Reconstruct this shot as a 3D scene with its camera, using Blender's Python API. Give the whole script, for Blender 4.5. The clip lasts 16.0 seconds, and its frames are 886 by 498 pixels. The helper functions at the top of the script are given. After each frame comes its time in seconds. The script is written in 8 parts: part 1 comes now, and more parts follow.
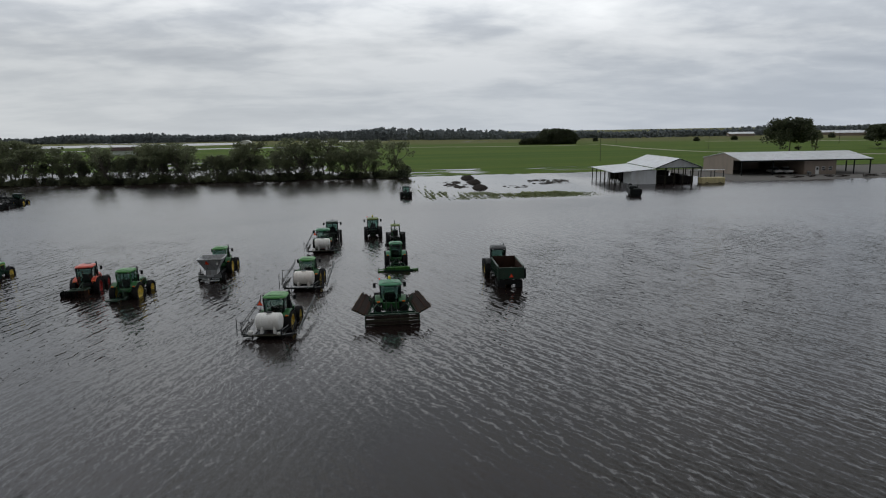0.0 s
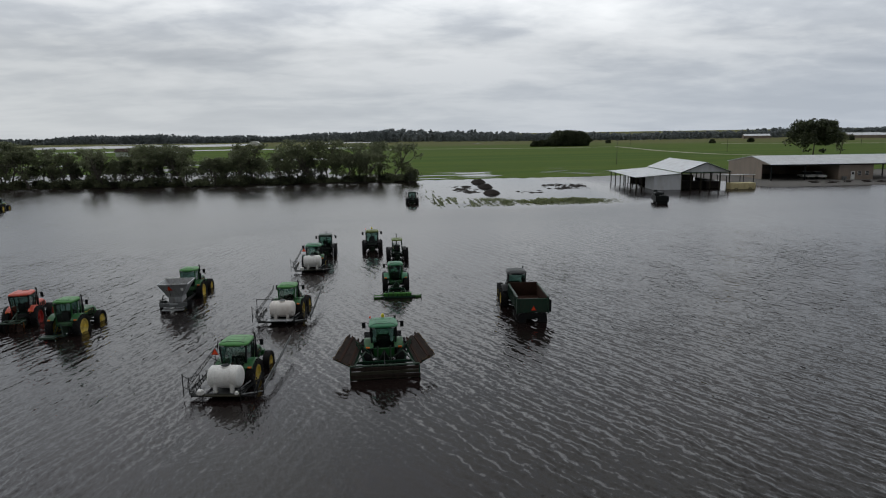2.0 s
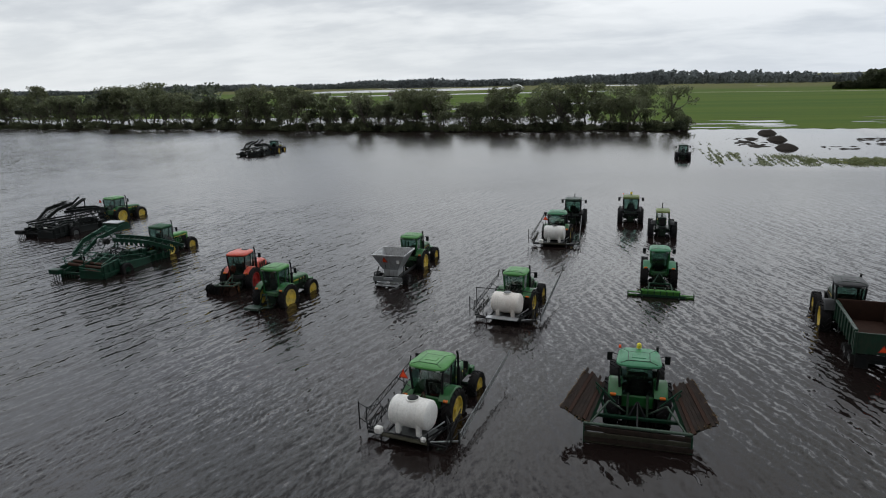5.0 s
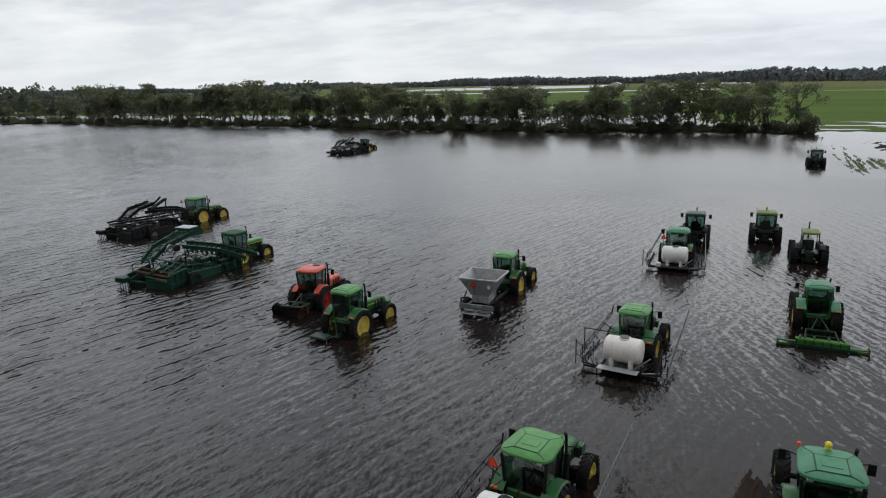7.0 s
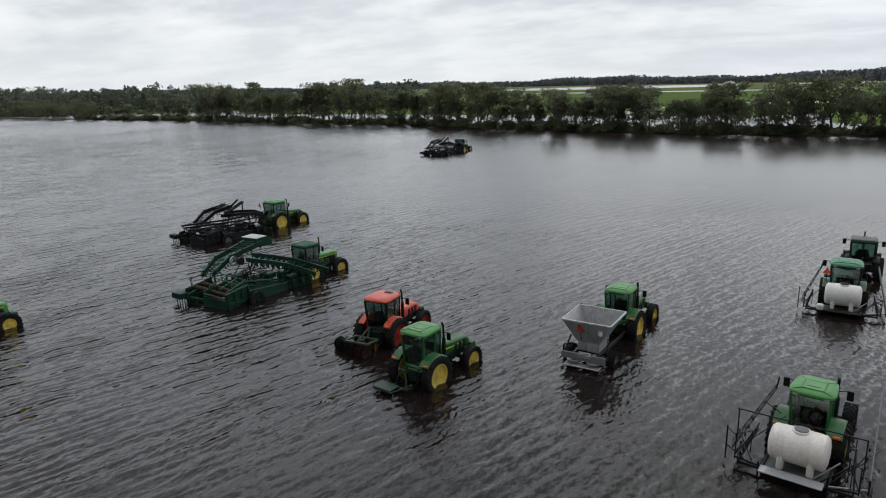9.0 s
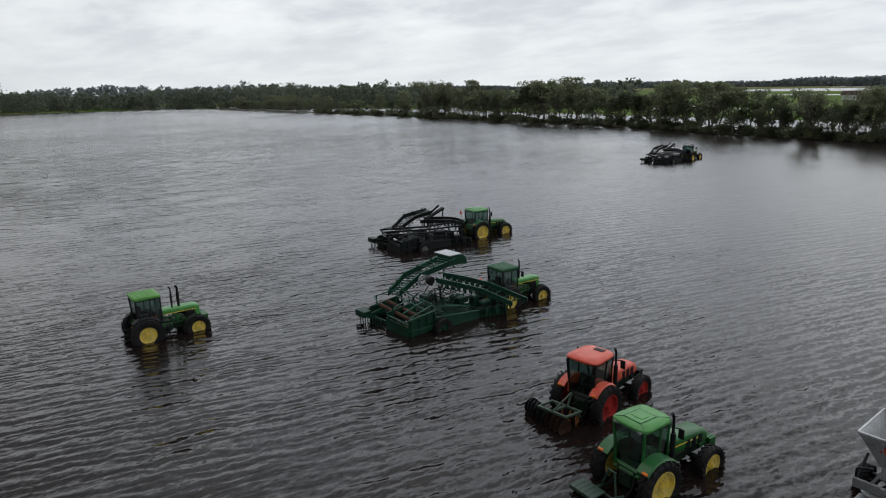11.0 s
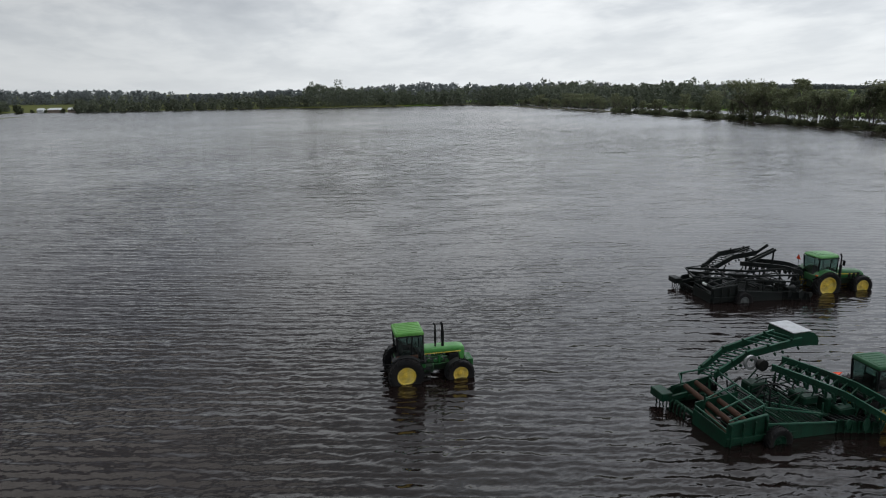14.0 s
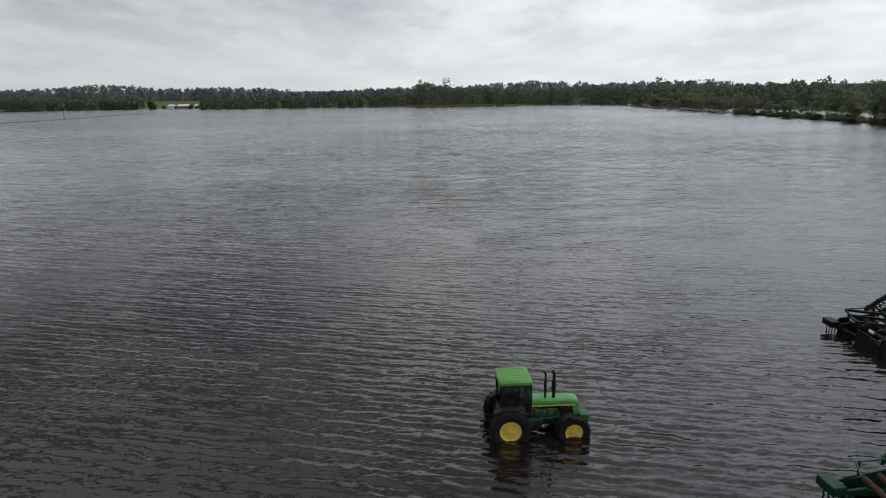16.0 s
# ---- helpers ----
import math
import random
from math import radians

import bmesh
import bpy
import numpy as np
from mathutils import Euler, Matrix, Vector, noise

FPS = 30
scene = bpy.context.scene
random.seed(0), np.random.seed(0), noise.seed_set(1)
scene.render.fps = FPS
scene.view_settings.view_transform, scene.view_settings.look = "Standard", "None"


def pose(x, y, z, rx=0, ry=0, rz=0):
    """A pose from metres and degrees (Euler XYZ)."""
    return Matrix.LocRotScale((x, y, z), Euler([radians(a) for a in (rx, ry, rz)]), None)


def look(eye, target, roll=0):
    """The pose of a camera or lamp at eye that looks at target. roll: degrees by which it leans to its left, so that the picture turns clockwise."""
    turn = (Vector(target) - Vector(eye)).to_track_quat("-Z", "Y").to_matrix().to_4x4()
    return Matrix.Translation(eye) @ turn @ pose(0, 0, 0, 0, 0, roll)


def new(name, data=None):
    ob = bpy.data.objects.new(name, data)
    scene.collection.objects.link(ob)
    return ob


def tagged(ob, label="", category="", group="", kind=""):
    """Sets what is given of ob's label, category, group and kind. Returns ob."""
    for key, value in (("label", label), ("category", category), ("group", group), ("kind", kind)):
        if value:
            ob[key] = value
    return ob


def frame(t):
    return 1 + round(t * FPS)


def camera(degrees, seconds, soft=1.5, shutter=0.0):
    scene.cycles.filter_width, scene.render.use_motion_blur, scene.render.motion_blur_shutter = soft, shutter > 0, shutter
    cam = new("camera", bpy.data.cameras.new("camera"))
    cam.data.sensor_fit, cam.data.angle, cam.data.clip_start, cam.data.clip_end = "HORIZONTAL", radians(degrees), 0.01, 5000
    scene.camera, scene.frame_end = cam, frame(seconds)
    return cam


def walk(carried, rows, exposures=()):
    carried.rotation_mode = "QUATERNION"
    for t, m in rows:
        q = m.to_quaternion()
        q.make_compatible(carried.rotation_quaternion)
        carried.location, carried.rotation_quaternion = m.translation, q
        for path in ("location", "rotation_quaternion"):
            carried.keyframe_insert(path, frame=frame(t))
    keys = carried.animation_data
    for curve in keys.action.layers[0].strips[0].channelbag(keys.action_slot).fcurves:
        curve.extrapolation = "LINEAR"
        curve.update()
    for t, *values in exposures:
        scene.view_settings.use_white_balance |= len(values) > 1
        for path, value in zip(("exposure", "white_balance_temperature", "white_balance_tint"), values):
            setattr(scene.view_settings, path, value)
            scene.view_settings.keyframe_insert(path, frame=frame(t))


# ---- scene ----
cam = camera(68.2, 16.0, soft=1.1)
PATH = [
    (0, (-1.369, -2.437, 12.949), (-1.126, -0.484, 12.594), -1.0),
    (0.5, (-1.032, 0.099, 12.801), (-0.788, 2.053, 12.447), -1.0),
    (1, (-0.542, 2.528, 12.757), (-0.3, 4.482, 12.406), -1.0),
    (1.5, (-0.278, 5.019, 12.833), (-0.037, 6.973, 12.481), -1.0),
    (2, (0.007, 7.254, 12.917), (0.221, 9.211, 12.567), -0.9),
    (2.5, (0.229, 9.444, 12.882), (0.404, 11.405, 12.534), -1.0),
    (3, (0.434, 11.521, 12.887), (0.5, 13.49, 12.542), -1.1),
    (3.5, (0.451, 13.491, 13.023), (0.34, 15.459, 12.68), -1.1),
    (4, (0.383, 15.456, 12.906), (0.1, 17.402, 12.541), -1.2),
    (4.5, (0.119, 17.339, 12.831), (-0.295, 19.235, 12.347), -1.4),
    (5, (-0.191, 18.88, 12.864), (-0.731, 20.74, 12.366), -1.5),
    (5.2, (-0.331, 19.518, 12.917), (-0.926, 21.361, 12.418), -1.5),
    (7.5, (-3.257, 26.512, 12.532), (-4.057, 28.277, 12.036), -1.6),
    (8, (-3.988, 28.16, 12.437), (-4.802, 29.918, 11.942), -1.6),
    (8.5, (-4.818, 29.73, 12.304), (-5.714, 31.449, 11.813), -1.5),
    (9, (-5.728, 31.407, 12.217), (-6.777, 33.038, 11.727), -1.6),
    (11.5, (-11.328, 37.213, 12.313), (-12.922, 38.321, 11.833), -1.0),
    (12, (-12.502, 37.915, 12.492), (-14.176, 38.898, 12.012), -1.0),
    (12.5, (-13.69, 38.438, 12.582), (-15.434, 39.291, 12.104), -0.9),
    (13, (-14.782, 38.831, 12.602), (-16.586, 39.551, 12.127), -0.9),
    (13.5, (-16.008, 39.147, 12.692), (-17.856, 39.744, 12.216), -0.8),
    (14, (-17.088, 39.371, 12.798), (-18.972, 39.845, 12.323), -0.7),
    (14.5, (-18.185, 39.479, 12.838), (-20.095, 39.838, 12.363), -0.5),
    (15, (-18.984, 39.588, 13.041), (-20.908, 39.862, 12.568), -0.5),
    (15.5, (-20.064, 39.693, 13.15), (-21.995, 39.906, 12.674), -0.5),
    (16, (-21.131, 39.765, 13.289), (-23.066, 39.936, 12.811), -0.5),
]
walk(cam, [(t, look(eye, target, roll)) for t, eye, target, roll in PATH],
     exposures=[(0, -0.38), (4.1, -0.36), (4.9, 0.02), (9, 0.10), (12, 0.07), (14, 0.10), (16, 0.10)])

# ---- world, light, exposure ----
SUN_UP, SUN_TURN = radians(48), radians(-60)
world = bpy.data.worlds.new("overcast_sky")
scene.world = world
world.use_nodes = True


def node(tree, kind, **values):
    n = tree.nodes.new(kind)
    for key, value in values.items():
        if key in n.inputs:
            n.inputs[key].default_value = value
    return n


def ramp(tree, source, stops):
    r = tree.nodes.new("ShaderNodeValToRGB")
    while len(r.color_ramp.elements) < len(stops):
        r.color_ramp.elements.new(0.5)
    for e, (at, c) in zip(r.color_ramp.elements, stops):
        e.position, e.color = at, (*c, 1) if len(c) == 3 else c
    tree.links.new(source, r.inputs[0])
    return r.outputs[0]


def maths(tree, op, a, b=0.0, c=None):
    n = tree.nodes.new("ShaderNodeMath")
    n.operation = op
    for i, v in enumerate((a, b) if c is None else (a, b, c)):
        if isinstance(v, (int, float)):
            n.inputs[i].default_value = v
        else:
            tree.links.new(v, n.inputs[i])
    return n.outputs[0]


def mixed(tree, fac, a, b, how="MIX"):
    n = tree.nodes.new("ShaderNodeMix")
    n.data_type, n.blend_type = "RGBA", how
    for i, v in ((0, fac), (6, a), (7, b)):
        if isinstance(v, (int, float)):
            n.inputs[i].default_value = v
        elif isinstance(v, tuple):
            n.inputs[i].default_value = (*v, 1)
        else:
            tree.links.new(v, n.inputs[i])
    return n.outputs[2]


def noise_of(tree, vector, scale, detail=4.0, rough=0.55, distort=0.0):
    n = node(tree, "ShaderNodeTexNoise", Scale=scale, Detail=detail, Roughness=rough, Distortion=distort)
    tree.links.new(vector, n.inputs["Vector"])
    return n.outputs["Fac"]


def scaled(tree, vector, scale=(1, 1, 1), turn=0.0, move=(0, 0, 0)):
    m = tree.nodes.new("ShaderNodeMapping")
    m.inputs["Scale"].default_value = scale
    m.inputs["Rotation"].default_value = (0, 0, turn)
    m.inputs["Location"].default_value = move
    tree.links.new(vector, m.inputs["Vector"])
    return m.outputs[0]


def build_sky():
    tree = world.node_tree
    tree.nodes.clear()
    out = tree.nodes.new("ShaderNodeOutputWorld")
    clear = tree.nodes.new("ShaderNodeTexSky")
    clear.sky_type, clear.sun_disc = "NISHITA", False
    clear.sun_elevation, clear.sun_rotation = SUN_UP, SUN_TURN
    base = node(tree, "ShaderNodeBackground", Strength=0.06)
    tree.links.new(clear.outputs[0], base.inputs[0])
    # the cloud deck: a flat layer seen in perspective
    way = tree.nodes.new("ShaderNodeTexCoord").outputs["Generated"]
    split = tree.nodes.new("ShaderNodeSeparateXYZ")
    tree.links.new(way, split.inputs[0])
    up = maths(tree, "MAXIMUM", split.outputs[2], 0.0)
    high = maths(tree, "ADD", up, 0.17)
    plan = tree.nodes.new("ShaderNodeCombineXYZ")
    tree.links.new(maths(tree, "DIVIDE", split.outputs[0], high), plan.inputs[0])
    tree.links.new(maths(tree, "DIVIDE", split.outputs[1], high), plan.inputs[1])
    big = noise_of(tree, scaled(tree, plan.outputs[0], (0.75, 0.95, 1), 0.3, (3.1, 1.7, 0)), 0.6, 2, 0.45, 0.2)
    mid = noise_of(tree, scaled(tree, plan.outputs[0], (0.75, 1.05, 1), 0.2, (8.4, 2.2, 0)), 1.7, 4, 0.5, 0.25)
    fine = noise_of(tree, scaled(tree, plan.outputs[0], (1, 1.2, 1), -0.2), 4.6, 5, 0.58, 0.3)
    deck = maths(tree, "ADD", maths(tree, "MULTIPLY", big, 0.38), maths(tree, "ADD", maths(tree, "MULTIPLY", mid, 0.47), maths(tree, "MULTIPLY", fine, 0.15)))
    cloud = ramp(tree, deck, [(0.37, (0.37, 0.40, 0.445)), (0.46, (0.50, 0.53, 0.57)), (0.52, (0.655, 0.68, 0.705)), (0.60, (0.80, 0.82, 0.838))])
    # brighter towards the west, bluer and darker low in the east; an overcast sky is brightest overhead
    east = ramp(tree, maths(tree, "ADD", maths(tree, "MULTIPLY", split.outputs[0], 0.5), 0.5), [(0.30, (0, 0, 0)), (0.95, (1, 1, 1))])
    haze = mixed(tree, east, (0.665, 0.70, 0.725), (0.40, 0.455, 0.54))
    low = ramp(tree, up, [(0.0, (1, 1, 1)), (0.05, (0.8, 0.8, 0.8)), (0.17, (0, 0, 0))])
    cloud = mixed(tree, maths(tree, "MULTIPLY", low, 0.8), cloud, haze)
    dome = maths(tree, "ADD", maths(tree, "MULTIPLY", ramp(tree, up, [(0.12, (0, 0, 0)), (0.27, (0.62, 0.62, 0.62)), (0.45, (0.92, 0.92, 0.92)), (0.75, (0.30, 0.24, 0.24)), (0.88, (0.7, 0.7, 0.7)), (0.96, (1.5, 1.5, 1.5)), (1.0, (1.7, 1.7, 1.7))]), 1.05), 1.0)
    lift = ramp(tree, up, [(0.08, (0.2, 0.2, 0.2)), (0.35, (1, 1, 1))])
    north = maths(tree, "ADD", maths(tree, "MULTIPLY", lift, maths(tree, "SUBTRACT", maths(tree, "MULTIPLY", split.outputs[1], 0.55), 0.24)), 1.0)
    # the sun's glow behind the deck, high in the north-west
    glow = maths(tree, "ADD", maths(tree, "MULTIPLY", split.outputs[0], -0.766), maths(tree, "MULTIPLY", split.outputs[1], 0.643))
    glow = maths(tree, "DIVIDE", glow, maths(tree, "SQRT", maths(tree, "MAXIMUM", maths(tree, "SUBTRACT", 1.0, maths(tree, "MULTIPLY", up, up)), 0.05)))
    glow = ramp(tree, glow, [(0.0, (0.18, 0.18, 0.18)), (0.50, (0.30, 0.30, 0.30)), (0.64, (0.42, 0.42, 0.42)), (0.77, (0.55, 0.55, 0.55)), (0.906, (0.88, 0.88, 0.88)), (0.99, (1.22, 1.22, 1.22))])
    glow = maths(tree, "MULTIPLY", glow, maths(tree, "ADD", maths(tree, "MULTIPLY", east, 1.9), 1.0))
    glow = maths(tree, "ADD", maths(tree, "MULTIPLY", ramp(tree, up, [(0.22, (0, 0, 0)), (0.40, (1, 1, 1)), (0.7, (1, 1, 1)), (0.95, (0, 0, 0))]), maths(tree, "SUBTRACT", glow, 1.0)), 1.0)
    cloud = mixed(tree, 1.0, cloud, maths(tree, "MULTIPLY", maths(tree, "MULTIPLY", dome, north), glow), "MULTIPLY")
    cloud = mixed(tree, 1.0, cloud, maths(tree, "ADD", maths(tree, "MULTIPLY", east, 0.22), 1.0), "MULTIPLY")
    # a thicker part of the deck in the south-west
    thick = ramp(tree, maths(tree, "ADD", maths(tree, "MULTIPLY", split.outputs[1], 0.5), 0.5), [(0.15, (1, 1, 1)), (0.28, (0.84, 0.84, 0.84)), (0.38, (0.88, 0.88, 0.88)), (0.50, (1.0, 1.0, 1.0)), (0.62, (1.08, 1.08, 1.08)), (0.82, (1.05, 1.05, 1.05))])
    cloud = mixed(tree, ramp(tree, maths(tree, "MULTIPLY", split.outputs[0], -1.0), [(0.25, (0, 0, 0)), (0.6, (1, 1, 1))]), cloud, mixed(tree, 1.0, cloud, thick, "MULTIPLY"))
    gloom = ramp(tree, maths(tree, "ADD", maths(tree, "MULTIPLY", split.outputs[1], 0.5), 0.5), [(0.20, (0.70, 0.70, 0.72)), (0.42, (0.82, 0.82, 0.84)), (0.56, (1, 1, 1))])
    cloud = mixed(tree, ramp(tree, up, [(0.10, (0, 0, 0)), (0.30, (1, 1, 1))]), cloud, mixed(tree, 1.0, cloud, gloom, "MULTIPLY"))
    veil = node(tree, "ShaderNodeBackground", Strength=1.08)
    tree.links.new(cloud, veil.inputs[0])
    both = node(tree, "ShaderNodeMixShader", Fac=0.96)
    tree.links.new(base.outputs[0], both.inputs[1])
    tree.links.new(veil.outputs[0], both.inputs[2])
    tree.links.new(both.outputs[0], out.inputs[0])


build_sky()
sun = new("sun", bpy.data.lights.new("sun", "SUN"))
sun.data.energy, sun.data.angle, sun.data.color = 0.35, radians(45), (1.0, 0.97, 0.93)
sun.matrix_world = pose(0, 0, 60, 90 - 48, 0, -60)

# ---- materials ----


def material(name):
    m = bpy.data.materials.new(name)
    m.use_nodes = True
    tree = m.node_tree
    return m, tree, tree.nodes["Principled BSDF"]


def place_of(tree):
    return tree.nodes.new("ShaderNodeTexCoord").outputs["Object"]


def world_of(tree):
    return tree.nodes.new("ShaderNodeNewGeometry").outputs["Position"]


def bump(tree, shader, height, strength, distance):
    b = node(tree, "ShaderNodeBump", Strength=strength, Distance=distance)
    tree.links.new(height, b.inputs["Height"])
    tree.links.new(b.outputs[0], shader.inputs["Normal"])


def worn(name, color, dirt=(0.05, 0.04, 0.03), amount=0.35, rough=0.45, metal=0.0, grain=6.0, relief=0.15, fade=None):
    """Paint, rubber or metal with stains at two scales, mud streaks and a faint relief."""
    m, tree, shader = material(name)
    at = place_of(tree)
    coarse = noise_of(tree, at, grain * 0.35, 4, 0.6, 0.3)
    fine = noise_of(tree, at, grain * 4, 5, 0.65)
    streak = noise_of(tree, scaled(tree, at, (5, 5, 0.7)), grain * 0.5, 4, 0.6)
    stain = maths(tree, "MULTIPLY", maths(tree, "ADD", coarse, streak), 0.5)
    mask = ramp(tree, stain, [(0.46, (0, 0, 0)), (0.66, (1, 1, 1))])
    tone = mixed(tree, 0.5, color, ramp(tree, fine, [(0.3, tuple(c * 0.72 for c in color)), (0.7, tuple(min(1, c * 1.22) for c in color))]))
    if fade:
        pale = ramp(tree, noise_of(tree, at, grain * 0.2, 3), [(0.4, (0, 0, 0)), (0.7, (1, 1, 1))])
        tone = mixed(tree, maths(tree, "MULTIPLY", pale, 0.7), tone, fade)
    tree.links.new(mixed(tree, maths(tree, "MULTIPLY", mask, amount), tone, dirt), shader.inputs["Base Color"])
    tree.links.new(maths(tree, "ADD", maths(tree, "MULTIPLY", coarse, 0.25), rough - 0.12), shader.inputs["Roughness"])
    shader.inputs["Metallic"].default_value = metal
    shader.inputs["Specular IOR Level"].default_value = 0.22 if rough >= 0.45 else 0.42
    if relief:
        bump(tree, shader, fine, relief, 0.01)
    return m


MAT = {}
MAT["green"] = worn("green_paint", (0.012, 0.105, 0.022), amount=0.45, rough=0.34, fade=(0.022, 0.135, 0.034))
# paler greens than the body paint, for cab roofs and some bonnets
MAT["roof_green"] = worn("pale_green_paint", (0.055, 0.240, 0.045), (0.03, 0.09, 0.03), 0.3, 0.40, fade=(0.11, 0.31, 0.085))
MAT["lime_green"] = worn("pale_lime_paint", (0.085, 0.27, 0.050), (0.05, 0.09, 0.03), 0.3, 0.45, fade=(0.15, 0.34, 0.09))
MAT["teal_green"] = worn("cool_green_paint", (0.03, 0.20, 0.085), (0.03, 0.06, 0.03), 0.35, 0.42, fade=(0.06, 0.25, 0.13))
MAT["olive_green"] = worn("yellowed_green_paint", (0.14, 0.19, 0.045), (0.06, 0.07, 0.03), 0.45, 0.5, fade=(0.20, 0.24, 0.09))
MAT["dark_green"] = worn("dark_green_paint", (0.006, 0.032, 0.017), amount=0.45, rough=0.42, fade=(0.010, 0.045, 0.024))
MAT["frame_green"] = worn("implement_green_paint", (0.005, 0.038, 0.018), (0.018, 0.015, 0.012), 0.5, 0.5)
MAT["frame_pale"] = worn("weathered_green_frame_paint", (0.055, 0.085, 0.062), (0.03, 0.03, 0.025), 0.4, 0.5)
MAT["bright_green"] = worn("mower_green_paint", (0.045, 0.17, 0.025), (0.025, 0.035, 0.015), 0.5, 0.5)
MAT["yellow"] = worn("yellow_paint", (0.72, 0.52, 0.07), (0.14, 0.10, 0.04), 0.55, 0.45, grain=9, fade=(0.76, 0.63, 0.22))
MAT["red"] = worn("orange_red_paint", (0.60, 0.060, 0.028), (0.10, 0.03, 0.02), 0.3, 0.36, fade=(0.70, 0.16, 0.10))
MAT["red_rim"] = worn("red_rim_paint", (0.36, 0.02, 0.015), (0.05, 0.03, 0.03), 0.5, 0.5)
MAT["rubber"] = worn("tyre_rubber", (0.009, 0.009, 0.010), (0.028, 0.023, 0.018), 0.5, 0.72, grain=5)
MAT["black"] = worn("black_steel", (0.008, 0.009, 0.010), (0.03, 0.025, 0.02), 0.4, 0.5)
MAT["charcoal"] = worn("charcoal_machine_paint", (0.006, 0.009, 0.0085), (0.018, 0.015, 0.012), 0.4, 0.55)
MAT["engine"] = worn("oily_cast_iron", (0.010, 0.026, 0.013), (0.02, 0.017, 0.014), 0.7, 0.55)
MAT["grey"] = worn("grey_paint", (0.17, 0.18, 0.18), (0.07, 0.06, 0.05), 0.4, 0.5)
MAT["steel"] = worn("galvanised_steel", (0.40, 0.41, 0.42), (0.16, 0.15, 0.13), 0.45, 0.42, 0.6, grain=9)
MAT["stainless"] = worn("stainless_sheet", (0.46, 0.47, 0.475), (0.17, 0.155, 0.135), 0.65, 0.42, 0.5, grain=5)
MAT["poly"] = worn("white_polyethylene", (0.80, 0.79, 0.75), (0.60, 0.55, 0.46), 0.28, 0.42, grain=3, relief=0.05)
MAT["poly_pale"] = worn("pinkish_polyethylene", (0.82, 0.77, 0.71), (0.66, 0.56, 0.46), 0.35, 0.42, grain=3, relief=0.05)
MAT["roof_dark"] = worn("dark_grey_cab_roof", (0.060, 0.062, 0.064), (0.03, 0.03, 0.03), 0.4, 0.5, fade=(0.09, 0.09, 0.09))
MAT["roof_olive"] = worn("dull_green_cab_roof", (0.022, 0.095, 0.040), (0.02, 0.04, 0.02), 0.4, 0.5, fade=(0.035, 0.12, 0.06))
MAT["harvest_green"] = worn("harvester_green_paint", (0.005, 0.037, 0.020), (0.010, 0.011, 0.008), 0.6, 0.5, fade=(0.008, 0.052, 0.029))
# lighter copies of the harvester paints, with edge highlights put into the colour
MAT["harvest_edge"] = worn("highlight_harvester_green_edges", (0.022, 0.085, 0.055), (0.015, 0.022, 0.015), 0.5, 0.45, fade=(0.04, 0.12, 0.085))
MAT["charcoal_edge"] = worn("highlight_charcoal_edges", (0.018, 0.022, 0.022), (0.018, 0.015, 0.012), 0.4, 0.45)
MAT["straw"] = worn("dry_straw", (0.115, 0.075, 0.038), (0.05, 0.032, 0.018), 0.5, 0.9)
MAT["rust"] = worn("rusty_steel", (0.040, 0.019, 0.012), (0.018, 0.012, 0.010), 0.6, 0.8, grain=9, relief=0.4)
MAT["rust_dark"] = worn("dark_rusty_roller", (0.070, 0.036, 0.024), (0.025, 0.018, 0.014), 0.6, 0.8, grain=9)
MAT["rust_orange"] = worn("orange_rust", (0.26, 0.105, 0.035), (0.09, 0.04, 0.02), 0.5, 0.75, grain=8, relief=0.3)
MAT["plank"] = worn("wet_weathered_wood", (0.030, 0.020, 0.015), (0.009, 0.007, 0.006), 0.85, 0.75, grain=10, relief=0.5)
MAT["grey_plank"] = worn("grey_weathered_wood", (0.042, 0.040, 0.026), (0.012, 0.011, 0.008), 0.6, 0.75, grain=10, relief=0.5)
MAT["orange_lens"] = worn("orange_lens", (0.75, 0.17, 0.02), (0.3, 0.06, 0.02), 0.2, 0.25)
MAT["red_sign"] = worn("fluorescent_orange_red_sheet", (0.95, 0.10, 0.03), (0.5, 0.05, 0.02), 0.15, 0.45, relief=0)
MAT["red_dark"] = worn("dark_red_reflective_sheet", (0.45, 0.02, 0.015), amount=0.2, rough=0.3, relief=0)
MAT["beacon"] = worn("amber_plastic", (0.75, 0.62, 0.05), (0.4, 0.3, 0.05), 0.15, 0.25)
MAT["white"] = worn("white_paint", (0.75, 0.75, 0.73), (0.4, 0.38, 0.33), 0.35, 0.45, grain=2)
MAT["seat"] = worn("black_vinyl", (0.02, 0.02, 0.02), amount=0.3, rough=0.6)
MAT["cream"] = worn("cream_paint", (0.62, 0.54, 0.30), (0.30, 0.25, 0.14), 0.4, 0.5, grain=2)


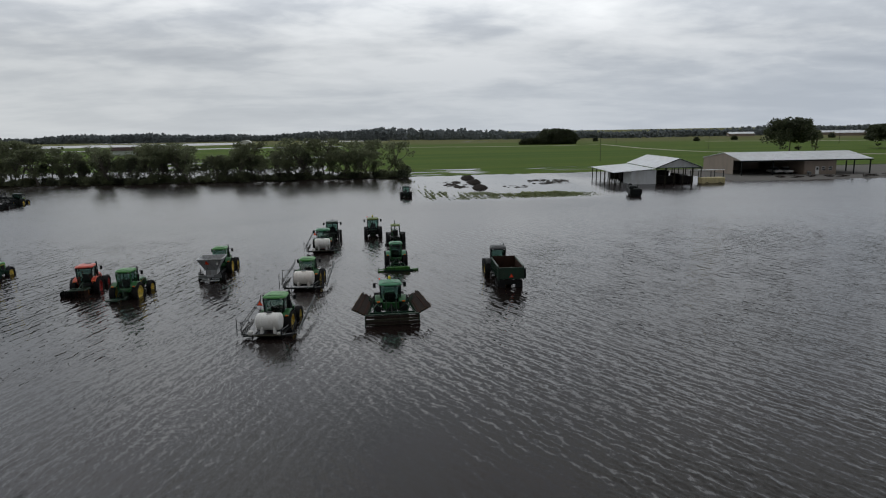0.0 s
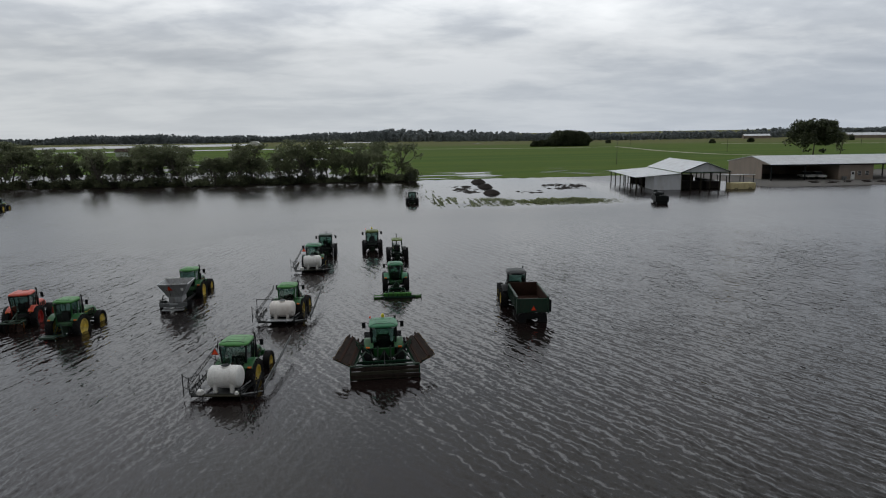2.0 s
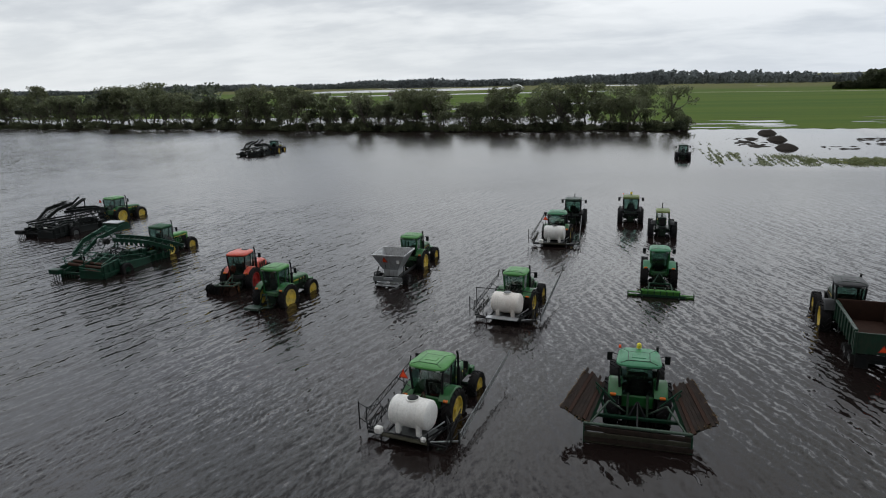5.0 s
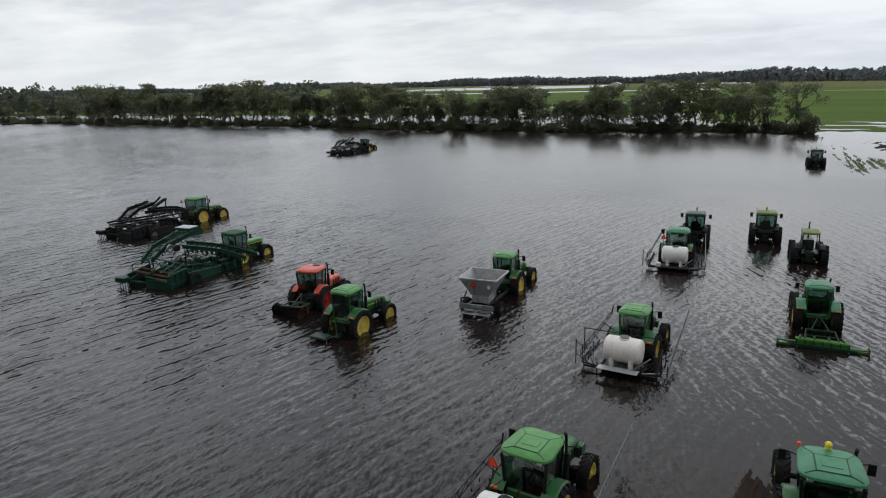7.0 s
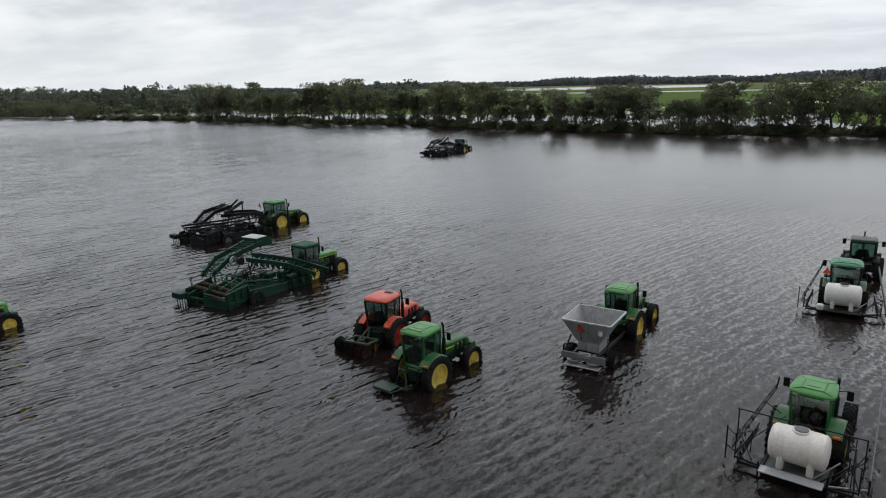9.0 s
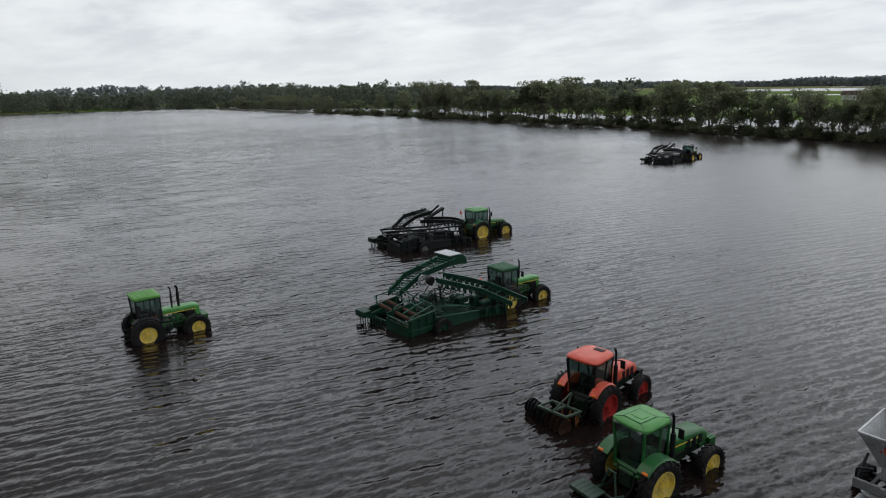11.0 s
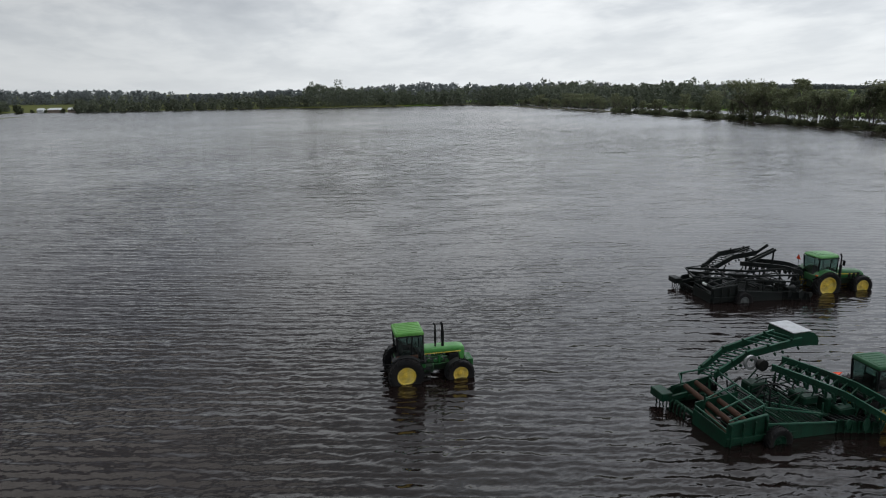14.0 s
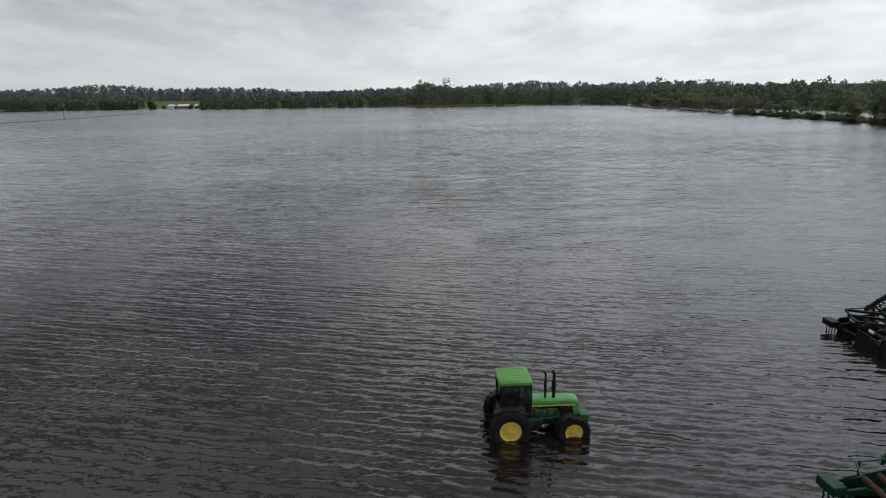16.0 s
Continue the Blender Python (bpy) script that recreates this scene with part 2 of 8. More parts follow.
def make_glass():
    m = bpy.data.materials.new("tinted_cab_glass")
    m.use_nodes = True
    tree = m.node_tree
    tree.nodes.clear()
    out = tree.nodes.new("ShaderNodeOutputMaterial")
    clear = tree.nodes.new("ShaderNodeBsdfTransparent")
    clear.inputs[0].default_value = (0.60, 0.71, 0.68, 1)
    gloss = node(tree, "ShaderNodeBsdfGlossy", Roughness=0.04)
    edge = node(tree, "ShaderNodeLayerWeight", Blend=0.5)
    both = tree.nodes.new("ShaderNodeMixShader")
    facing = maths(tree, "POWER", edge.outputs["Facing"], 3.0)
    tree.links.new(maths(tree, "ADD", maths(tree, "MULTIPLY", facing, 0.55), 0.075), both.inputs[0])
    tree.links.new(clear.outputs[0], both.inputs[1])
    tree.links.new(gloss.outputs[0], both.inputs[2])
    tree.links.new(both.outputs[0], out.inputs[0])
    return m


MAT["glass"] = make_glass()


# ---- geometry helpers ----
class Geo:
    """Collects points and faces of one mesh."""

    def __init__(self):
        self.v, self.f = [], []

    def add(self, points, faces, m=None):
        n = len(self.v)
        self.v += [tuple(m @ Vector(p)) if m is not None else tuple(p) for p in points]
        self.f += [tuple(n + i for i in face) for face in faces]
        return self

    def box(self, c, s, m=None, e=0.012):
        """A box with chamfered edges: centre, size, chamfer."""
        h = [v / 2 for v in s]
        e = min(e, min(h) * 0.6)
        pts, at = [], {}
        for sx in (-1, 1):
            for sy in (-1, 1):
                for sz in (-1, 1):
                    for axis in range(3):
                        p = [sx * (h[0] - e), sy * (h[1] - e), sz * (h[2] - e)]
                        p[axis] = (sx, sy, sz)[axis] * h[axis]
                        at[sx, sy, sz, axis] = len(pts)
                        pts.append([p[i] + c[i] for i in range(3)])
        faces = []
        for axis in range(3):
            a, b = [i for i in range(3) if i != axis]
            for s0 in (-1, 1):
                loop = []
                for s1, s2 in ((-1, -1), (1, -1), (1, 1), (-1, 1)):
                    k = [0, 0, 0]
                    k[axis], k[a], k[b] = s0, s1, s2
                    loop.append(at[(*k, axis)])
                faces.append(loop)
            for s1 in (-1, 1):
                for s2 in (-1, 1):
                    k0, k1 = [0, 0, 0], [0, 0, 0]
                    k0[axis], k0[a], k0[b] = -1, s1, s2
                    k1[axis], k1[a], k1[b] = 1, s1, s2
                    faces.append([at[(*k0, a)], at[(*k1, a)], at[(*k1, b)], at[(*k0, b)]])
        for sx in (-1, 1):
            for sy in (-1, 1):
                for sz in (-1, 1):
                    faces.append([at[sx, sy, sz, i] for i in range(3)])
        return self.add(pts, faces, m)

    def beam(self, a, b, w, h, e=0.008, up=(0, 0, 1)):
        """A chamfered bar from a to b; w across, h along up."""
        a, b = Vector(a), Vector(b)
        y = (b - a).normalized()
        x = y.cross(Vector(up))
        x = x.normalized() if x.length > 1e-4 else Vector((1, 0, 0))
        z = x.cross(y)
        m = Matrix((x, y, z)).transposed().to_4x4()
        m.translation = (a + b) / 2
        return self.box((0, 0, 0), (w, (b - a).length, h), m, e)

    def rod(self, a, b, r, n=8, r1=None):
        a, b = Vector(a), Vector(b)
        turn = (b - a).to_track_quat("Z", "Y").to_matrix()
        r1 = r if r1 is None else r1
        pts = []
        for p, q in ((a, r), (b, r1)):
            pts += [p + turn @ Vector((q * math.cos(2 * math.pi * i / n), q * math.sin(2 * math.pi * i / n), 0)) for i in range(n)]
        faces = [(i, (i + 1) % n, n + (i + 1) % n, n + i) for i in range(n)] + [tuple(range(n)), tuple(range(n, 2 * n))]
        return self.add(pts, faces)

    def tube(self, path, r, n=6):
        for a, b in zip(path, path[1:]):
            self.rod(a, b, r, n)
        return self

    def lathe(self, profile, n=32, axis="x", m=None, closed=True):
        """Turns (along, radius) round an axis."""
        pts = []
        for k in range(n):
            c, s = math.cos(2 * math.pi * k / n), math.sin(2 * math.pi * k / n)
            for a, r in profile:
                pts.append({"x": (a, r * c, r * s), "y": (r * c, a, r * s), "z": (r * c, r * s, a)}[axis])
        q = len(profile)
        faces = []
        for k in range(n):
            j = (k + 1) % n
            for i in range(q if closed else q - 1):
                i2 = (i + 1) % q
                faces.append((k * q + i, k * q + i2, j * q + i2, j * q + i))
        return self.add(pts, faces, m)

    def loft(self, rings, caps=True):
        q = len(rings[0])
        pts = [p for ring in rings for p in ring]
        faces = [(k * q + i, k * q + (i + 1) % q, (k + 1) * q + (i + 1) % q, (k + 1) * q + i) for k in range(len(rings) - 1) for i in range(q)]
        if caps:
            faces += [tuple(range(q)), tuple(range((len(rings) - 1) * q, len(rings) * q))]
        return self.add(pts, faces)

    def slab(self, outline, thick, m=None):
        """A flat outline in xy, given a thickness downwards."""
        q = len(outline)
        pts = [(x, y, 0) for x, y in outline] + [(x, y, -thick) for x, y in outline]
        faces = [tuple(range(q)), tuple(range(2 * q - 1, q - 1, -1))] + [(i, (i + 1) % q, q + (i + 1) % q, q + i) for i in range(q)]
        return self.add(pts, faces, m)

    def mesh(self, name, mat, smooth=35):
        me = bpy.data.meshes.new(name)
        me.from_pydata(self.v, [], self.f)
        bm = bmesh.new()
        bm.from_mesh(me)
        bmesh.ops.recalc_face_normals(bm, faces=bm.faces)
        bm.to_mesh(me)
        bm.free()
        if smooth:
            me.shade_smooth()
            me.set_sharp_from_angle(angle=radians(smooth))
        me.materials.append(mat)
        return me


MESHES = {}


def shape(key, mat, fill):
    """The mesh that fill(geo) makes, built once for each key and material."""
    k = (key, mat)
    if k not in MESHES:
        g = Geo()
        fill(g)
        MESHES[k] = g.mesh(key.split(":")[0], MAT[mat])
    return MESHES[k]


def part(name, me, parent, label="", m=None):
    ob = new(name, me)
    ob.parent = parent
    if m is not None:
        ob.matrix_basis = m
    return tagged(ob, label)


def thing(name, m, label, category, group=""):
    ob = new(name)
    ob.empty_display_size = 0.5
    ob.matrix_basis = m
    return tagged(ob, label, category, group)


def ring_rect(y, w, z0, z1, r, n=3, cx=0.0):
    """A rounded rectangle across y."""
    pts = []
    for sx, sz, a0 in ((1, 1, 0), (-1, 1, 90), (-1, -1, 180), (1, -1, 270)):
        for k in range(n + 1):
            a = radians(a0 + 90 * k / n)
            pts.append((cx + sx * (w / 2 - r) + r * math.cos(a), y, (z1 - r if sz > 0 else z0 + r) + r * math.sin(a)))
    return pts


WATER, BED = 0.0, -0.45

# ---- ground and water ----
FIELD_EDGE = 188.0


def smooth_step(a, b, v):
    t = np.clip((v - a) / (b - a), 0, 1)
    return t * t * (3 - 2 * t)


def hash_waves(x, y, seed, scale):
    """A cheap smooth field of mixed waves, about -1 to 1."""
    rng = np.random.RandomState(seed)
    total = 0
    for k in range(7):
        a, p = rng.uniform(0, 2 * math.pi), rng.uniform(0, 2 * math.pi)
        f = rng.uniform(0.5, 1.8) / scale
        total = total + np.sin((x * math.cos(a) + y * math.sin(a)) * f * 2 * math.pi + p)
    return total / 3.2


def ground_height(x, y):
    z = np.full_like(x, BED)
    # the green field beyond the yard, with shallow wet furrows
    edge = FIELD_EDGE + 1.5 * hash_waves(x, y, 3, 30)
    inside = smooth_step(edge - 1.5, edge + 2.5, y) * smooth_step(8.0, 12.5, x + np.clip((y - 196) * 0.8, 0, 26))
    field = 0.07 + 0.02 * hash_waves(x, y, 5, 25)
    lip = np.exp(-((y - edge - 0.6) / 1.3) ** 2) * smooth_step(10, 14, x) * np.clip(0.5 + 0.5 * hash_waves(x, y, 6, 6), 0, 1)
    furrows = np.exp(-((y - 207) / 15.0) ** 4) + (0.8 * np.exp(-((y - 232) / 4.0) ** 2) + 0.65 * np.exp(-((y - 258) / 3.0) ** 2) + 0.6 * np.exp(-((y - 292) / 3.5) ** 2)) * smooth_step(0.0, 0.5, hash_waves(x * 0.5, y, 8, 14))
    field = field + 0.34 * lip - 0.105 * furrows * smooth_step(0.05, 0.55, hash_waves(x * 0.30, y * 1.5, 7, 11) - 0.14 + 0.34 * smooth_step(50, 12, x))
    z = np.maximum(z, BED + (field - BED) * inside)
    # fields behind the tree belt, partly under water
    behind = smooth_step(225, 262, y + 0.06 * x) * (1 - smooth_step(-2, 14, x))
    wet = smooth_step(-1.1, -0.5, hash_waves(x, y * 1.8, 11, 95))
    z = np.maximum(z, BED + (0.17 - BED) * behind * np.maximum(wet, smooth_step(300, 420, y)))
    # far flooded strips
    for y0, half, x0, x1 in ((985, 105, -520, -140), (1030, 45, -110, 60), (760, 8, 60, 230), (1350, 60, -1500, -180), (640, 9, -330, 10), (860, 10, -420, -200)):
        dip = np.exp(-((y - y0) / half) ** 4) * smooth_step(x0, x0 + 60, x) * (1 - smooth_step(x1 - 60, x1, x))
        z = z - 0.7 * dip
    # a bank under the tree belt
    line = np.interp(x, [-560, -415, -250, -175, -125, -90, -47, 11], [203, 209, 209, 202, 199, 190, 183.5, 184.5])
    belt = np.exp(-((y - line - 4.6) / 5.6) ** 6) * (1 - smooth_step(12, 16, x)) * smooth_step(-560, -500, x)
    z = np.maximum(z, BED + (0.16 + 0.05 * hash_waves(x, y, 13, 9) - BED) * belt)
    # the far shore to the west, and the land all round
    west = smooth_step(528, 550, -x + 0.03 * y)
    z = np.maximum(z, BED + (0.6 - BED) * west)
    z = np.maximum(z, BED + 1.0 * smooth_step(480, 520, -y))
    z = np.maximum(z, BED + 1.0 * smooth_step(700, 760, x) * (1 - smooth_step(100, 180, y)))
    # the farmyard round the long shed
    yard = smooth_step(83, 90, x) * smooth_step(139.5, 144, y) * (1 - smooth_step(900, 950, x)) * (1 - smooth_step(240, 260, y))
    z = np.maximum(z, BED + (0.28 + 0.04 * hash_waves(x, y, 17, 14) - BED) * yard)
    # grassy spits and silt heaps by the flooded yard
    rough = hash_waves(x, y, 23, 1.9) + 0.7 * hash_waves(x, y, 24, 5.0)
    spit = np.exp(-((y - 126.6 - 1.1 * hash_waves(x, y, 19, 11)) / 3.3) ** 4) * smooth_step(15, 25, x) * (1 - smooth_step(38, 49, x))
    spit2 = np.exp(-((y - 133 + 0.25 * (x - 18)) / 5.0) ** 4) * smooth_step(11, 14, x) * (1 - smooth_step(26, 32, x)) * 0.72
    thin = 0.02 + 0.32 * smooth_step(25, 36, x)
    z = np.maximum(z, BED + (0.36 + thin + 0.15 * rough) * np.maximum(spit, 0.95 * spit2))
    mud = 0.9 * np.exp(-(((x - 21.5) / 4.6) ** 4 + ((y - 156) / 15.0) ** 4)) + 0.95 * np.exp(-(((x - 46 - 0.25 * (y - 158)) / 8) ** 4 + ((y - 158) / 11.0) ** 4)) + 0.88 * np.exp(-(((x - 34) / 4) ** 4 + ((y - 146) / 4.0) ** 4))
    clods = hash_waves(x * 0.8, y * 0.5, 29, 2.6) + 0.9 * hash_waves(x, y * 0.5, 30, 1.7)
    z = np.maximum(z, BED + np.clip(0.47 * mud + 0.17 * mud * clods, 0, 0.64))
    for hx, hy, hr, hh in ((28.0, 176.0, 2.3, 0.92), (27.2, 161.0, 2.2, 0.88), (25.8, 145.3, 2.2, 0.85), (21.5, 148.5, 1.9, 0.32), (20.5, 156.5, 1.6, 0.28), (22.8, 163.0, 2.0, 0.30)):
        d = np.sqrt((x - hx) ** 2 + ((y - hy) * 0.7) ** 2)
        z = np.maximum(z, BED + (hh - BED) * np.clip(1.0 - (d / hr) ** 2, 0, 1) ** 0.8 * (1 + 0.12 * hash_waves(x, y, 31, 1.6)))
    return z


def spaced(breaks):
    out = []
    for (a, step), (b, _) in zip(breaks, breaks[1:]):
        out += list(np.arange(a, b, step))
    return np.array(out + [breaks[-1][0]])


def make_ground():
    xs = spaced([(-4200, 400), (-1400, 60), (-620, 12), (-240, 5), (-60, 2.5), (2, 0.7), (70, 1.5), (130, 4), (220, 12), (500, 50), (1100, 250), (4200, 0)])
    ys = spaced([(-4200, 400), (-600, 40), (-480, 60), (0, 20), (112, 0.7), (172, 1.0), (230, 2.5), (270, 8), (420, 25), (900, 12), (1000, 30), (1450, 150), (2200, 500), (4700, 0)])
    gx, gy = np.meshgrid(xs, ys)
    gz = ground_height(gx, gy)
    nx, ny = len(xs), len(ys)
    pts = np.stack([gx.ravel(), gy.ravel(), gz.ravel()], 1)
    i = np.arange(nx * ny).reshape(ny, nx)
    faces = np.stack([i[:-1, :-1].ravel(), i[:-1, 1:].ravel(), i[1:, 1:].ravel(), i[1:, :-1].ravel()], 1)
    me = bpy.data.meshes.new("ground")
    me.from_pydata(pts.tolist(), [], faces.tolist())
    me.shade_smooth()
    m, tree, shader = material("flooded_farmland")
    at = world_of(tree)
    split = tree.nodes.new("ShaderNodeSeparateXYZ")
    tree.links.new(at, split.inputs[0])
    x, y, z = split.outputs
    big = noise_of(tree, scaled(tree, at, (0.3, 1, 1)), 0.02, 5, 0.6)
    rows = noise_of(tree, scaled(tree, at, (0.25, 3.0, 1)), 0.12, 4, 0.6)
    fine = noise_of(tree, at, 1.7, 6, 0.7)
    grass = mixed(tree, rows, (0.074, 0.124, 0.014), (0.132, 0.180, 0.023))
    grass = mixed(tree, ramp(tree, fine, [(0.35, (0, 0, 0)), (0.7, (0.6, 0.6, 0.6))]), grass, (0.040, 0.072, 0.014))
    bands = noise_of(tree, scaled(tree, at, (0.05, 1.0, 1), 0.04), 0.055, 4, 0.7)
    grass = mixed(tree, ramp(tree, bands, [(0.40, (0.7, 0.7, 0.7)), (0.55, (0, 0, 0))]), grass, (0.050, 0.105, 0.012))
    spit = maths(tree, "LESS_THAN", maths(tree, "ADD", y, maths(tree, "MULTIPLY", fine, 3.0)), 142.0)
    grass = mixed(tree, maths(tree, "MULTIPLY", spit, 0.75), grass, mixed(tree, fine, (0.060, 0.062, 0.018), (0.135, 0.130, 0.048)))
    dry = mixed(tree, rows, (0.095, 0.110, 0.032), (0.155, 0.145, 0.062))
    far = maths(tree, "ADD", maths(tree, "MULTIPLY", y, 0.001), maths(tree, "MULTIPLY", maths(tree, "SUBTRACT", big, 0.5), 0.5))
    far = maths(tree, "ADD", far, maths(tree, "MULTIPLY", x, 0.0004))
    grass = mixed(tree, ramp(tree, far, [(0.62, (0, 0, 0)), (0.80, (1, 1, 1))]), grass, dry)
    mud = mixed(tree, fine, (0.018, 0.0155, 0.013), (0.050, 0.043, 0.037))
    # mud shows on the heaps, in the wet and in the yard; turf on the rest
    heap = maths(tree, "MULTIPLY", ramp(tree, maths(tree, "SUBTRACT", y, 131.0), [(0.0, (0, 0, 0)), (1.0, (1, 1, 1))]), maths(tree, "LESS_THAN", y, 182.0))
    heap = maths(tree, "MULTIPLY", heap, maths(tree, "GREATER_THAN", maths(tree, "ADD", x, maths(tree, "MULTIPLY", fine, 3.0)), 15.5))
    low = ramp(tree, maths(tree, "ADD", z, maths(tree, "MULTIPLY", fine, 0.10)), [(0.035, (1, 1, 1)), (0.075, (0, 0, 0))])
    gravel = mixed(tree, fine, (0.10, 0.095, 0.088), (0.20, 0.19, 0.175))
    rim = maths(tree, "ADD", y, maths(tree, "MULTIPLY", fine, 5.0))
    rim = maths(tree, "MULTIPLY", maths(tree, "GREATER_THAN", rim, 186.0), maths(tree, "LESS_THAN", rim, 190.8))
    # leaf litter and mud under the tree belt
    litter = maths(tree, "MULTIPLY", maths(tree, "MULTIPLY", maths(tree, "LESS_THAN", x, 13.0), maths(tree, "GREATER_THAN", y, 170.0)), maths(tree, "LESS_THAN", maths(tree, "ADD", y, maths(tree, "MULTIPLY", fine, 6.0)), 221.0))
    grass = mixed(tree, maths(tree, "MULTIPLY", litter, 0.9), grass, mixed(tree, fine, (0.050, 0.046, 0.030), (0.115, 0.108, 0.070)))
    color = mixed(tree, maths(tree, "MAXIMUM", maths(tree, "MAXIMUM", low, heap), maths(tree, "MULTIPLY", rim, 0.85)), grass, mud)
    yard = maths(tree, "MULTIPLY", maths(tree, "GREATER_THAN", maths(tree, "ADD", x, maths(tree, "MULTIPLY", fine, 4.0)), 88.0), maths(tree, "LESS_THAN", maths(tree, "ADD", y, maths(tree, "MULTIPLY", fine, 8.0)), 190.0))
    color = mixed(tree, maths(tree, "MULTIPLY", yard, maths(tree, "SUBTRACT", 1.0, low)), color, gravel)
    tree.links.new(color, shader.inputs["Base Color"])
    shader.inputs["Roughness"].default_value = 0.95
    shader.inputs["Specular IOR Level"].default_value = 0.08
    bump(tree, shader, fine, 0.5, 0.12)
    me.materials.append(m)
    tagged(new("ground", me), "flat farmland with green fields, silt heaps and wet furrows", "ground", kind="structure")


def make_water():
    me = bpy.data.meshes.new("water")
    me.from_pydata([(-4200, -4200, WATER), (4200, -4200, WATER), (4200, 4700, WATER), (-4200, 4700, WATER)], [], [(0, 1, 2, 3)])
    m, tree, shader = material("brown_flood_water")
    at = world_of(tree)
    murk = noise_of(tree, at, 0.05, 4, 0.6)
    tree.links.new(mixed(tree, murk, (0.0072, 0.0047, 0.0043), (0.0140, 0.0093, 0.0083)), shader.inputs["Base Color"])
    shader.inputs["IOR"].default_value = 1.33
    shader.inputs["Roughness"].default_value = 0.13
    # wind waves: slopes of long crests, cross chop and fine ripples; gusts make them stronger in places
    gust = ramp(tree, noise_of(tree, scaled(tree, at, (1.0, 0.5, 1), 0.4), 0.022, 3, 0.55), [(0.36, (0.45, 0.45, 0.45)), (0.64, (1, 1, 1))])
    half = lambda v, k: maths(tree, "MULTIPLY", maths(tree, "SUBTRACT", v, 0.5), k)

    def train(scale, turn, wobble, power):
        """Wind waves in long uneven crests: a narrow steep lee side and a broad gentle back."""
        w = node(tree, "ShaderNodeTexWave", Scale=scale, Distortion=wobble, Detail=2.0)
        w.inputs["Detail Scale"].default_value, w.inputs["Detail Roughness"].default_value = 1.6, 0.7
        w.wave_type, w.bands_direction = "BANDS", "X"
        tree.links.new(scaled(tree, scaled(tree, at, (1, 1, 1), turn), (1.0, 0.62, 1)), w.inputs["Vector"])
        return maths(tree, "POWER", w.outputs["Fac"], power)

    patch = ramp(tree, noise_of(tree, scaled(tree, at, (1, 0.5, 1), 0, (5, 9, 0)), 0.30, 2, 0.5), [(0.38, (0.15, 0.15, 0.15)), (0.62, (1, 1, 1))])
    # the wave trains swing round between the west and the east of the yard
    split = tree.nodes.new("ShaderNodeSeparateXYZ")
    tree.links.new(at, split.inputs[0])
    sway = maths(tree, "ADD", split.outputs[0], half(noise_of(tree, at, 0.09, 2, 0.5), 30.0))
    east = ramp(tree, maths(tree, "ADD", maths(tree, "MULTIPLY", sway, 0.04), 0.62), [(0.25, (0, 0, 0)), (0.75, (1, 1, 1))])
    west = maths(tree, "SUBTRACT", 1.0, east)
    lee = maths(tree, "SUBTRACT", 0.25, train(0.30, radians(20), 5.2, 4.0))
    lee = maths(tree, "ADD", maths(tree, "MULTIPLY", lee, 0.24), maths(tree, "MULTIPLY", maths(tree, "SUBTRACT", 0.27, train(0.62, radians(15), 6.0, 3.2)), 0.30))
    luv = maths(tree, "SUBTRACT", train(0.34, radians(-21), 5.2, 3.0), 0.31)
    luv = maths(tree, "ADD", maths(tree, "MULTIPLY", luv, 0.22), maths(tree, "MULTIPLY", maths(tree, "SUBTRACT", train(0.74, radians(-32), 8.5, 2.6), 0.33), 0.28))
    reach = tree.nodes.new("ShaderNodeVectorMath")
    reach.operation = "DISTANCE"
    tree.links.new(at, reach.inputs[0])
    reach.inputs[1].default_value = (-10, 25, 0)
    luv = maths(tree, "MULTIPLY", luv, ramp(tree, maths(tree, "MULTIPLY", reach.outputs["Value"], 0.005), [(0.14, (0.95, 0.95, 0.95)), (0.45, (0.36, 0.36, 0.36))]))
    uneven = maths(tree, "ADD", maths(tree, "MULTIPLY", patch, 0.6), 0.4)
    lee = maths(tree, "MULTIPLY", lee, ramp(tree, maths(tree, "ADD", maths(tree, "MULTIPLY", sway, 0.02), 0.7), [(0.10, (0.95, 0.95, 0.95)), (0.46, (0.42, 0.42, 0.42))]))
    lee, luv = (maths(tree, "MULTIPLY", maths(tree, "MULTIPLY", v, w), uneven) for v, w in ((lee, west), (luv, east)))
    swell = maths(tree, "ADD", lee, luv)
    across = maths(tree, "SUBTRACT", maths(tree, "MULTIPLY", luv, 0.62), maths(tree, "MULTIPLY", lee, 0.50))
    # longer waves with a longer fetch in the open west
    fetch = ramp(tree, maths(tree, "MULTIPLY", split.outputs[0], -0.005), [(0.20, (0, 0, 0)), (0.55, (1, 1, 1))])
    long = maths(tree, "MULTIPLY", maths(tree, "SUBTRACT", 0.35, train(0.12, radians(14), 6.0, 2.2)), 0.18)
    swell = maths(tree, "ADD", swell, maths(tree, "MULTIPLY", long, maths(tree, "MULTIPLY", fetch, maths(tree, "ADD", maths(tree, "MULTIPLY", patch, 0.7), 0.3))))
    turned = mixed(tree, east, scaled(tree, scaled(tree, at, (1, 1, 1), radians(20)), (1.0, 0.26, 1)), scaled(tree, scaled(tree, at, (1, 1, 1), radians(-17)), (1.0, 0.26, 1)))
    crest = half(noise_of(tree, turned, 4.2, 6, 0.74, 0.35), 1.00)
    chop = half(noise_of(tree, scaled(tree, at, (1.0, 0.45, 1), radians(8)), 10.0, 5, 0.74, 0.3), 0.80)
    side = half(noise_of(tree, scaled(tree, at, (1.0, 0.7, 1), radians(-30), (7, 3, 0)), 4.6, 6, 0.74, 0.3), 0.62)
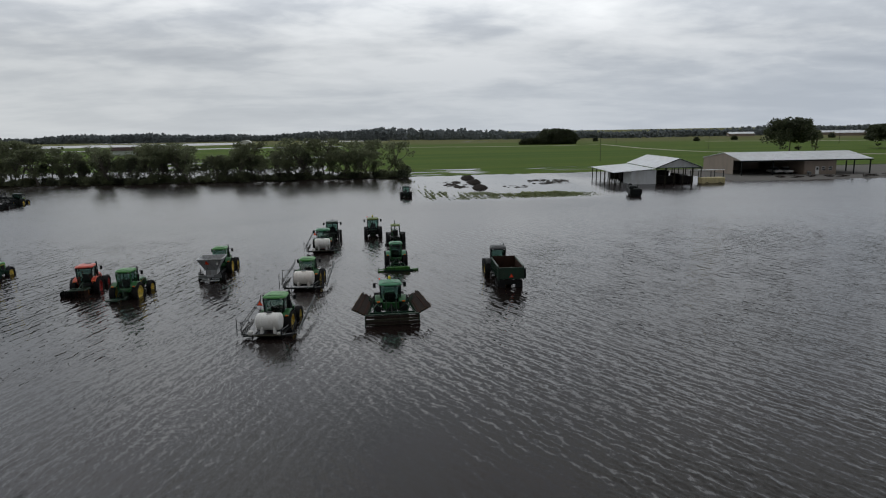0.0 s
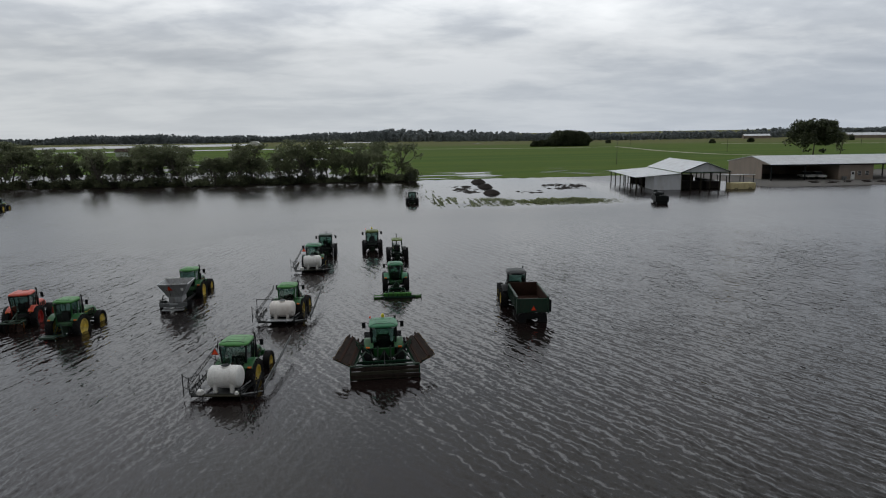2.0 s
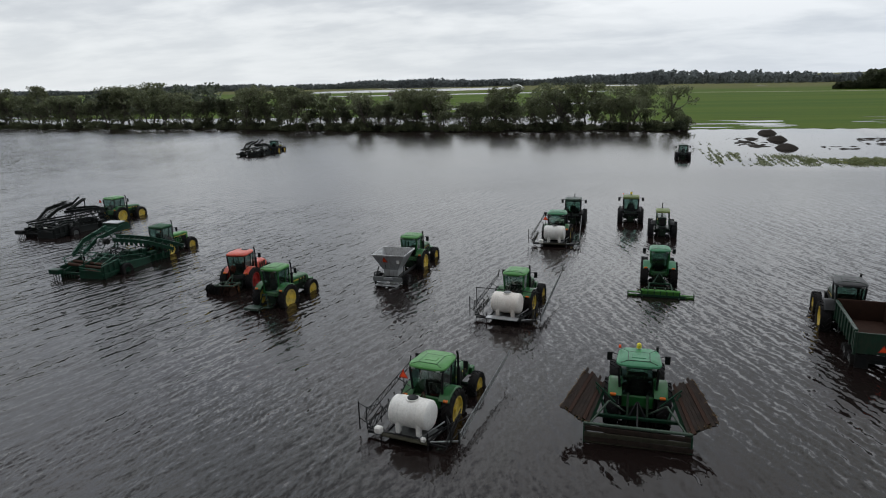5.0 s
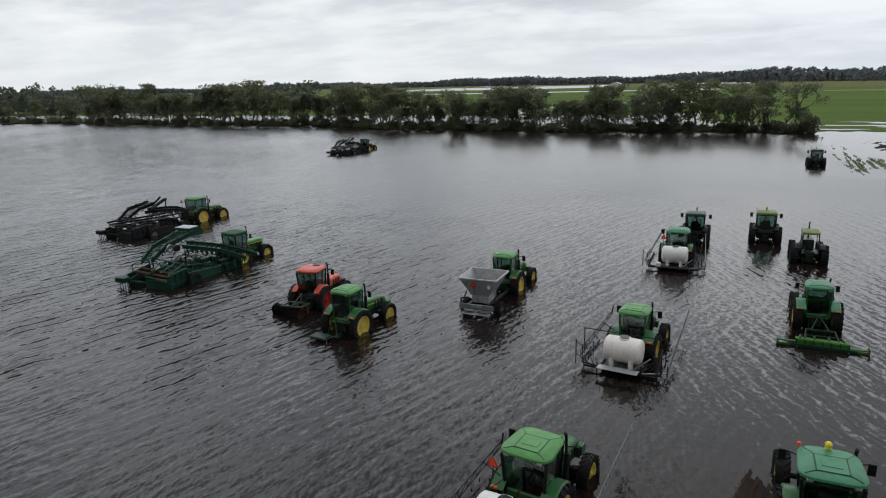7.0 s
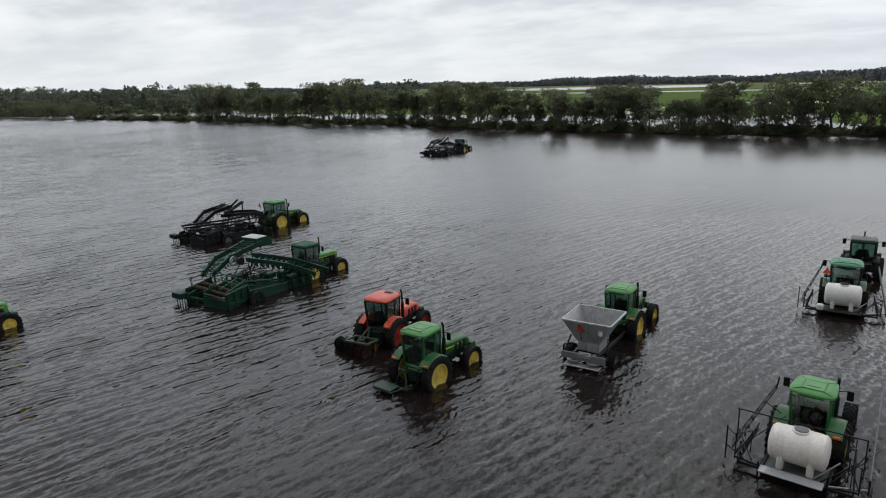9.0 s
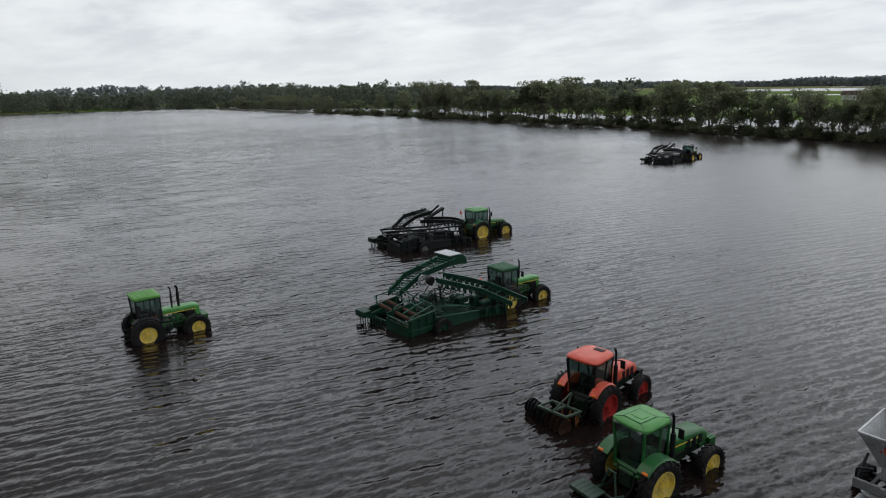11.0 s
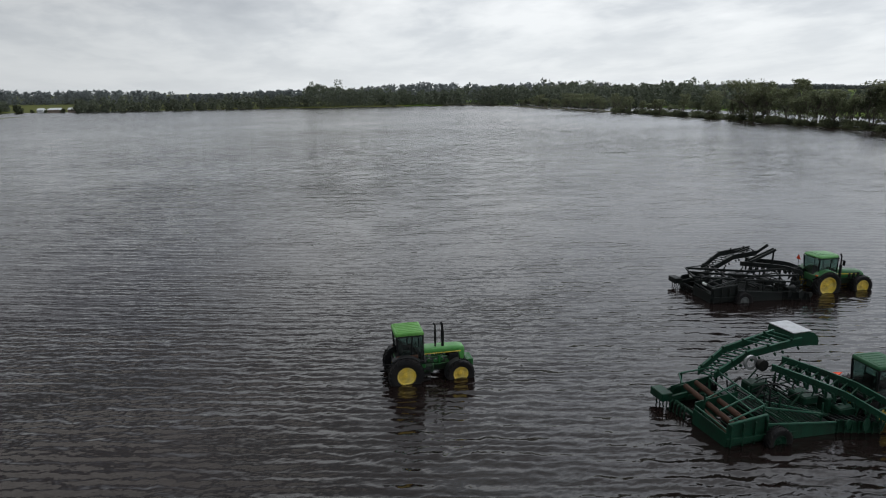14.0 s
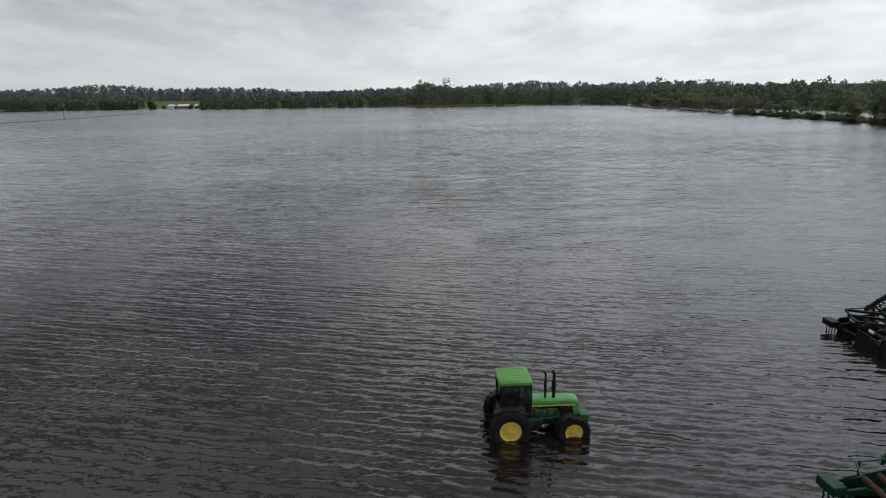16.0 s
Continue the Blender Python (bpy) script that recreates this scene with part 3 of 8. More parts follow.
    ripple = maths(tree, "MULTIPLY", maths(tree, "SUBTRACT", 0.33, train(1.25, radians(-8), 9.0, 2.2)), 0.24)
    chop = maths(tree, "ADD", chop, maths(tree, "MULTIPLY", ripple, patch))
    lull = ramp(tree, maths(tree, "ADD", maths(tree, "MULTIPLY", sway, 0.01), 0.6), [(0.20, (0.62, 0.62, 0.62)), (0.52, (0.92, 0.92, 0.92))])
    crest, chop, side = (maths(tree, "MULTIPLY", v, lull) for v in (crest, chop, side))
    # the tree belt shelters the water before it
    shore = maths(tree, "SUBTRACT", split.outputs[1], maths(tree, "MULTIPLY", ramp(tree, maths(tree, "ADD", maths(tree, "MULTIPLY", sway, 0.02), 0.7), [(0.2, (0, 0, 0)), (0.65, (1, 1, 1))]), 14.0))
    still = maths(tree, "MULTIPLY", ramp(tree, maths(tree, "MULTIPLY", shore, 0.005), [(0.25, (0, 0, 0)), (0.46, (0.86, 0.86, 0.86))]), ramp(tree, maths(tree, "ADD", maths(tree, "MULTIPLY", split.outputs[0], 0.002), 0.5), [(0.22, (0.22, 0.22, 0.22)), (0.38, (1, 1, 1))]))
    pool = maths(tree, "MULTIPLY", ramp(tree, maths(tree, "MULTIPLY", split.outputs[1], 0.005), [(0.575, (0, 0, 0)), (0.64, (1, 1, 1))]), ramp(tree, maths(tree, "MULTIPLY", split.outputs[0], 0.02), [(0.10, (0, 0, 0)), (0.25, (1, 1, 1))]))
    # a smooth slick drawn out along the wind over the open west
    slick = maths(tree, "SUBTRACT", maths(tree, "SUBTRACT", split.outputs[1], 129.7), maths(tree, "MULTIPLY", split.outputs[0], 0.062))
    slick = maths(tree, "ABSOLUTE", maths(tree, "ADD", slick, half(noise_of(tree, at, 0.03, 3, 0.6), 16.0)))
    slick = maths(tree, "MULTIPLY", ramp(tree, maths(tree, "MULTIPLY", slick, 0.1), [(0.06, (1, 1, 1)), (0.22, (0, 0, 0))]), ramp(tree, maths(tree, "MULTIPLY", split.outputs[0], -0.002), [(0.20, (0, 0, 0)), (0.32, (1, 1, 1)), (0.68, (1, 1, 1)), (0.78, (0, 0, 0))]))
    # steeper waves in the open middle, gentler in the south; far off the waves are finer than can be told apart
    far = ramp(tree, maths(tree, "MULTIPLY", reach.outputs["Value"], 0.002), [(0.20, (0, 0, 0)), (0.60, (1, 1, 1))])
    south = ramp(tree, maths(tree, "ADD", maths(tree, "MULTIPLY", split.outputs[1], 0.005), 0.5), [(0.56, (0.58, 0.58, 0.58)), (0.74, (1, 1, 1))])
    gust = maths(tree, "MULTIPLY", maths(tree, "MULTIPLY", gust, south), maths(tree, "SUBTRACT", 1.0, maths(tree, "MULTIPLY", far, 0.2)))
    pool = maths(tree, "MULTIPLY", pool, ramp(tree, maths(tree, "MULTIPLY", split.outputs[0], 0.01), [(0.44, (1, 1, 1)), (0.62, (0, 0, 0))]))
    # wave groups that still show far off
    groups = maths(tree, "ADD", half(noise_of(tree, scaled(tree, scaled(tree, at, (1, 1, 1), radians(14)), (1.0, 0.40, 1)), 0.42, 6, 0.78, 0.2), 0.85), half(noise_of(tree, scaled(tree, scaled(tree, at, (1, 1, 1), radians(8)), (1.0, 0.30, 1)), 1.3, 5, 0.75, 0.2), 0.66))
    groups = maths(tree, "MULTIPLY", groups, maths(tree, "MULTIPLY", ramp(tree, maths(tree, "MULTIPLY", reach.outputs["Value"], 0.004), [(0.12, (0.12, 0.12, 0.12)), (0.45, (1, 1, 1))]), maths(tree, "SUBTRACT", 1.0, maths(tree, "MULTIPLY", slick, 0.7))))
    swell = maths(tree, "ADD", swell, groups)
    gust = maths(tree, "MULTIPLY", gust, maths(tree, "SUBTRACT", 1.0, maths(tree, "MAXIMUM", maths(tree, "MULTIPLY", still, 0.9), maths(tree, "MULTIPLY", pool, 0.93))))
    # short steep wavelets before the western part of the belt
    weather = maths(tree, "MULTIPLY", ramp(tree, maths(tree, "MULTIPLY", split.outputs[1], 0.005), [(0.60, (0, 0, 0)), (0.90, (1, 1, 1))]), ramp(tree, maths(tree, "MULTIPLY", split.outputs[0], -0.005), [(0.25, (0, 0, 0)), (0.50, (1, 1, 1))]))
    slope = tree.nodes.new("ShaderNodeCombineXYZ")
    tree.links.new(maths(tree, "ADD", maths(tree, "MULTIPLY", gust, maths(tree, "ADD", swell, maths(tree, "ADD", crest, chop))), maths(tree, "ADD", maths(tree, "MULTIPLY", far, ramp(tree, maths(tree, "ADD", maths(tree, "MULTIPLY", split.outputs[1], 0.0025), 0.5), [(0.2, (0.10, 0.10, 0.10)), (0.58, (0.03, 0.03, 0.03))])), maths(tree, "MULTIPLY", weather, 0.07))), slope.inputs[0])
    # behind the shelter the wavelets lean downwind, to the south
    tree.links.new(maths(tree, "SUBTRACT", maths(tree, "MULTIPLY", gust, maths(tree, "ADD", side, maths(tree, "ADD", across, maths(tree, "MULTIPLY", crest, maths(tree, "SUBTRACT", maths(tree, "MULTIPLY", east, 0.75), 0.35))))), maths(tree, "ADD", maths(tree, "MULTIPLY", weather, 0.05), maths(tree, "MULTIPLY", maths(tree, "MULTIPLY", still, maths(tree, "SUBTRACT", 1.0, pool)), ramp(tree, maths(tree, "MULTIPLY", split.outputs[1], 0.005), [(0.76, (0.07, 0.07, 0.07)), (0.92, (0.16, 0.16, 0.16))])))), slope.inputs[1])
    slope.inputs[2].default_value = 1.0
    unit = tree.nodes.new("ShaderNodeVectorMath")
    unit.operation = "NORMALIZE"
    tree.links.new(slope.outputs[0], unit.inputs[0])
    tree.links.new(unit.outputs[0], shader.inputs["Normal"])
    calm = maths(tree, "MULTIPLY", maths(tree, "MULTIPLY", still, maths(tree, "SUBTRACT", 1.0, pool)), 0.13)
    tree.links.new(maths(tree, "ADD", maths(tree, "MAXIMUM", calm, maths(tree, "MULTIPLY", far, maths(tree, "SUBTRACT", 0.06, maths(tree, "MULTIPLY", pool, 0.05)))), 0.07), shader.inputs["Roughness"])
    me.materials.append(m)
    tagged(new("water", me), "dark brown rippled flood water under a grey sky", "water", kind="structure")


def track(points, width, lift=0.2):
    """A pale sandy farm track as a low crowned strip along a line of points."""
    p = np.array(points, float)
    run = np.r_[0, np.cumsum(np.linalg.norm(np.diff(p, axis=0), axis=1))]
    at = np.arange(0, run[-1], 6.0)
    q = np.stack([np.interp(at, run, p[:, 0]), np.interp(at, run, p[:, 1])], 1)
    way = np.gradient(q, axis=0)
    way /= np.linalg.norm(way, axis=1)[:, None]
    out = np.stack([-way[:, 1], way[:, 0]], 1)
    pts = []
    for f, z in ((-0.75, -0.2), (-0.5, 0.0), (0, 0.04), (0.5, 0.0), (0.75, -0.2)):
        wob = 0.35 * hash_waves(q[:, 0], q[:, 1], 41 + int(10 * f), 30)
        pts.append(np.c_[q + out * (f * width + wob * np.sign(f))[:, None], np.full(len(q), lift + z)])
    n = len(q)
    me = bpy.data.meshes.new("farm_track")
    me.from_pydata(np.concatenate(pts).tolist(), [], [(k * n + i, k * n + i + 1, (k + 1) * n + i + 1, (k + 1) * n + i) for k in range(4) for i in range(n - 1)])
    me.shade_smooth()
    me.materials.append(MAT["sand"])
    tagged(new("road", me), "pale sandy farm track across the green fields", "road", kind="structure")


def marsh_grass():
    """Flattened tufts of grass standing in the shallow water of the yard's edge."""
    rng = np.random.RandomState(77)
    x, y = rng.uniform(10.5, 48, 190000), rng.uniform(119.5, 159, 190000)
    top = np.maximum(141.5 - 0.75 * (x - 14.4), 130.5)
    band = smooth_step(119.5, 122.5, y) * smooth_step(top, top - 4, y) * smooth_step(10.8, 12.5, x) * (1 - smooth_step(38, 48, x))
    arm = np.exp(-((x - 12.8) / 1.5) ** 4) * smooth_step(119, 123, y) * (1 - smooth_step(148, 159, y))
    tuft = np.exp(-(((x - 23.3) / 2.2) ** 2 + ((y - 132) / 2.6) ** 2))
    streak = 0.12 + hash_waves(x, y * 0.07, 81, 1.5) + 0.4 * hash_waves(x, y * 0.10, 82, 0.6)
    full = smooth_step(24, 31, x)
    chance = 0.55 * np.maximum(band, arm) * smooth_step(0.25 - 0.7 * full, 1.0 - 0.6 * full, streak) + 0.5 * tuft
    keep = rng.uniform(size=len(x)) < chance
    x, y = x[keep], y[keep]
    n = len(x)
    z = np.maximum(ground_height(x, y), WATER - 0.1)
    tall = rng.uniform(0.12, 0.20, n)
    lean = np.stack([-0.3 + rng.normal(size=n) * 0.5, -0.4 + rng.normal(size=n) * 0.4, np.ones(n)], 1) * tall[:, None]
    turn = rng.uniform(0, math.pi, n)
    side = np.stack([np.cos(turn), np.sin(turn), np.zeros(n)], 1) * rng.uniform(0.03, 0.11, n)[:, None]
    base = np.stack([x, y, z], 1)
    quad = np.stack([base - side, base + side, base + lean + side * 0.5, base + lean - side * 0.5], 1).reshape(-1, 3)
    # a drowned grass bank far out in the south-west, with its one post
    s = rng.uniform(0, 1, 3000)
    dx, dy = np.interp(s, [0, 0.10, 0.42, 1], [-316, -325, -359, -455]), np.interp(s, [0, 0.10, 0.42, 1], [-127, -124.6, -113.8, -102])
    dy = dy + rng.normal(size=len(s)) * 0.8
    stand = np.stack([dx, dy, np.full(len(s), WATER - 0.1)], 1)
    blade = np.stack([rng.normal(size=len(s)) * 0.2, rng.normal(size=len(s)) * 0.2, 0.14 + rng.uniform(0, 0.22, len(s)) * (1.1 - s)], 1)
    broad = np.stack([np.zeros(len(s)), rng.uniform(0.15, 0.4, len(s)), np.zeros(len(s))], 1)
    quad_far = np.stack([stand - broad, stand + broad, stand + blade + broad * 0.6, stand + blade - broad * 0.6], 1).reshape(-1, 3)
    tagged(new("bank_grass", card_mesh("bank_grass", quad_far, "marsh")), "thin line of grass on a drowned field bank", "grass", kind="stuff")
    tagged(new("marsh_grass", card_mesh("marsh_grass", quad, "marsh")), "flattened olive grass tufts in shallow flood water", "grass", kind="stuff")


make_ground()
make_water()
MAT["sand"] = worn("pale_sandy_track", (0.42, 0.38, 0.31), (0.24, 0.21, 0.16), 0.5, 0.95, grain=1.5, relief=0.2)
track([(-60, 566), (0, 552), (66, 530), (113, 508), (158, 500), (192, 506)], 2.6)
track([(192, 506), (184, 450), (176, 398), (174, 350), (176, 322), (186, 291), (205, 265), (240, 240)], 2.2)
track([(300, 545), (362, 490), (404, 463), (520, 400)], 3.0)
track([(150, 241), (175, 236), (193, 221), (240, 205)], 3.0)

# ---- trees ----


def foliage(name, dark, light, brown=0.25):
    m, tree, shader = material(name)
    info = tree.nodes.new("ShaderNodeNewGeometry")
    rand = tree.nodes.new("ShaderNodeObjectInfo").outputs["Random"]
    tone = mixed(tree, info.outputs["Random Per Island"], dark, light)
    tone = mixed(tree, maths(tree, "MULTIPLY", ramp(tree, rand, [(0.55, (0, 0, 0)), (1, (1, 1, 1))]), brown), tone, (0.075, 0.060, 0.026))
    patch = noise_of(tree, world_of(tree), 0.35, 3, 0.6)
    tone = mixed(tree, ramp(tree, patch, [(0.4, (0, 0, 0)), (0.7, (0.7, 0.7, 0.7))]), tone, tuple(c * 0.75 for c in dark))
    tree.links.new(tone, shader.inputs["Base Color"])
    shader.inputs["Roughness"].default_value = 0.6
    thin = tree.nodes.new("ShaderNodeBsdfTranslucent")
    tree.links.new(tone, thin.inputs[0])
    both = node(tree, "ShaderNodeMixShader", Fac=0.5)
    tree.links.new(shader.outputs[0], both.inputs[1])
    tree.links.new(thin.outputs[0], both.inputs[2])
    tree.links.new(both.outputs[0], tree.nodes["Material Output"].inputs[0])
    return m


MAT["leaf"] = foliage("oak_and_willow_leaves", (0.145, 0.166, 0.092), (0.280, 0.310, 0.172))
MAT["leaf_dark"] = foliage("live_oak_leaves", (0.050, 0.062, 0.034), (0.115, 0.130, 0.068), 0.1)
# distance haze is put into these two leaf colours: paler, greyer, bluer
MAT["leaf_far"] = foliage("haze_tinted_far_leaves", (0.110, 0.130, 0.098), (0.180, 0.205, 0.140), 0.15)
MAT["leaf_haze"] = foliage("haze_tinted_distant_leaves", (0.190, 0.215, 0.218), (0.230, 0.255, 0.255), 0.05)
MAT["marsh"] = foliage("flattened_marsh_grass", (0.170, 0.205, 0.080), (0.420, 0.440, 0.290), 0.0)
MAT["bark"] = worn("grey_brown_bark", (0.140, 0.124, 0.104), (0.05, 0.043, 0.034), 0.5, 0.9, grain=8, relief=0.6)


def leaf_cards(rng, centres, radii, count, size, flat=0.75):
    """Small four-cornered leaf sprays scattered in clumps; arrays of points."""
    c = np.repeat(centres, count, 0)
    r = np.repeat(radii, count)[:, None]
    d = rng.normal(size=(len(c), 3))
    d /= np.linalg.norm(d, axis=1)[:, None]
    p = c + d * r * (rng.uniform(0.15, 1, (len(c), 1)) ** 0.5) * (1, 1, flat)
    a = rng.normal(size=(len(c), 3))
    a /= np.linalg.norm(a, axis=1)[:, None]
    b = np.cross(a, rng.normal(size=(len(c), 3)))
    b /= np.linalg.norm(b, axis=1)[:, None] + 1e-9
    s = size * rng.uniform(0.55, 1.3, (len(c), 1))
    quad = np.stack([p - a * s, p - b * s * 0.55, p + a * s, p + b * s * 0.55], 1)
    return quad.reshape(-1, 3)


def card_mesh(name, pts, mat):
    n = len(pts) // 4
    me = bpy.data.meshes.new(name)
    me.vertices.add(n * 4)
    me.vertices.foreach_set("co", pts.astype(np.float32).ravel())
    me.loops.add(n * 4)
    me.loops.foreach_set("vertex_index", np.arange(n * 4, dtype=np.int32))
    me.polygons.add(n)
    me.polygons.foreach_set("loop_start", np.arange(0, n * 4, 4, dtype=np.int32))
    me.update(calc_edges=True)
    me.validate()
    me.materials.append(MAT[mat])
    return me


def tree_meshes(seed, height, spread, mat="leaf", first=0.28, clumps=46, cards=46, size=0.34, stems=1, clump=1.0, body=0.35, low=0.22):
    """A tapered trunk that forks into limbs, and a crown of leaf clumps at the limbs' ends."""
    rng = np.random.RandomState(seed)
    g = Geo()
    ends = []

    def limb(a, way, length, r, depth):
        pts = [Vector(a)]
        way = Vector(way).normalized()
        steps = 3
        for k in range(steps):
            way = (way + Vector(rng.normal(size=3) * 0.16) + Vector((0, 0, 0.06))).normalized()
            pts.append(pts[-1] + way * length / steps)
            g.rod(pts[-2], pts[-1], r * (1 - 0.22 * k), 6 if depth < 2 else 4, r * (1 - 0.22 * (k + 1)))
        if depth >= 2:
            ends.append(pts[-1])
            ends.append(pts[-2])
            return
        for k in range(3 if depth else 5):
            at = pts[-1] if k < 2 else pts[2]
            turn = rng.uniform(0, 2 * math.pi)
            out = Vector((math.cos(turn) * spread, math.sin(turn) * spread, height * rng.uniform(0.12, 0.42)))
            limb(at, (out + way * height * 0.16), length * rng.uniform(0.55, 0.85), r * 0.52, depth + 1)
    for k in range(stems):
        off = Vector((rng.normal() * 0.4, rng.normal() * 0.4, 0)) if stems > 1 else Vector((0, 0, 0))
        limb(off + Vector((0, 0, -0.5)), (rng.normal() * 0.12, rng.normal() * 0.12, 1), height * (first + 0.14), height * 0.019 + 0.05, 0)
    ends = np.array(ends)
    rise = (height - clump) / np.percentile(ends[:, 2], 88)
    ends[:, 2] = np.minimum(ends[:, 2] * rise, height - 0.7 * clump)
    pick = ends[rng.choice(len(ends), min(clumps, len(ends)), replace=False)]
    extra = pick[rng.choice(len(pick), max(0, clumps - len(pick)))] + rng.normal(size=(max(0, clumps - len(pick)), 3)) * spread * 0.22
    fill = []
    while len(fill) < clumps * body:
        u = rng.uniform(low, 0.96)
        reach = spread * (0.92 * math.sin(math.pi * min(1, 0.18 + 0.80 * u)) + 0.12) * math.sqrt(rng.uniform(0.1, 1))
        turn = rng.uniform(0, 2 * math.pi)
        fill.append((reach * math.cos(turn), reach * math.sin(turn), u * height))
    centres = np.concatenate([pick, extra, np.array(fill).reshape(-1, 3)])
    over = centres[:, 2] > height - 0.9 * clump
    centres[over, 2] = height - clump * rng.uniform(0.5, 2.2, int(over.sum()))
    radii = rng.uniform(0.6, 1.35, len(centres)) * clump
    pts = leaf_cards(rng, centres, radii, cards, size)
    wood = g.mesh("trunk", MAT["bark"], 0)
    for v in wood.vertices:
        if v.co.z > 0:
            v.co.z = min(v.co.z * rise, height * 0.96)
    return wood, card_mesh("crown", pts, mat)


def tree(meshes, m, label, group, category="tree", name="tree", scale=1.0):
    t = thing(name, m, label, category, group)
    t.scale = (scale,) * 3
    part("trunk", meshes[0], t)
    part("crown", meshes[1], t)
    return t


def belt_y(x):
    """The water's edge along the row of trees."""
    return float(np.interp(x, [-560, -415, -250, -175, -125, -90, -47, 11], [203, 209, 209, 202, 199, 190, 183.5, 184.5]))


def belt_height(x):
    """How tall the belt's trees stand along the row."""
    return float(np.interp(x, [-480, -330, -260, -230, -190, -150, -125, -100, -85, -60, -35, -22, -14, -5.5, -3, 0, 6, 8.5, 11], [8.5, 9, 10, 13.5, 15, 15, 14, 11.5, 12.5, 10.4, 10.4, 9.6, 11.2, 9.4, 7, 10.8, 11, 7.5, 5]))


def plant():
    rng = random.Random(4)
    kinds = [tree_meshes(s, 10.5, sp, "leaf", first, 92, 19, 0.20, 1, 0.70, 0.42, 0.20) for s, sp, first in ((1, 2.2, 0.30), (2, 2.9, 0.36), (3, 1.9, 0.38), (4, 2.5, 0.28), (5, 2.1, 0.34), (6, 3.0, 0.32))]
    shrubs = [tree_meshes(s, 3.4, 2.1, "leaf_dark" if s == 22 else "leaf", 0.10, 34, 24, 0.28, 3, 0.85, 0.5, 0.02) for s in (21, 22, 23)]
    scrub = [tree_meshes(s, 9.0, sp, "leaf_dark" if s == 53 else "leaf", 0.24, 64, 22, 0.24, 2, 0.70, 0.30, 0.04) for s, sp in ((51, 2.2), (52, 2.8), (53, 1.8), (54, 2.5))]
    x = 9.5
    place = [(1.2, 3.0, 1.02, 1), (3.6, 4.5, 1.06, 5), (5.6, 3.0, 1.0, 1), (8.6, 3.5, 0.62, 2), (10.6, 3.0, 0.48, 2)]
    while x > -470:
        x -= 9.5 if x > 5 else rng.uniform(1.0, 2.3) if x > -70 else rng.uniform(1.5, 3.2) * (1.0 if x > -260 else 1.5)
        deep = rng.uniform(0.5, 7.5)
        tall = belt_height(x) / 10.5 * rng.uniform(0.72, 1.12)
        if rng.random() < 0.25:
            tall *= 0.62
        place.append((x, deep, tall, rng.randrange(6)))
    for x, deep, tall, k in [p for p in place if p[0] < -70]:
        # west of the bend the row is ragged: tall groups with low many-stemmed trees between
        group = math.sin(x * 0.11) + 0.7 * math.sin(x * 0.27 + 1.0)
        if group < 0.15:
            place.remove((x, deep, tall, k))
            if rng.random() < 0.95:
                size = belt_height(x) / 9.0 * rng.uniform(0.50, 0.85)
                tree(rng.choice(scrub), pose(x, belt_y(x) + deep, -0.1, 0, 0, rng.uniform(0, 360)), "low many-stemmed tree standing in the flooded tree belt", "low trees of the belt", scale=size)
    for x, deep, tall, k in place:
        tree(kinds[k], pose(x, belt_y(x) + deep, 0.0, 0, 0, rng.uniform(0, 360)), "dark green storm-thinned tree in the flooded tree belt", "trees of the belt", scale=tall).scale.xy = (tall * rng.uniform(0.85, 1.45), tall * rng.uniform(0.85, 1.45))
    x = 6.0
    while x > -120:
        x -= rng.uniform(1.8, 5.0)
        tree(rng.choice(scrub), pose(x, belt_y(x) + rng.uniform(1.5, 6.5), -0.1, 0, 0, rng.uniform(0, 360)), "low many-stemmed tree standing in the flooded tree belt", "low trees of the belt", scale=rng.uniform(0.5, 0.9))
    x = 13.5
    while x > -330:
        x -= rng.choice((0.6, 0.9, 1.2, 1.7, 2.4)) * (1.0 if x > -80 else 1.3)
        tree(rng.choice(shrubs), pose(x, belt_y(x) + rng.uniform(0.3, 4), -0.1, 0, 0, rng.uniform(0, 360)), "low dark shrub at the water's edge", "shrubs under the belt", "shrub", "shrub", rng.uniform(0.35, 0.9) * (1.35 if x > 7 else 1.0)).scale.xy = [rng.uniform(0.7, 1.2) for _ in "xy"]
    # the lone oaks behind the long shed, and the dense grove in the field
    oak = tree_meshes(41, 15.5, 11.5, "leaf_dark", 0.19, 220, 60, 0.52, 1, 1.85, 0.55, 0.34)
    round_oak = tree_meshes(43, 13.5, 8.5, "leaf_dark", 0.12, 120, 60, 0.75, 1, 1.9, 1.6, 0.04)
    tree(oak, pose(196, 281, 0.2, 0, 0, 40), "large dark live oak standing in the field", "", scale=1.0).scale.z = 1.02
    tree(kinds[3], pose(208, 280, 0.2, 0, 0, 200), "half-bare tree beside the big oak", "", scale=1.0)
    tree(oak, pose(274, 313, 0.2, 0, 0, 250), "dark live oak at the edge of the yard", "", scale=1.05).scale.z = 0.8
    for gx, gy, size in ((139, 566, 0.40), (144, 562, 0.45), (150, 565, 0.47), (155, 560, 0.52), (160, 566, 0.85), (165, 560, 1.0), (170, 566, 1.0), (175, 560, 0.95), (180, 564, 0.8), (163, 574, 1.0), (173, 574, 0.95)):
        tree(round_oak, pose(gx, gy - 12, -0.6, 0, 0, rng.uniform(0, 360)), "dark live oak in a dense field grove", "grove in the field", scale=size)
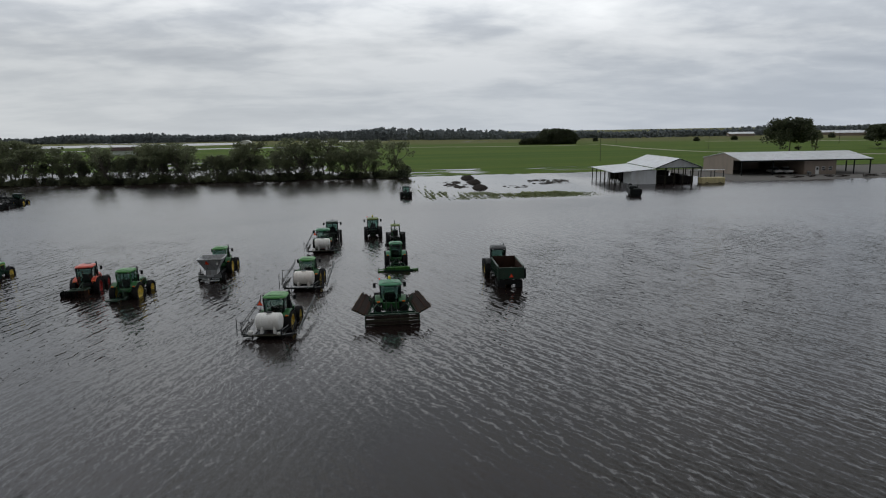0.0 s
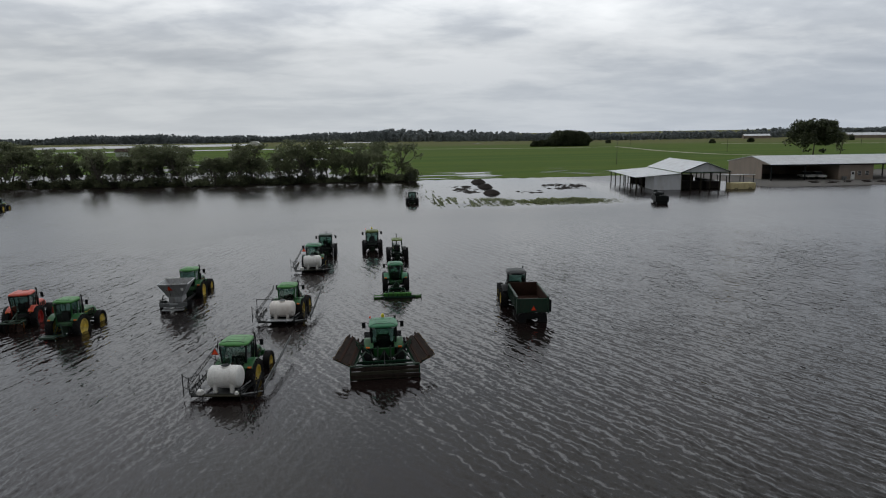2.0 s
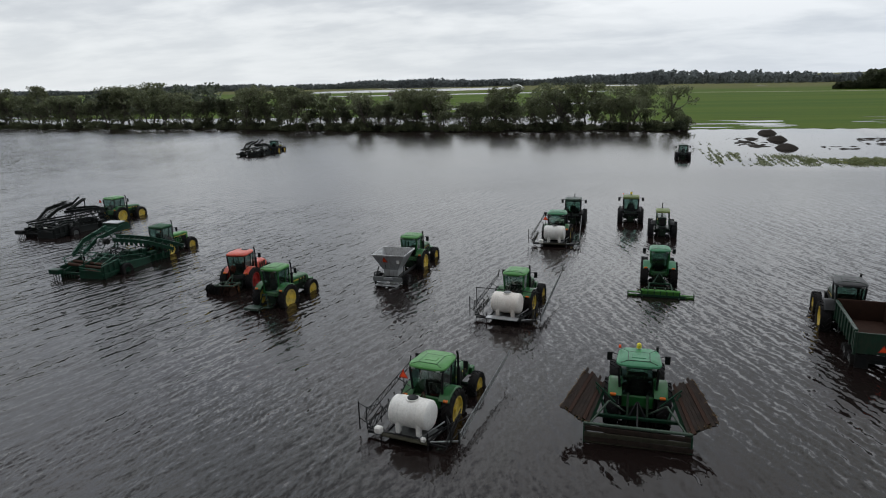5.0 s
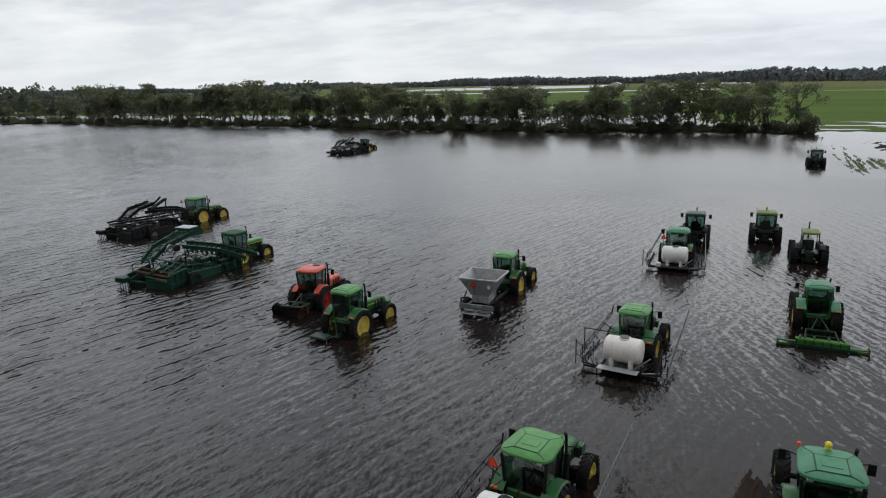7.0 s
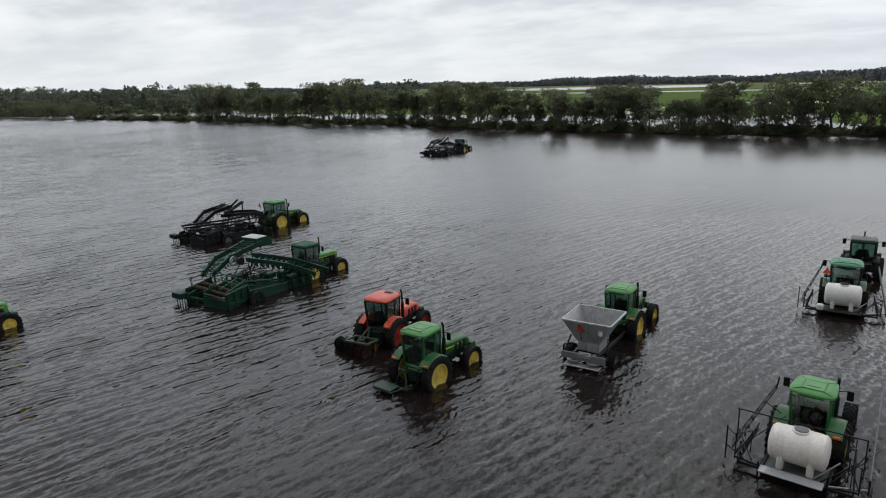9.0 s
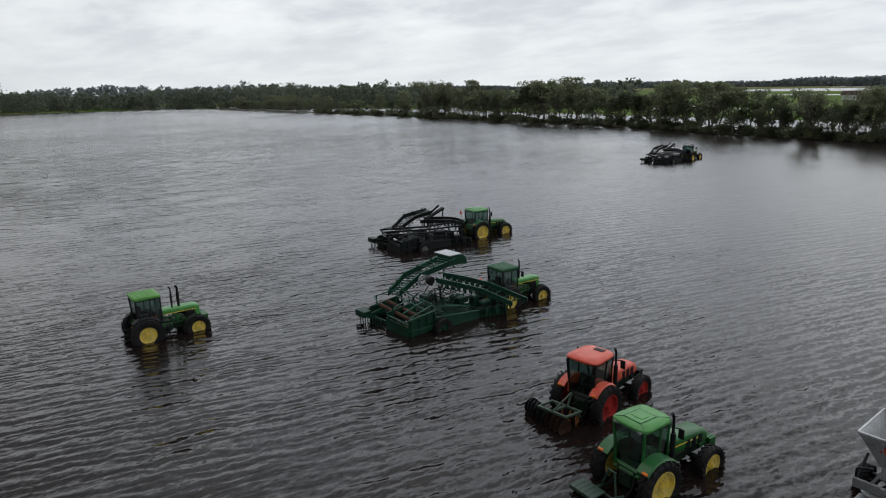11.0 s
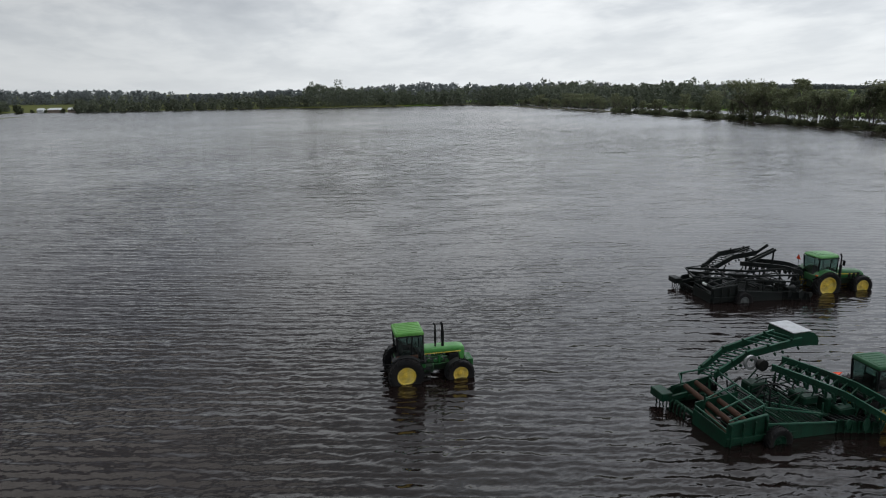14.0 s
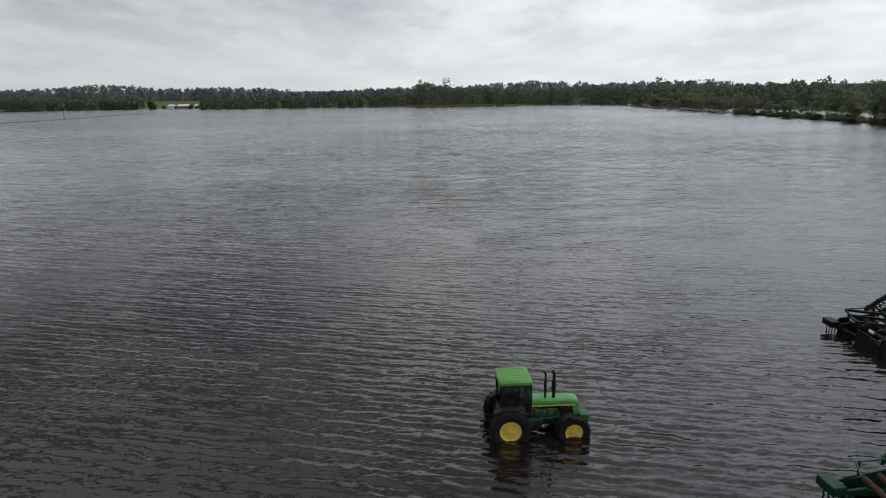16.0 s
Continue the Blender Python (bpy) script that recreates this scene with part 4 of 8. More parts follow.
    for bx, by, size in ((300, 560, 0.5), (345, 575, 0.55), (420, 560, 0.5), (455, 590, 0.6), (505, 560, 0.55), (235, 640, 0.5)):
        tree(round_oak, pose(bx, by, -0.4, 0, 0, rng.uniform(0, 360)), "small round bush on a far field edge", "far field bushes", "bush", "bush", size * 0.6)


def woods(name, label, line, rows, mat, gap, height, cards, size, seed, deep, least=0.70):
    """A far wood: crowns of leaf sprays along a line, several rows deep, in one mesh."""
    rng = np.random.RandomState(seed)
    line = np.array(line, float)
    seg = np.linalg.norm(np.diff(line, axis=0), axis=1)
    run = np.r_[0, np.cumsum(seg)]
    n = int(run[-1] / gap)
    centres, radii = [], []
    for row in range(rows):
        for k in range(n):
            s = (k + rng.uniform(-0.5, 0.5)) * gap
            x, y = (np.interp(s, run, line[:, i]) for i in (0, 1))
            x, y = x + rng.normal() * gap * 0.3, y + rng.normal() * gap * 0.3
            i = min(int(np.searchsorted(run, s, "right")) - 1, len(seg) - 1)
            way = (line[max(i, 0) + 1] - line[max(i, 0)]) / seg[max(i, 0)]
            off = row * deep + rng.uniform(0, deep)
            x, y = x - way[1] * off, y + way[0] * off
            wave = 0.82 + 0.18 * math.sin(s * 0.011 + seed) + 0.10 * math.sin(s * 0.037 + 2)
            h = height * wave * rng.uniform(least, 1.0) * (1 + 0.08 * row)
            if rng.uniform() < 0.03 * (least < 0.8):
                h *= 1.16
            w = h * rng.uniform(0.26, 0.40)
            for q, f in ((0.12, 1.1), (0.36, 1.15), (0.58, 1.05), (0.78, 0.8), (0.92, 0.42)):
                centres.append((x + rng.normal() * w * 0.3, y + rng.normal() * w * 0.3, h * q))
                radii.append(w * f)
    pts = leaf_cards(rng, np.array(centres), np.array(radii), cards, size, 0.85)
    tagged(new(name, card_mesh(name, pts, mat)), label, "woods", kind="stuff")


plant()
# the far woods take the leaf colours that carry the haze
woods("west_woods", "dark mixed woodland along the far flooded shore", [(-396, 234), (-430, 231), (-470, 229), (-505, 218), (-528, 190), (-539, 150), (-542, 66)][::-1], 4, "leaf_far", 4.2, 18.0, 26, 0.95, 3, 11, 0.72)
woods("shore_thicket", "low dark thicket on the far flooded shore", [(-541, 72), (-529, -20), (-522, -92)][::-1], 3, "leaf_far", 3.6, 8.5, 24, 0.8, 13, 9, 0.6)
woods("south_west_woods", "dark tree row along the far south-western shore", [(-575, -146), (-532, -148), (-518, -222), (-520, -420)][::-1], 3, "leaf_far", 2.8, 11.5, 18, 0.9, 14, 5, 0.72)
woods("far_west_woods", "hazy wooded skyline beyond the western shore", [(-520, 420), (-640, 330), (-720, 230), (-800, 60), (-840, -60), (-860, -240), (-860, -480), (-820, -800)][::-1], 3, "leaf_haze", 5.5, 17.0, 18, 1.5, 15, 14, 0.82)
woods("north_west_woods", "dark woodland behind the flooded tree belt", [(-205, 318), (-260, 296), (-330, 285), (-420, 270), (-560, 262)][::-1], 3, "leaf_far", 4.6, 16.5, 26, 1.0, 8, 14, 0.74)
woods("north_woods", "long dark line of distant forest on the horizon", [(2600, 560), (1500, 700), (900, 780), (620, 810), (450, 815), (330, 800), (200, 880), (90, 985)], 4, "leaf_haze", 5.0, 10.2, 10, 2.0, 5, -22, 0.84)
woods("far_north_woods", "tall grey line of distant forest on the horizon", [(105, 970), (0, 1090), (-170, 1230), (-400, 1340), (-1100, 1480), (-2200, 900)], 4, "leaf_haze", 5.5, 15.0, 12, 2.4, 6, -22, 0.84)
marsh_grass()

# ---- tractors ----


def tyre_shape(r, w, rim):
    def fill(g):
        h = w / 2
        g.lathe([(-h * 0.62, rim), (-h * 0.95, rim + (r - rim) * 0.30), (-h, r * 0.86), (-h * 0.86, r * 0.925), (-h * 0.4, r * 0.942), (h * 0.4, r * 0.942), (h * 0.86, r * 0.925), (h, r * 0.86), (h * 0.95, rim + (r - rim) * 0.30), (h * 0.62, rim)], 40)
        n = 20
        for k in range(n * 2):
            side = 1 if k % 2 else -1
            a0 = math.pi * k / n
            pts = []
            for x, da, top in ((0.02, 0.0, r), (h * 1.03, 0.22, r * 0.985)):
                for wide in (-0.042, 0.042):
                    for q in (r * 0.92 if x < h * 0.5 else r * 0.84, top):
                        a = a0 + da + wide
                        pts.append((side * x, q * math.cos(a), q * math.sin(a)))
            g.add(pts, [(0, 1, 3, 2), (4, 6, 7, 5), (1, 5, 7, 3), (0, 2, 6, 4), (0, 4, 5, 1), (2, 3, 7, 6)])
    return shape(f"tyre:{r}:{w}:{rim}", "rubber", fill)


def rim_shape(rim, w, mat, dish):
    def fill(g):
        h = w * 0.32
        g.lathe([(h, rim * 1.01), (h * 1.08, rim * 1.05), (h * 1.08, rim * 0.96), (h * 0.6, rim * 0.88), (dish + 0.02, rim * 0.80), (dish, rim * 0.50), (dish + 0.03, rim * 0.34), (dish + 0.03, 0.02), (dish - 0.04, 0.02), (dish - 0.04, rim * 0.80), (-h * 0.6, rim * 0.86), (-h * 1.08, rim * 0.96), (-h * 1.08, rim * 1.05), (-h, rim * 1.01)], 32)
    return shape(f"rim:{rim}:{w}:{dish}", mat, fill)


def hub_shape(r, dish, mat):
    def fill(g):
        g.lathe([(dish - 0.02, 0.001), (dish + 0.10, 0.001), (dish + 0.10, r * 0.55), (dish + 0.06, r * 0.62), (dish + 0.06, r), (dish - 0.02, r)], 16)
        for k in range(8):
            a = k * math.pi / 4
            g.rod((dish + 0.02, r * 1.45 * math.cos(a), r * 1.45 * math.sin(a)), (dish + 0.055, r * 1.45 * math.cos(a), r * 1.45 * math.sin(a)), 0.018, 6)
    return shape(f"hub:{r}:{dish}", mat, fill)


def wheel(name, parent, x, y, z, r, w, rim, rim_mat, dish=0.02, spin=0.0):
    """A wheel with its hub, rim and lugged tyre; its outside faces away from the middle."""
    m = pose(x, y, z, math.degrees(spin), 0, 0) @ (pose(0, 0, 0) if x > 0 else pose(0, 0, 0, 0, 0, 180))
    hub = part(name, hub_shape(rim * 0.30, dish, rim_mat), parent, "", m)
    part("tyre", tyre_shape(r, w, rim), hub)
    part("rim", rim_shape(rim, w, rim_mat, dish), hub)
    return hub


def cab_outline(style):
    """Half widths and stations of the cab: bottom, top."""
    return {"modern": dict(y0=-0.46, y1=0.96, zb=1.16, zt=2.58, wb=0.60, wt=0.70, lean=0.10),
            "compact": dict(y0=-0.40, y1=0.86, zb=1.16, zt=2.56, wb=0.51, wt=0.59, lean=0.08),
            "square": dict(y0=-0.34, y1=0.86, zb=1.30, zt=2.56, wb=0.64, wt=0.68, lean=0.02),
            "red": dict(y0=-0.40, y1=0.92, zb=1.16, zt=2.54, wb=0.53, wt=0.63, lean=0.08)}[style]


SQUARE_WHEELS = (0.83, 0.45, 0.66, 0.38)


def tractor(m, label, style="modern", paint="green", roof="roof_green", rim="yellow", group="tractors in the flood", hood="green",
            beacon=False, sign=False, stacks=1, front_fender=False, weights=True, wheels=(0.86, 0.46, 0.64, 0.38), base=2.6, cab=True, frame_mat=None, glass=True, mirrors=True, fender_mat=None, scale=1.0):
    t = thing("tractor", m, label, "tractor", group)
    t.scale = (scale,) * 3
    rr, rw, fr, fw = SQUARE_WHEELS if style == "square" else wheels
    sq = style == "square"
    key = f"{style}:{base}:{rr}"
    fm = frame_mat or ("black" if sq or style in ("red", "modern") else paint)
    wild = random.Random(label + str(round(m.translation.x, 2)))

    for name, fill in (("transmission", lambda g: g.box((0, 0.25, rr - 0.06), (0.52, 1.5, 0.56), None, 0.05)),
                       ("engine", lambda g: g.box((0, base * 0.60, rr + 0.05), (0.46, base * 0.55, 0.50), None, 0.04)),
                       ("front_support", lambda g: g.box((0, base + 0.15, fr + 0.18), (0.34, 0.9, 0.26), None, 0.03)),
                       ("rear_axle", lambda g: g.rod((-0.62, 0, rr), (0.62, 0, rr), 0.15, 12)),
                       ("front_axle", lambda g: g.rod((-0.80, base, fr), (0.80, base, fr), 0.09, 10))):
        part(name, shape(f"{name}:{key}", "engine", fill), t)
    for s in (-1, 1):
        part("fuel_tank", shape(f"fuel_tank:{s}:{key}", "engine", lambda g: g.box((s * 0.40, 0.95, 0.85), (0.34, 0.75, 0.42), None, 0.06)), t)
        part("exhaust_manifold", shape(f"manifold:{s}:{key}", "engine", lambda g: g.rod((s * 0.30, base * 0.45, 1.1), (s * 0.30, base * 0.8, 1.1), 0.06, 8)), t)

    nose = base + (0.62 if not sq else 0.34)
    ht = 1.80 if not sq else 1.78

    def bonnet(g):
        if sq:
            rings = [ring_rect(0.88, 0.70, 1.50, ht, 0.09, 4), ring_rect(base * 0.6, 0.68, 1.50, ht - 0.01, 0.10, 4), ring_rect(nose - 0.30, 0.66, 1.46, ht - 0.03, 0.11, 4), ring_rect(nose - 0.20, 0.66, 1.00, ht - 0.04, 0.11, 4), ring_rect(nose - 0.04, 0.62, 0.98, ht - 0.08, 0.12, 4), ring_rect(nose, 0.56, 1.04, ht - 0.15, 0.12, 4)]
        else:
            rings = [ring_rect(0.95, 0.80, 1.12, ht, 0.16, 5), ring_rect(base * 0.6, 0.76, 1.08, ht - 0.08, 0.18, 5), ring_rect(nose - 0.35, 0.72, 1.0, ht - 0.20, 0.20, 5), ring_rect(nose - 0.06, 0.66, 0.98, ht - 0.34, 0.20, 5), ring_rect(nose, 0.52, 1.02, ht - 0.46, 0.16, 5)]
        g.loft(rings)
    part("bonnet", shape(f"bonnet:{key}", hood, bonnet), t)

    def grille(g):
        if sq:
            g.box((0, nose + 0.004, 1.26), (0.42, 0.03, 0.36), None, 0.01)
        else:
            g.box((0, nose - 0.01, 1.12), (0.42, 0.05, 0.26), None, 0.02)
    part("grille", shape(f"grille:{key}", "black", grille), t, "black slotted grille")
    for s in (-1, 1):
        if sq:
            part("side_screen", shape(f"side_screen:{s}:{key}", "black", lambda g: g.box((s * 0.325, nose - 0.52, 1.20), (0.05, 0.46, 0.46), None, 0.02)), t)
        else:
            for k in range(3):
                part("side_vent", shape(f"side_vent:{s}:{k}:{key}", "black", lambda g: g.box((s * 0.372, nose - 0.50 - k * 0.32, 1.30), (0.03, 0.20, 0.34), None, 0.015)), t, "black bonnet vent")
    if sq:
        def engine_side(g):
            for s in (1, -1):
                for k, (yy, zz, q) in enumerate(((1.15, 1.20, 0.07), (1.45, 1.16, 0.09), (1.75, 1.22, 0.07), (2.0, 1.10, 0.08))):
                    g.rod((s * 0.26, yy, zz), (s * 0.36, yy, zz), q, 8)
                g.tube([(s * 0.35, 1.1, 1.02), (s * 0.36, 1.6, 0.98), (s * 0.34, 2.1, 1.05)], 0.025)
                g.tube([(s * 0.33, 1.0, 1.42), (s * 0.36, 1.35, 1.34), (s * 0.36, 1.7, 1.40), (s * 0.33, 2.0, 1.30)], 0.022)
                g.box((s * 0.36, 1.22, 0.92), (0.14, 0.30, 0.26), None, 0.03)
                g.rod((s * 0.34, 1.62, 1.05), (s * 0.34, 1.62, 1.38), 0.06, 10)
        part("engine_parts", shape(f"engine_parts:{key}", "green", engine_side), t)

    def stripe(g):
        for s in (-1, 1):
            if sq:
                g.box((s * 0.354, (0.75 + nose) / 2, 1.525), (0.008, nose - 1.15, 0.045), None, 0.002)
            else:
                g.beam((s * 0.405, 1.05, 1.47), (s * 0.366, nose - 0.45, 1.36), 0.008, 0.05, 0.002)
    if hood in ("green", "dark_green", "roof_green"):
        part("side_stripe", shape(f"side_stripe:{key}", "yellow", stripe), t, "yellow stripe along the bonnet")

    for s in (-1, 1):
        part("headlight", shape(f"headlight:{key}", "steel", lambda g: g.box((0, nose + (0.04 if sq else 0.02), 1.20), (0.13, 0.03, 0.10), None, 0.02)), t, "pale headlamp glass", pose(s * 0.17, 0, 0))

    c = cab_outline(style)
    y0, y1, zb, zt, wb, wt, lean = (c[k] for k in ("y0", "y1", "zb", "zt", "wb", "wt", "lean"))
    if cab:
        corners = {}
        for s in (-1, 1):
            corners[s, "r"] = ((s * wb, y0 + 0.06, zb), (s * wt, y0 - lean * 0.3, zt))
            corners[s, "m"] = ((s * (wb + 0.02), 0.30, zb), (s * (wt + 0.01), 0.34, zt))
            corners[s, "f"] = ((s * (wb - 0.04), y1, zb), (s * (wt - 0.04), y1 - lean, zt))

        def posts(g):
            for (s, k), (a, b) in corners.items():
                q = 0.085 if k == "r" else 0.06
                g.beam(a, b, q, q, 0.02, (0, 1, 0))
            for s in (-1, 1):
                g.beam((s * wb, y0, zb), (s * wb, y1, zb), 0.07, 0.10, 0.02)
                g.beam((s * wt, y0, zt), (s * (wt - 0.04), y1, zt), 0.07, 0.07, 0.02)
            g.beam((-wb, y0 + 0.03, zb + 0.02), (wb, y0 + 0.03, zb + 0.02), 0.07, 0.16, 0.02)
            g.beam((-wt, y0, zt), (wt, y0, zt), 0.07, 0.08, 0.02)
            g.beam((-wb, y1, zb), (wb, y1, zb), 0.07, 0.30, 0.02)
            g.beam((-wt, y1 - lean, zt), (wt, y1 - lean, zt), 0.07, 0.08, 0.02)
            g.box((0, 0.25, zb - 0.10), (wb * 2, 1.45, 0.12), None, 0.03)
        part("cab_frame", shape(f"cab_frame:{style}", fm, posts), t)

        skin = paint if style != "red" else "black"
        for s, side in ((-1, "l"), (1, "r")):
            part("cab_panel", shape(f"cab_panel:{style}:{side}", skin, lambda g: g.box((s * (wb - 0.05), 0.66, zb - 0.28), (0.10, 0.56, 0.46), None, 0.04)), t)
        part("cab_back_panel", shape(f"cab_back_panel:{style}", skin, lambda g: g.box((0, y0 + 0.02, zb + (0.08 if style == "modern" else -0.06)), (wb * (1.9 if style == "modern" else 1.6), 0.11, 0.46 if style == "modern" else 0.26), None, 0.05)), t)

        def pane(a, b, c2, d):
            def fill(g):
                a1, b1, c1, d1 = (Vector(p) for p in (a, b, c2, d))
                n = (b1 - a1).cross(d1 - a1).normalized() * 0.006
                mid = (a1 + b1 + c1 + d1) / 4
                ps = [mid + (p - mid) * 0.96 for p in (a1, b1, c1, d1)]
                g.add([p + n for p in ps] + [p - n for p in ps], [(0, 1, 2, 3), (7, 6, 5, 4), (0, 4, 5, 1), (1, 5, 6, 2), (2, 6, 7, 3), (3, 7, 4, 0)])
            return fill
        L, R = -1, 1
        panes = {"rear_window": (corners[L, "r"][0], corners[R, "r"][0], corners[R, "r"][1], corners[L, "r"][1]),
                 "windscreen": (corners[L, "f"][0], corners[R, "f"][0], corners[R, "f"][1], corners[L, "f"][1])}
        for s, side in ((L, "left"), (R, "right")):
            panes[f"door_glass {side}"] = (corners[s, "m"][0], corners[s, "f"][0], corners[s, "f"][1], corners[s, "m"][1])
            panes[f"side_window {side}"] = (corners[s, "r"][0], corners[s, "m"][0], corners[s, "m"][1], corners[s, "r"][1])
        if glass:
            for name, quad in panes.items():
                ob = part(name.split()[0], shape(f"{name}:{style}", "glass", pane(*quad)), t)
                ob.visible_shadow = False

        yc, wy, wx = (y0 + y1) / 2 - 0.03, (y1 - y0) / 2 + (0.06 if sq else 0.12), wt + (0.03 if sq else 0.08)

        def roof_shape(g):
            if sq:
                g.loft([[(x * k, yc + y * k, z) for x, y in ((wx * 0.9, -wy), (wx, -wy * 0.9), (wx, wy * 0.9), (wx * 0.9, wy), (-wx * 0.9, wy), (-wx, wy * 0.9), (-wx, -wy * 0.9), (-wx * 0.9, -wy))] for k, z in ((0.92, zt + 0.02), (1.0, zt + 0.04), (1.0, zt + 0.13), (0.95, zt + 0.18), (0.80, zt + 0.20))])
            else:
                def outline(k, z):
                    ring = []
                    for i in range(24):
                        c, d = math.cos(2 * math.pi * i / 24 + 0.13), math.sin(2 * math.pi * i / 24 + 0.13)
                        x, y = math.copysign(abs(c) ** 0.42, c), math.copysign(abs(d) ** 0.42, d)
                        ring.append((x * k * wx * (1 - 0.07 * y), yc + y * k * wy, z))
                    return ring
                g.loft([outline(0.93, zt + 0.02), outline(1.0, zt + 0.07), outline(0.985, zt + 0.13), outline(0.90, zt + 0.185), outline(0.62, zt + 0.215)])
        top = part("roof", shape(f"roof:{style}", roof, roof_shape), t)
        if sq:
            for k in range(6):
                part("roof_rib", shape("roof_rib", roof, lambda g: g.box((0, yc, zt + 0.20), (0.08, wy * 1.66, 0.03), None, 0.012)), top, "", pose(-wx * 0.75 + k * wx * 0.30, 0, 0))
        if style in ("modern", "compact"):
            part("roof_panel", shape(f"roof_panel:{style}", roof, lambda g: g.box((0, yc - wy * 0.18, zt + 0.215), (wx * 0.95, wy * 0.95, 0.035), None, 0.015)), top)
            for s in (-1, 1):
                seam = "green" if roof == "roof_green" else "dark_green"
                part("roof_seam", shape(f"roof_seam_rear:{style}:{s}", seam, lambda g: g.beam((s * wx * 0.48, yc - wy * 0.66, zt + 0.222), (s * wx * 0.82, yc - wy * 0.86, zt + 0.182), 0.022, 0.02, 0.005)), top)
                part("roof_seam", shape(f"roof_seam_front:{style}:{s}", seam, lambda g: g.beam((s * wx * 0.48, yc + wy * 0.30, zt + 0.222), (s * wx * 0.82, yc + wy * 0.78, zt + 0.182), 0.022, 0.02, 0.005)), top)
                part("roof_seam", shape(f"roof_seam_side:{style}:{s}", seam, lambda g: g.beam((s * wx * 0.49, yc - wy * 0.66, zt + 0.224), (s * wx * 0.49, yc + wy * 0.30, zt + 0.224), 0.022, 0.02, 0.005)), top)
                part("roof_seam", shape(f"roof_seam_cross:{style}:{s}", seam, lambda g: g.beam((-wx * 0.48, yc - wy * 0.18 + s * wy * 0.485, zt + 0.224), (wx * 0.48, yc - wy * 0.18 + s * wy * 0.485, zt + 0.224), 0.022, 0.02, 0.005)), top)
            part("roof_hatch", shape(f"roof_hatch:{style}", roof, lambda g: g.box((0, yc - wy * 0.18, zt + 0.236), (wx * 0.62, wy * 0.42, 0.022), None, 0.008)), top)
        if style == "red":
            part("roof_vent", shape("roof_vent", "black", lambda g: [g.box((0.12, 0.62, zt + 0.225), (0.42, 0.22, 0.03), None, 0.01)] and None), t, "black vent in the roof")
        if style in ("modern", "compact"):
            for s in (-1, 1):
                part("work_light", shape(f"work_light:{style}:{s}", "steel", lambda g: g.box((s * wt * 0.75, y0 - 0.10, zt + 0.03), (0.16, 0.06, 0.09), None, 0.02)), t)

        def seat(g):
            g.box((0, 0.12, zb + 0.20), (0.50, 0.48, 0.16), None, 0.06)
            g.box((0, -0.10, zb + 0.52), (0.48, 0.14, 0.62), pose(0, 0, 0), 0.06)
        part("seat", shape(f"seat:{style}", "seat", seat), t)
        if sq:
            for s, side in ((-1, "l"), (1, "r")):
                part("cab_sill", shape(f"cab_sill:{side}", "rust_dark", lambda g: g.box((s * (wb + 0.07), 0.10, zb + 0.30), (0.08, 0.98, 0.16), None, 0.03)), t, "rusty sill under the side window")

        def wheel_shape(g):
            g.rod((0, y1 - 0.12, zb), (0, y1 - 0.36, zb + 0.48), 0.05, 8)
            turn = pose(0, y1 - 0.37, zb + 0.50, 30, 0, 0)
            ring = [(0.20 * math.cos(a), 0.20 * math.sin(a), 0) for a in np.linspace(0, 2 * math.pi, 13)]
            g.tube([turn @ Vector(p) for p in ring], 0.018, 5)
            g.box((0, y1 - 0.12, zb + 0.16), (0.7, 0.14, 0.34), None, 0.05)
        part("steering_wheel", shape(f"steering_wheel:{style}", "black", wheel_shape), t)
    else:
        # an open station with a post canopy
        def canopy(g):
            for s in (-1, 1):
                g.beam((s * 0.52, -0.42, 1.1), (s * 0.48, -0.36, 2.45), 0.08, 0.08, 0.02, (0, 1, 0))
                g.beam((s * 0.52, 0.85, 1.2), (s * 0.46, 0.80, 2.45), 0.05, 0.05, 0.015, (0, 1, 0))
                g.beam((s * 0.50, -0.40, 1.75), (s * 0.49, 0.82, 1.75), 0.05, 0.05, 0.015)
            g.box((0, 0.2, 1.08), (1.1, 1.3, 0.08), None, 0.02)
        part("canopy_frame", shape("canopy_frame", paint, canopy), t)
        part("roof", shape("canopy_roof", roof, lambda g: g.loft([[(x * k, 0.2 + y * k, z) for x, y in ((0.52, -0.7), (0.58, 0), (0.52, 0.8), (-0.52, 0.8), (-0.58, 0), (-0.52, -0.7))] for k, z in ((0.97, 2.43), (1, 2.48), (0.94, 2.56), (0.5, 2.61))])), t)
        part("seat", shape("open_seat", "seat", lambda g: g.box((0, 0.1, 1.35), (0.5, 0.48, 0.16), None, 0.05).box((0, -0.14, 1.62), (0.48, 0.12, 0.5), None, 0.05)), t)
        part("steering_wheel", shape("open_steering", "black", lambda g: g.rod((0, 0.95, 1.2), (0, 0.62, 1.72), 0.04, 8).tube([(0.2 * math.cos(a), 0.60 + 0.13 * math.sin(a), 1.74 + 0.15 * math.sin(a)) for a in np.linspace(0, 2 * math.pi, 13)], 0.018, 5)), t)

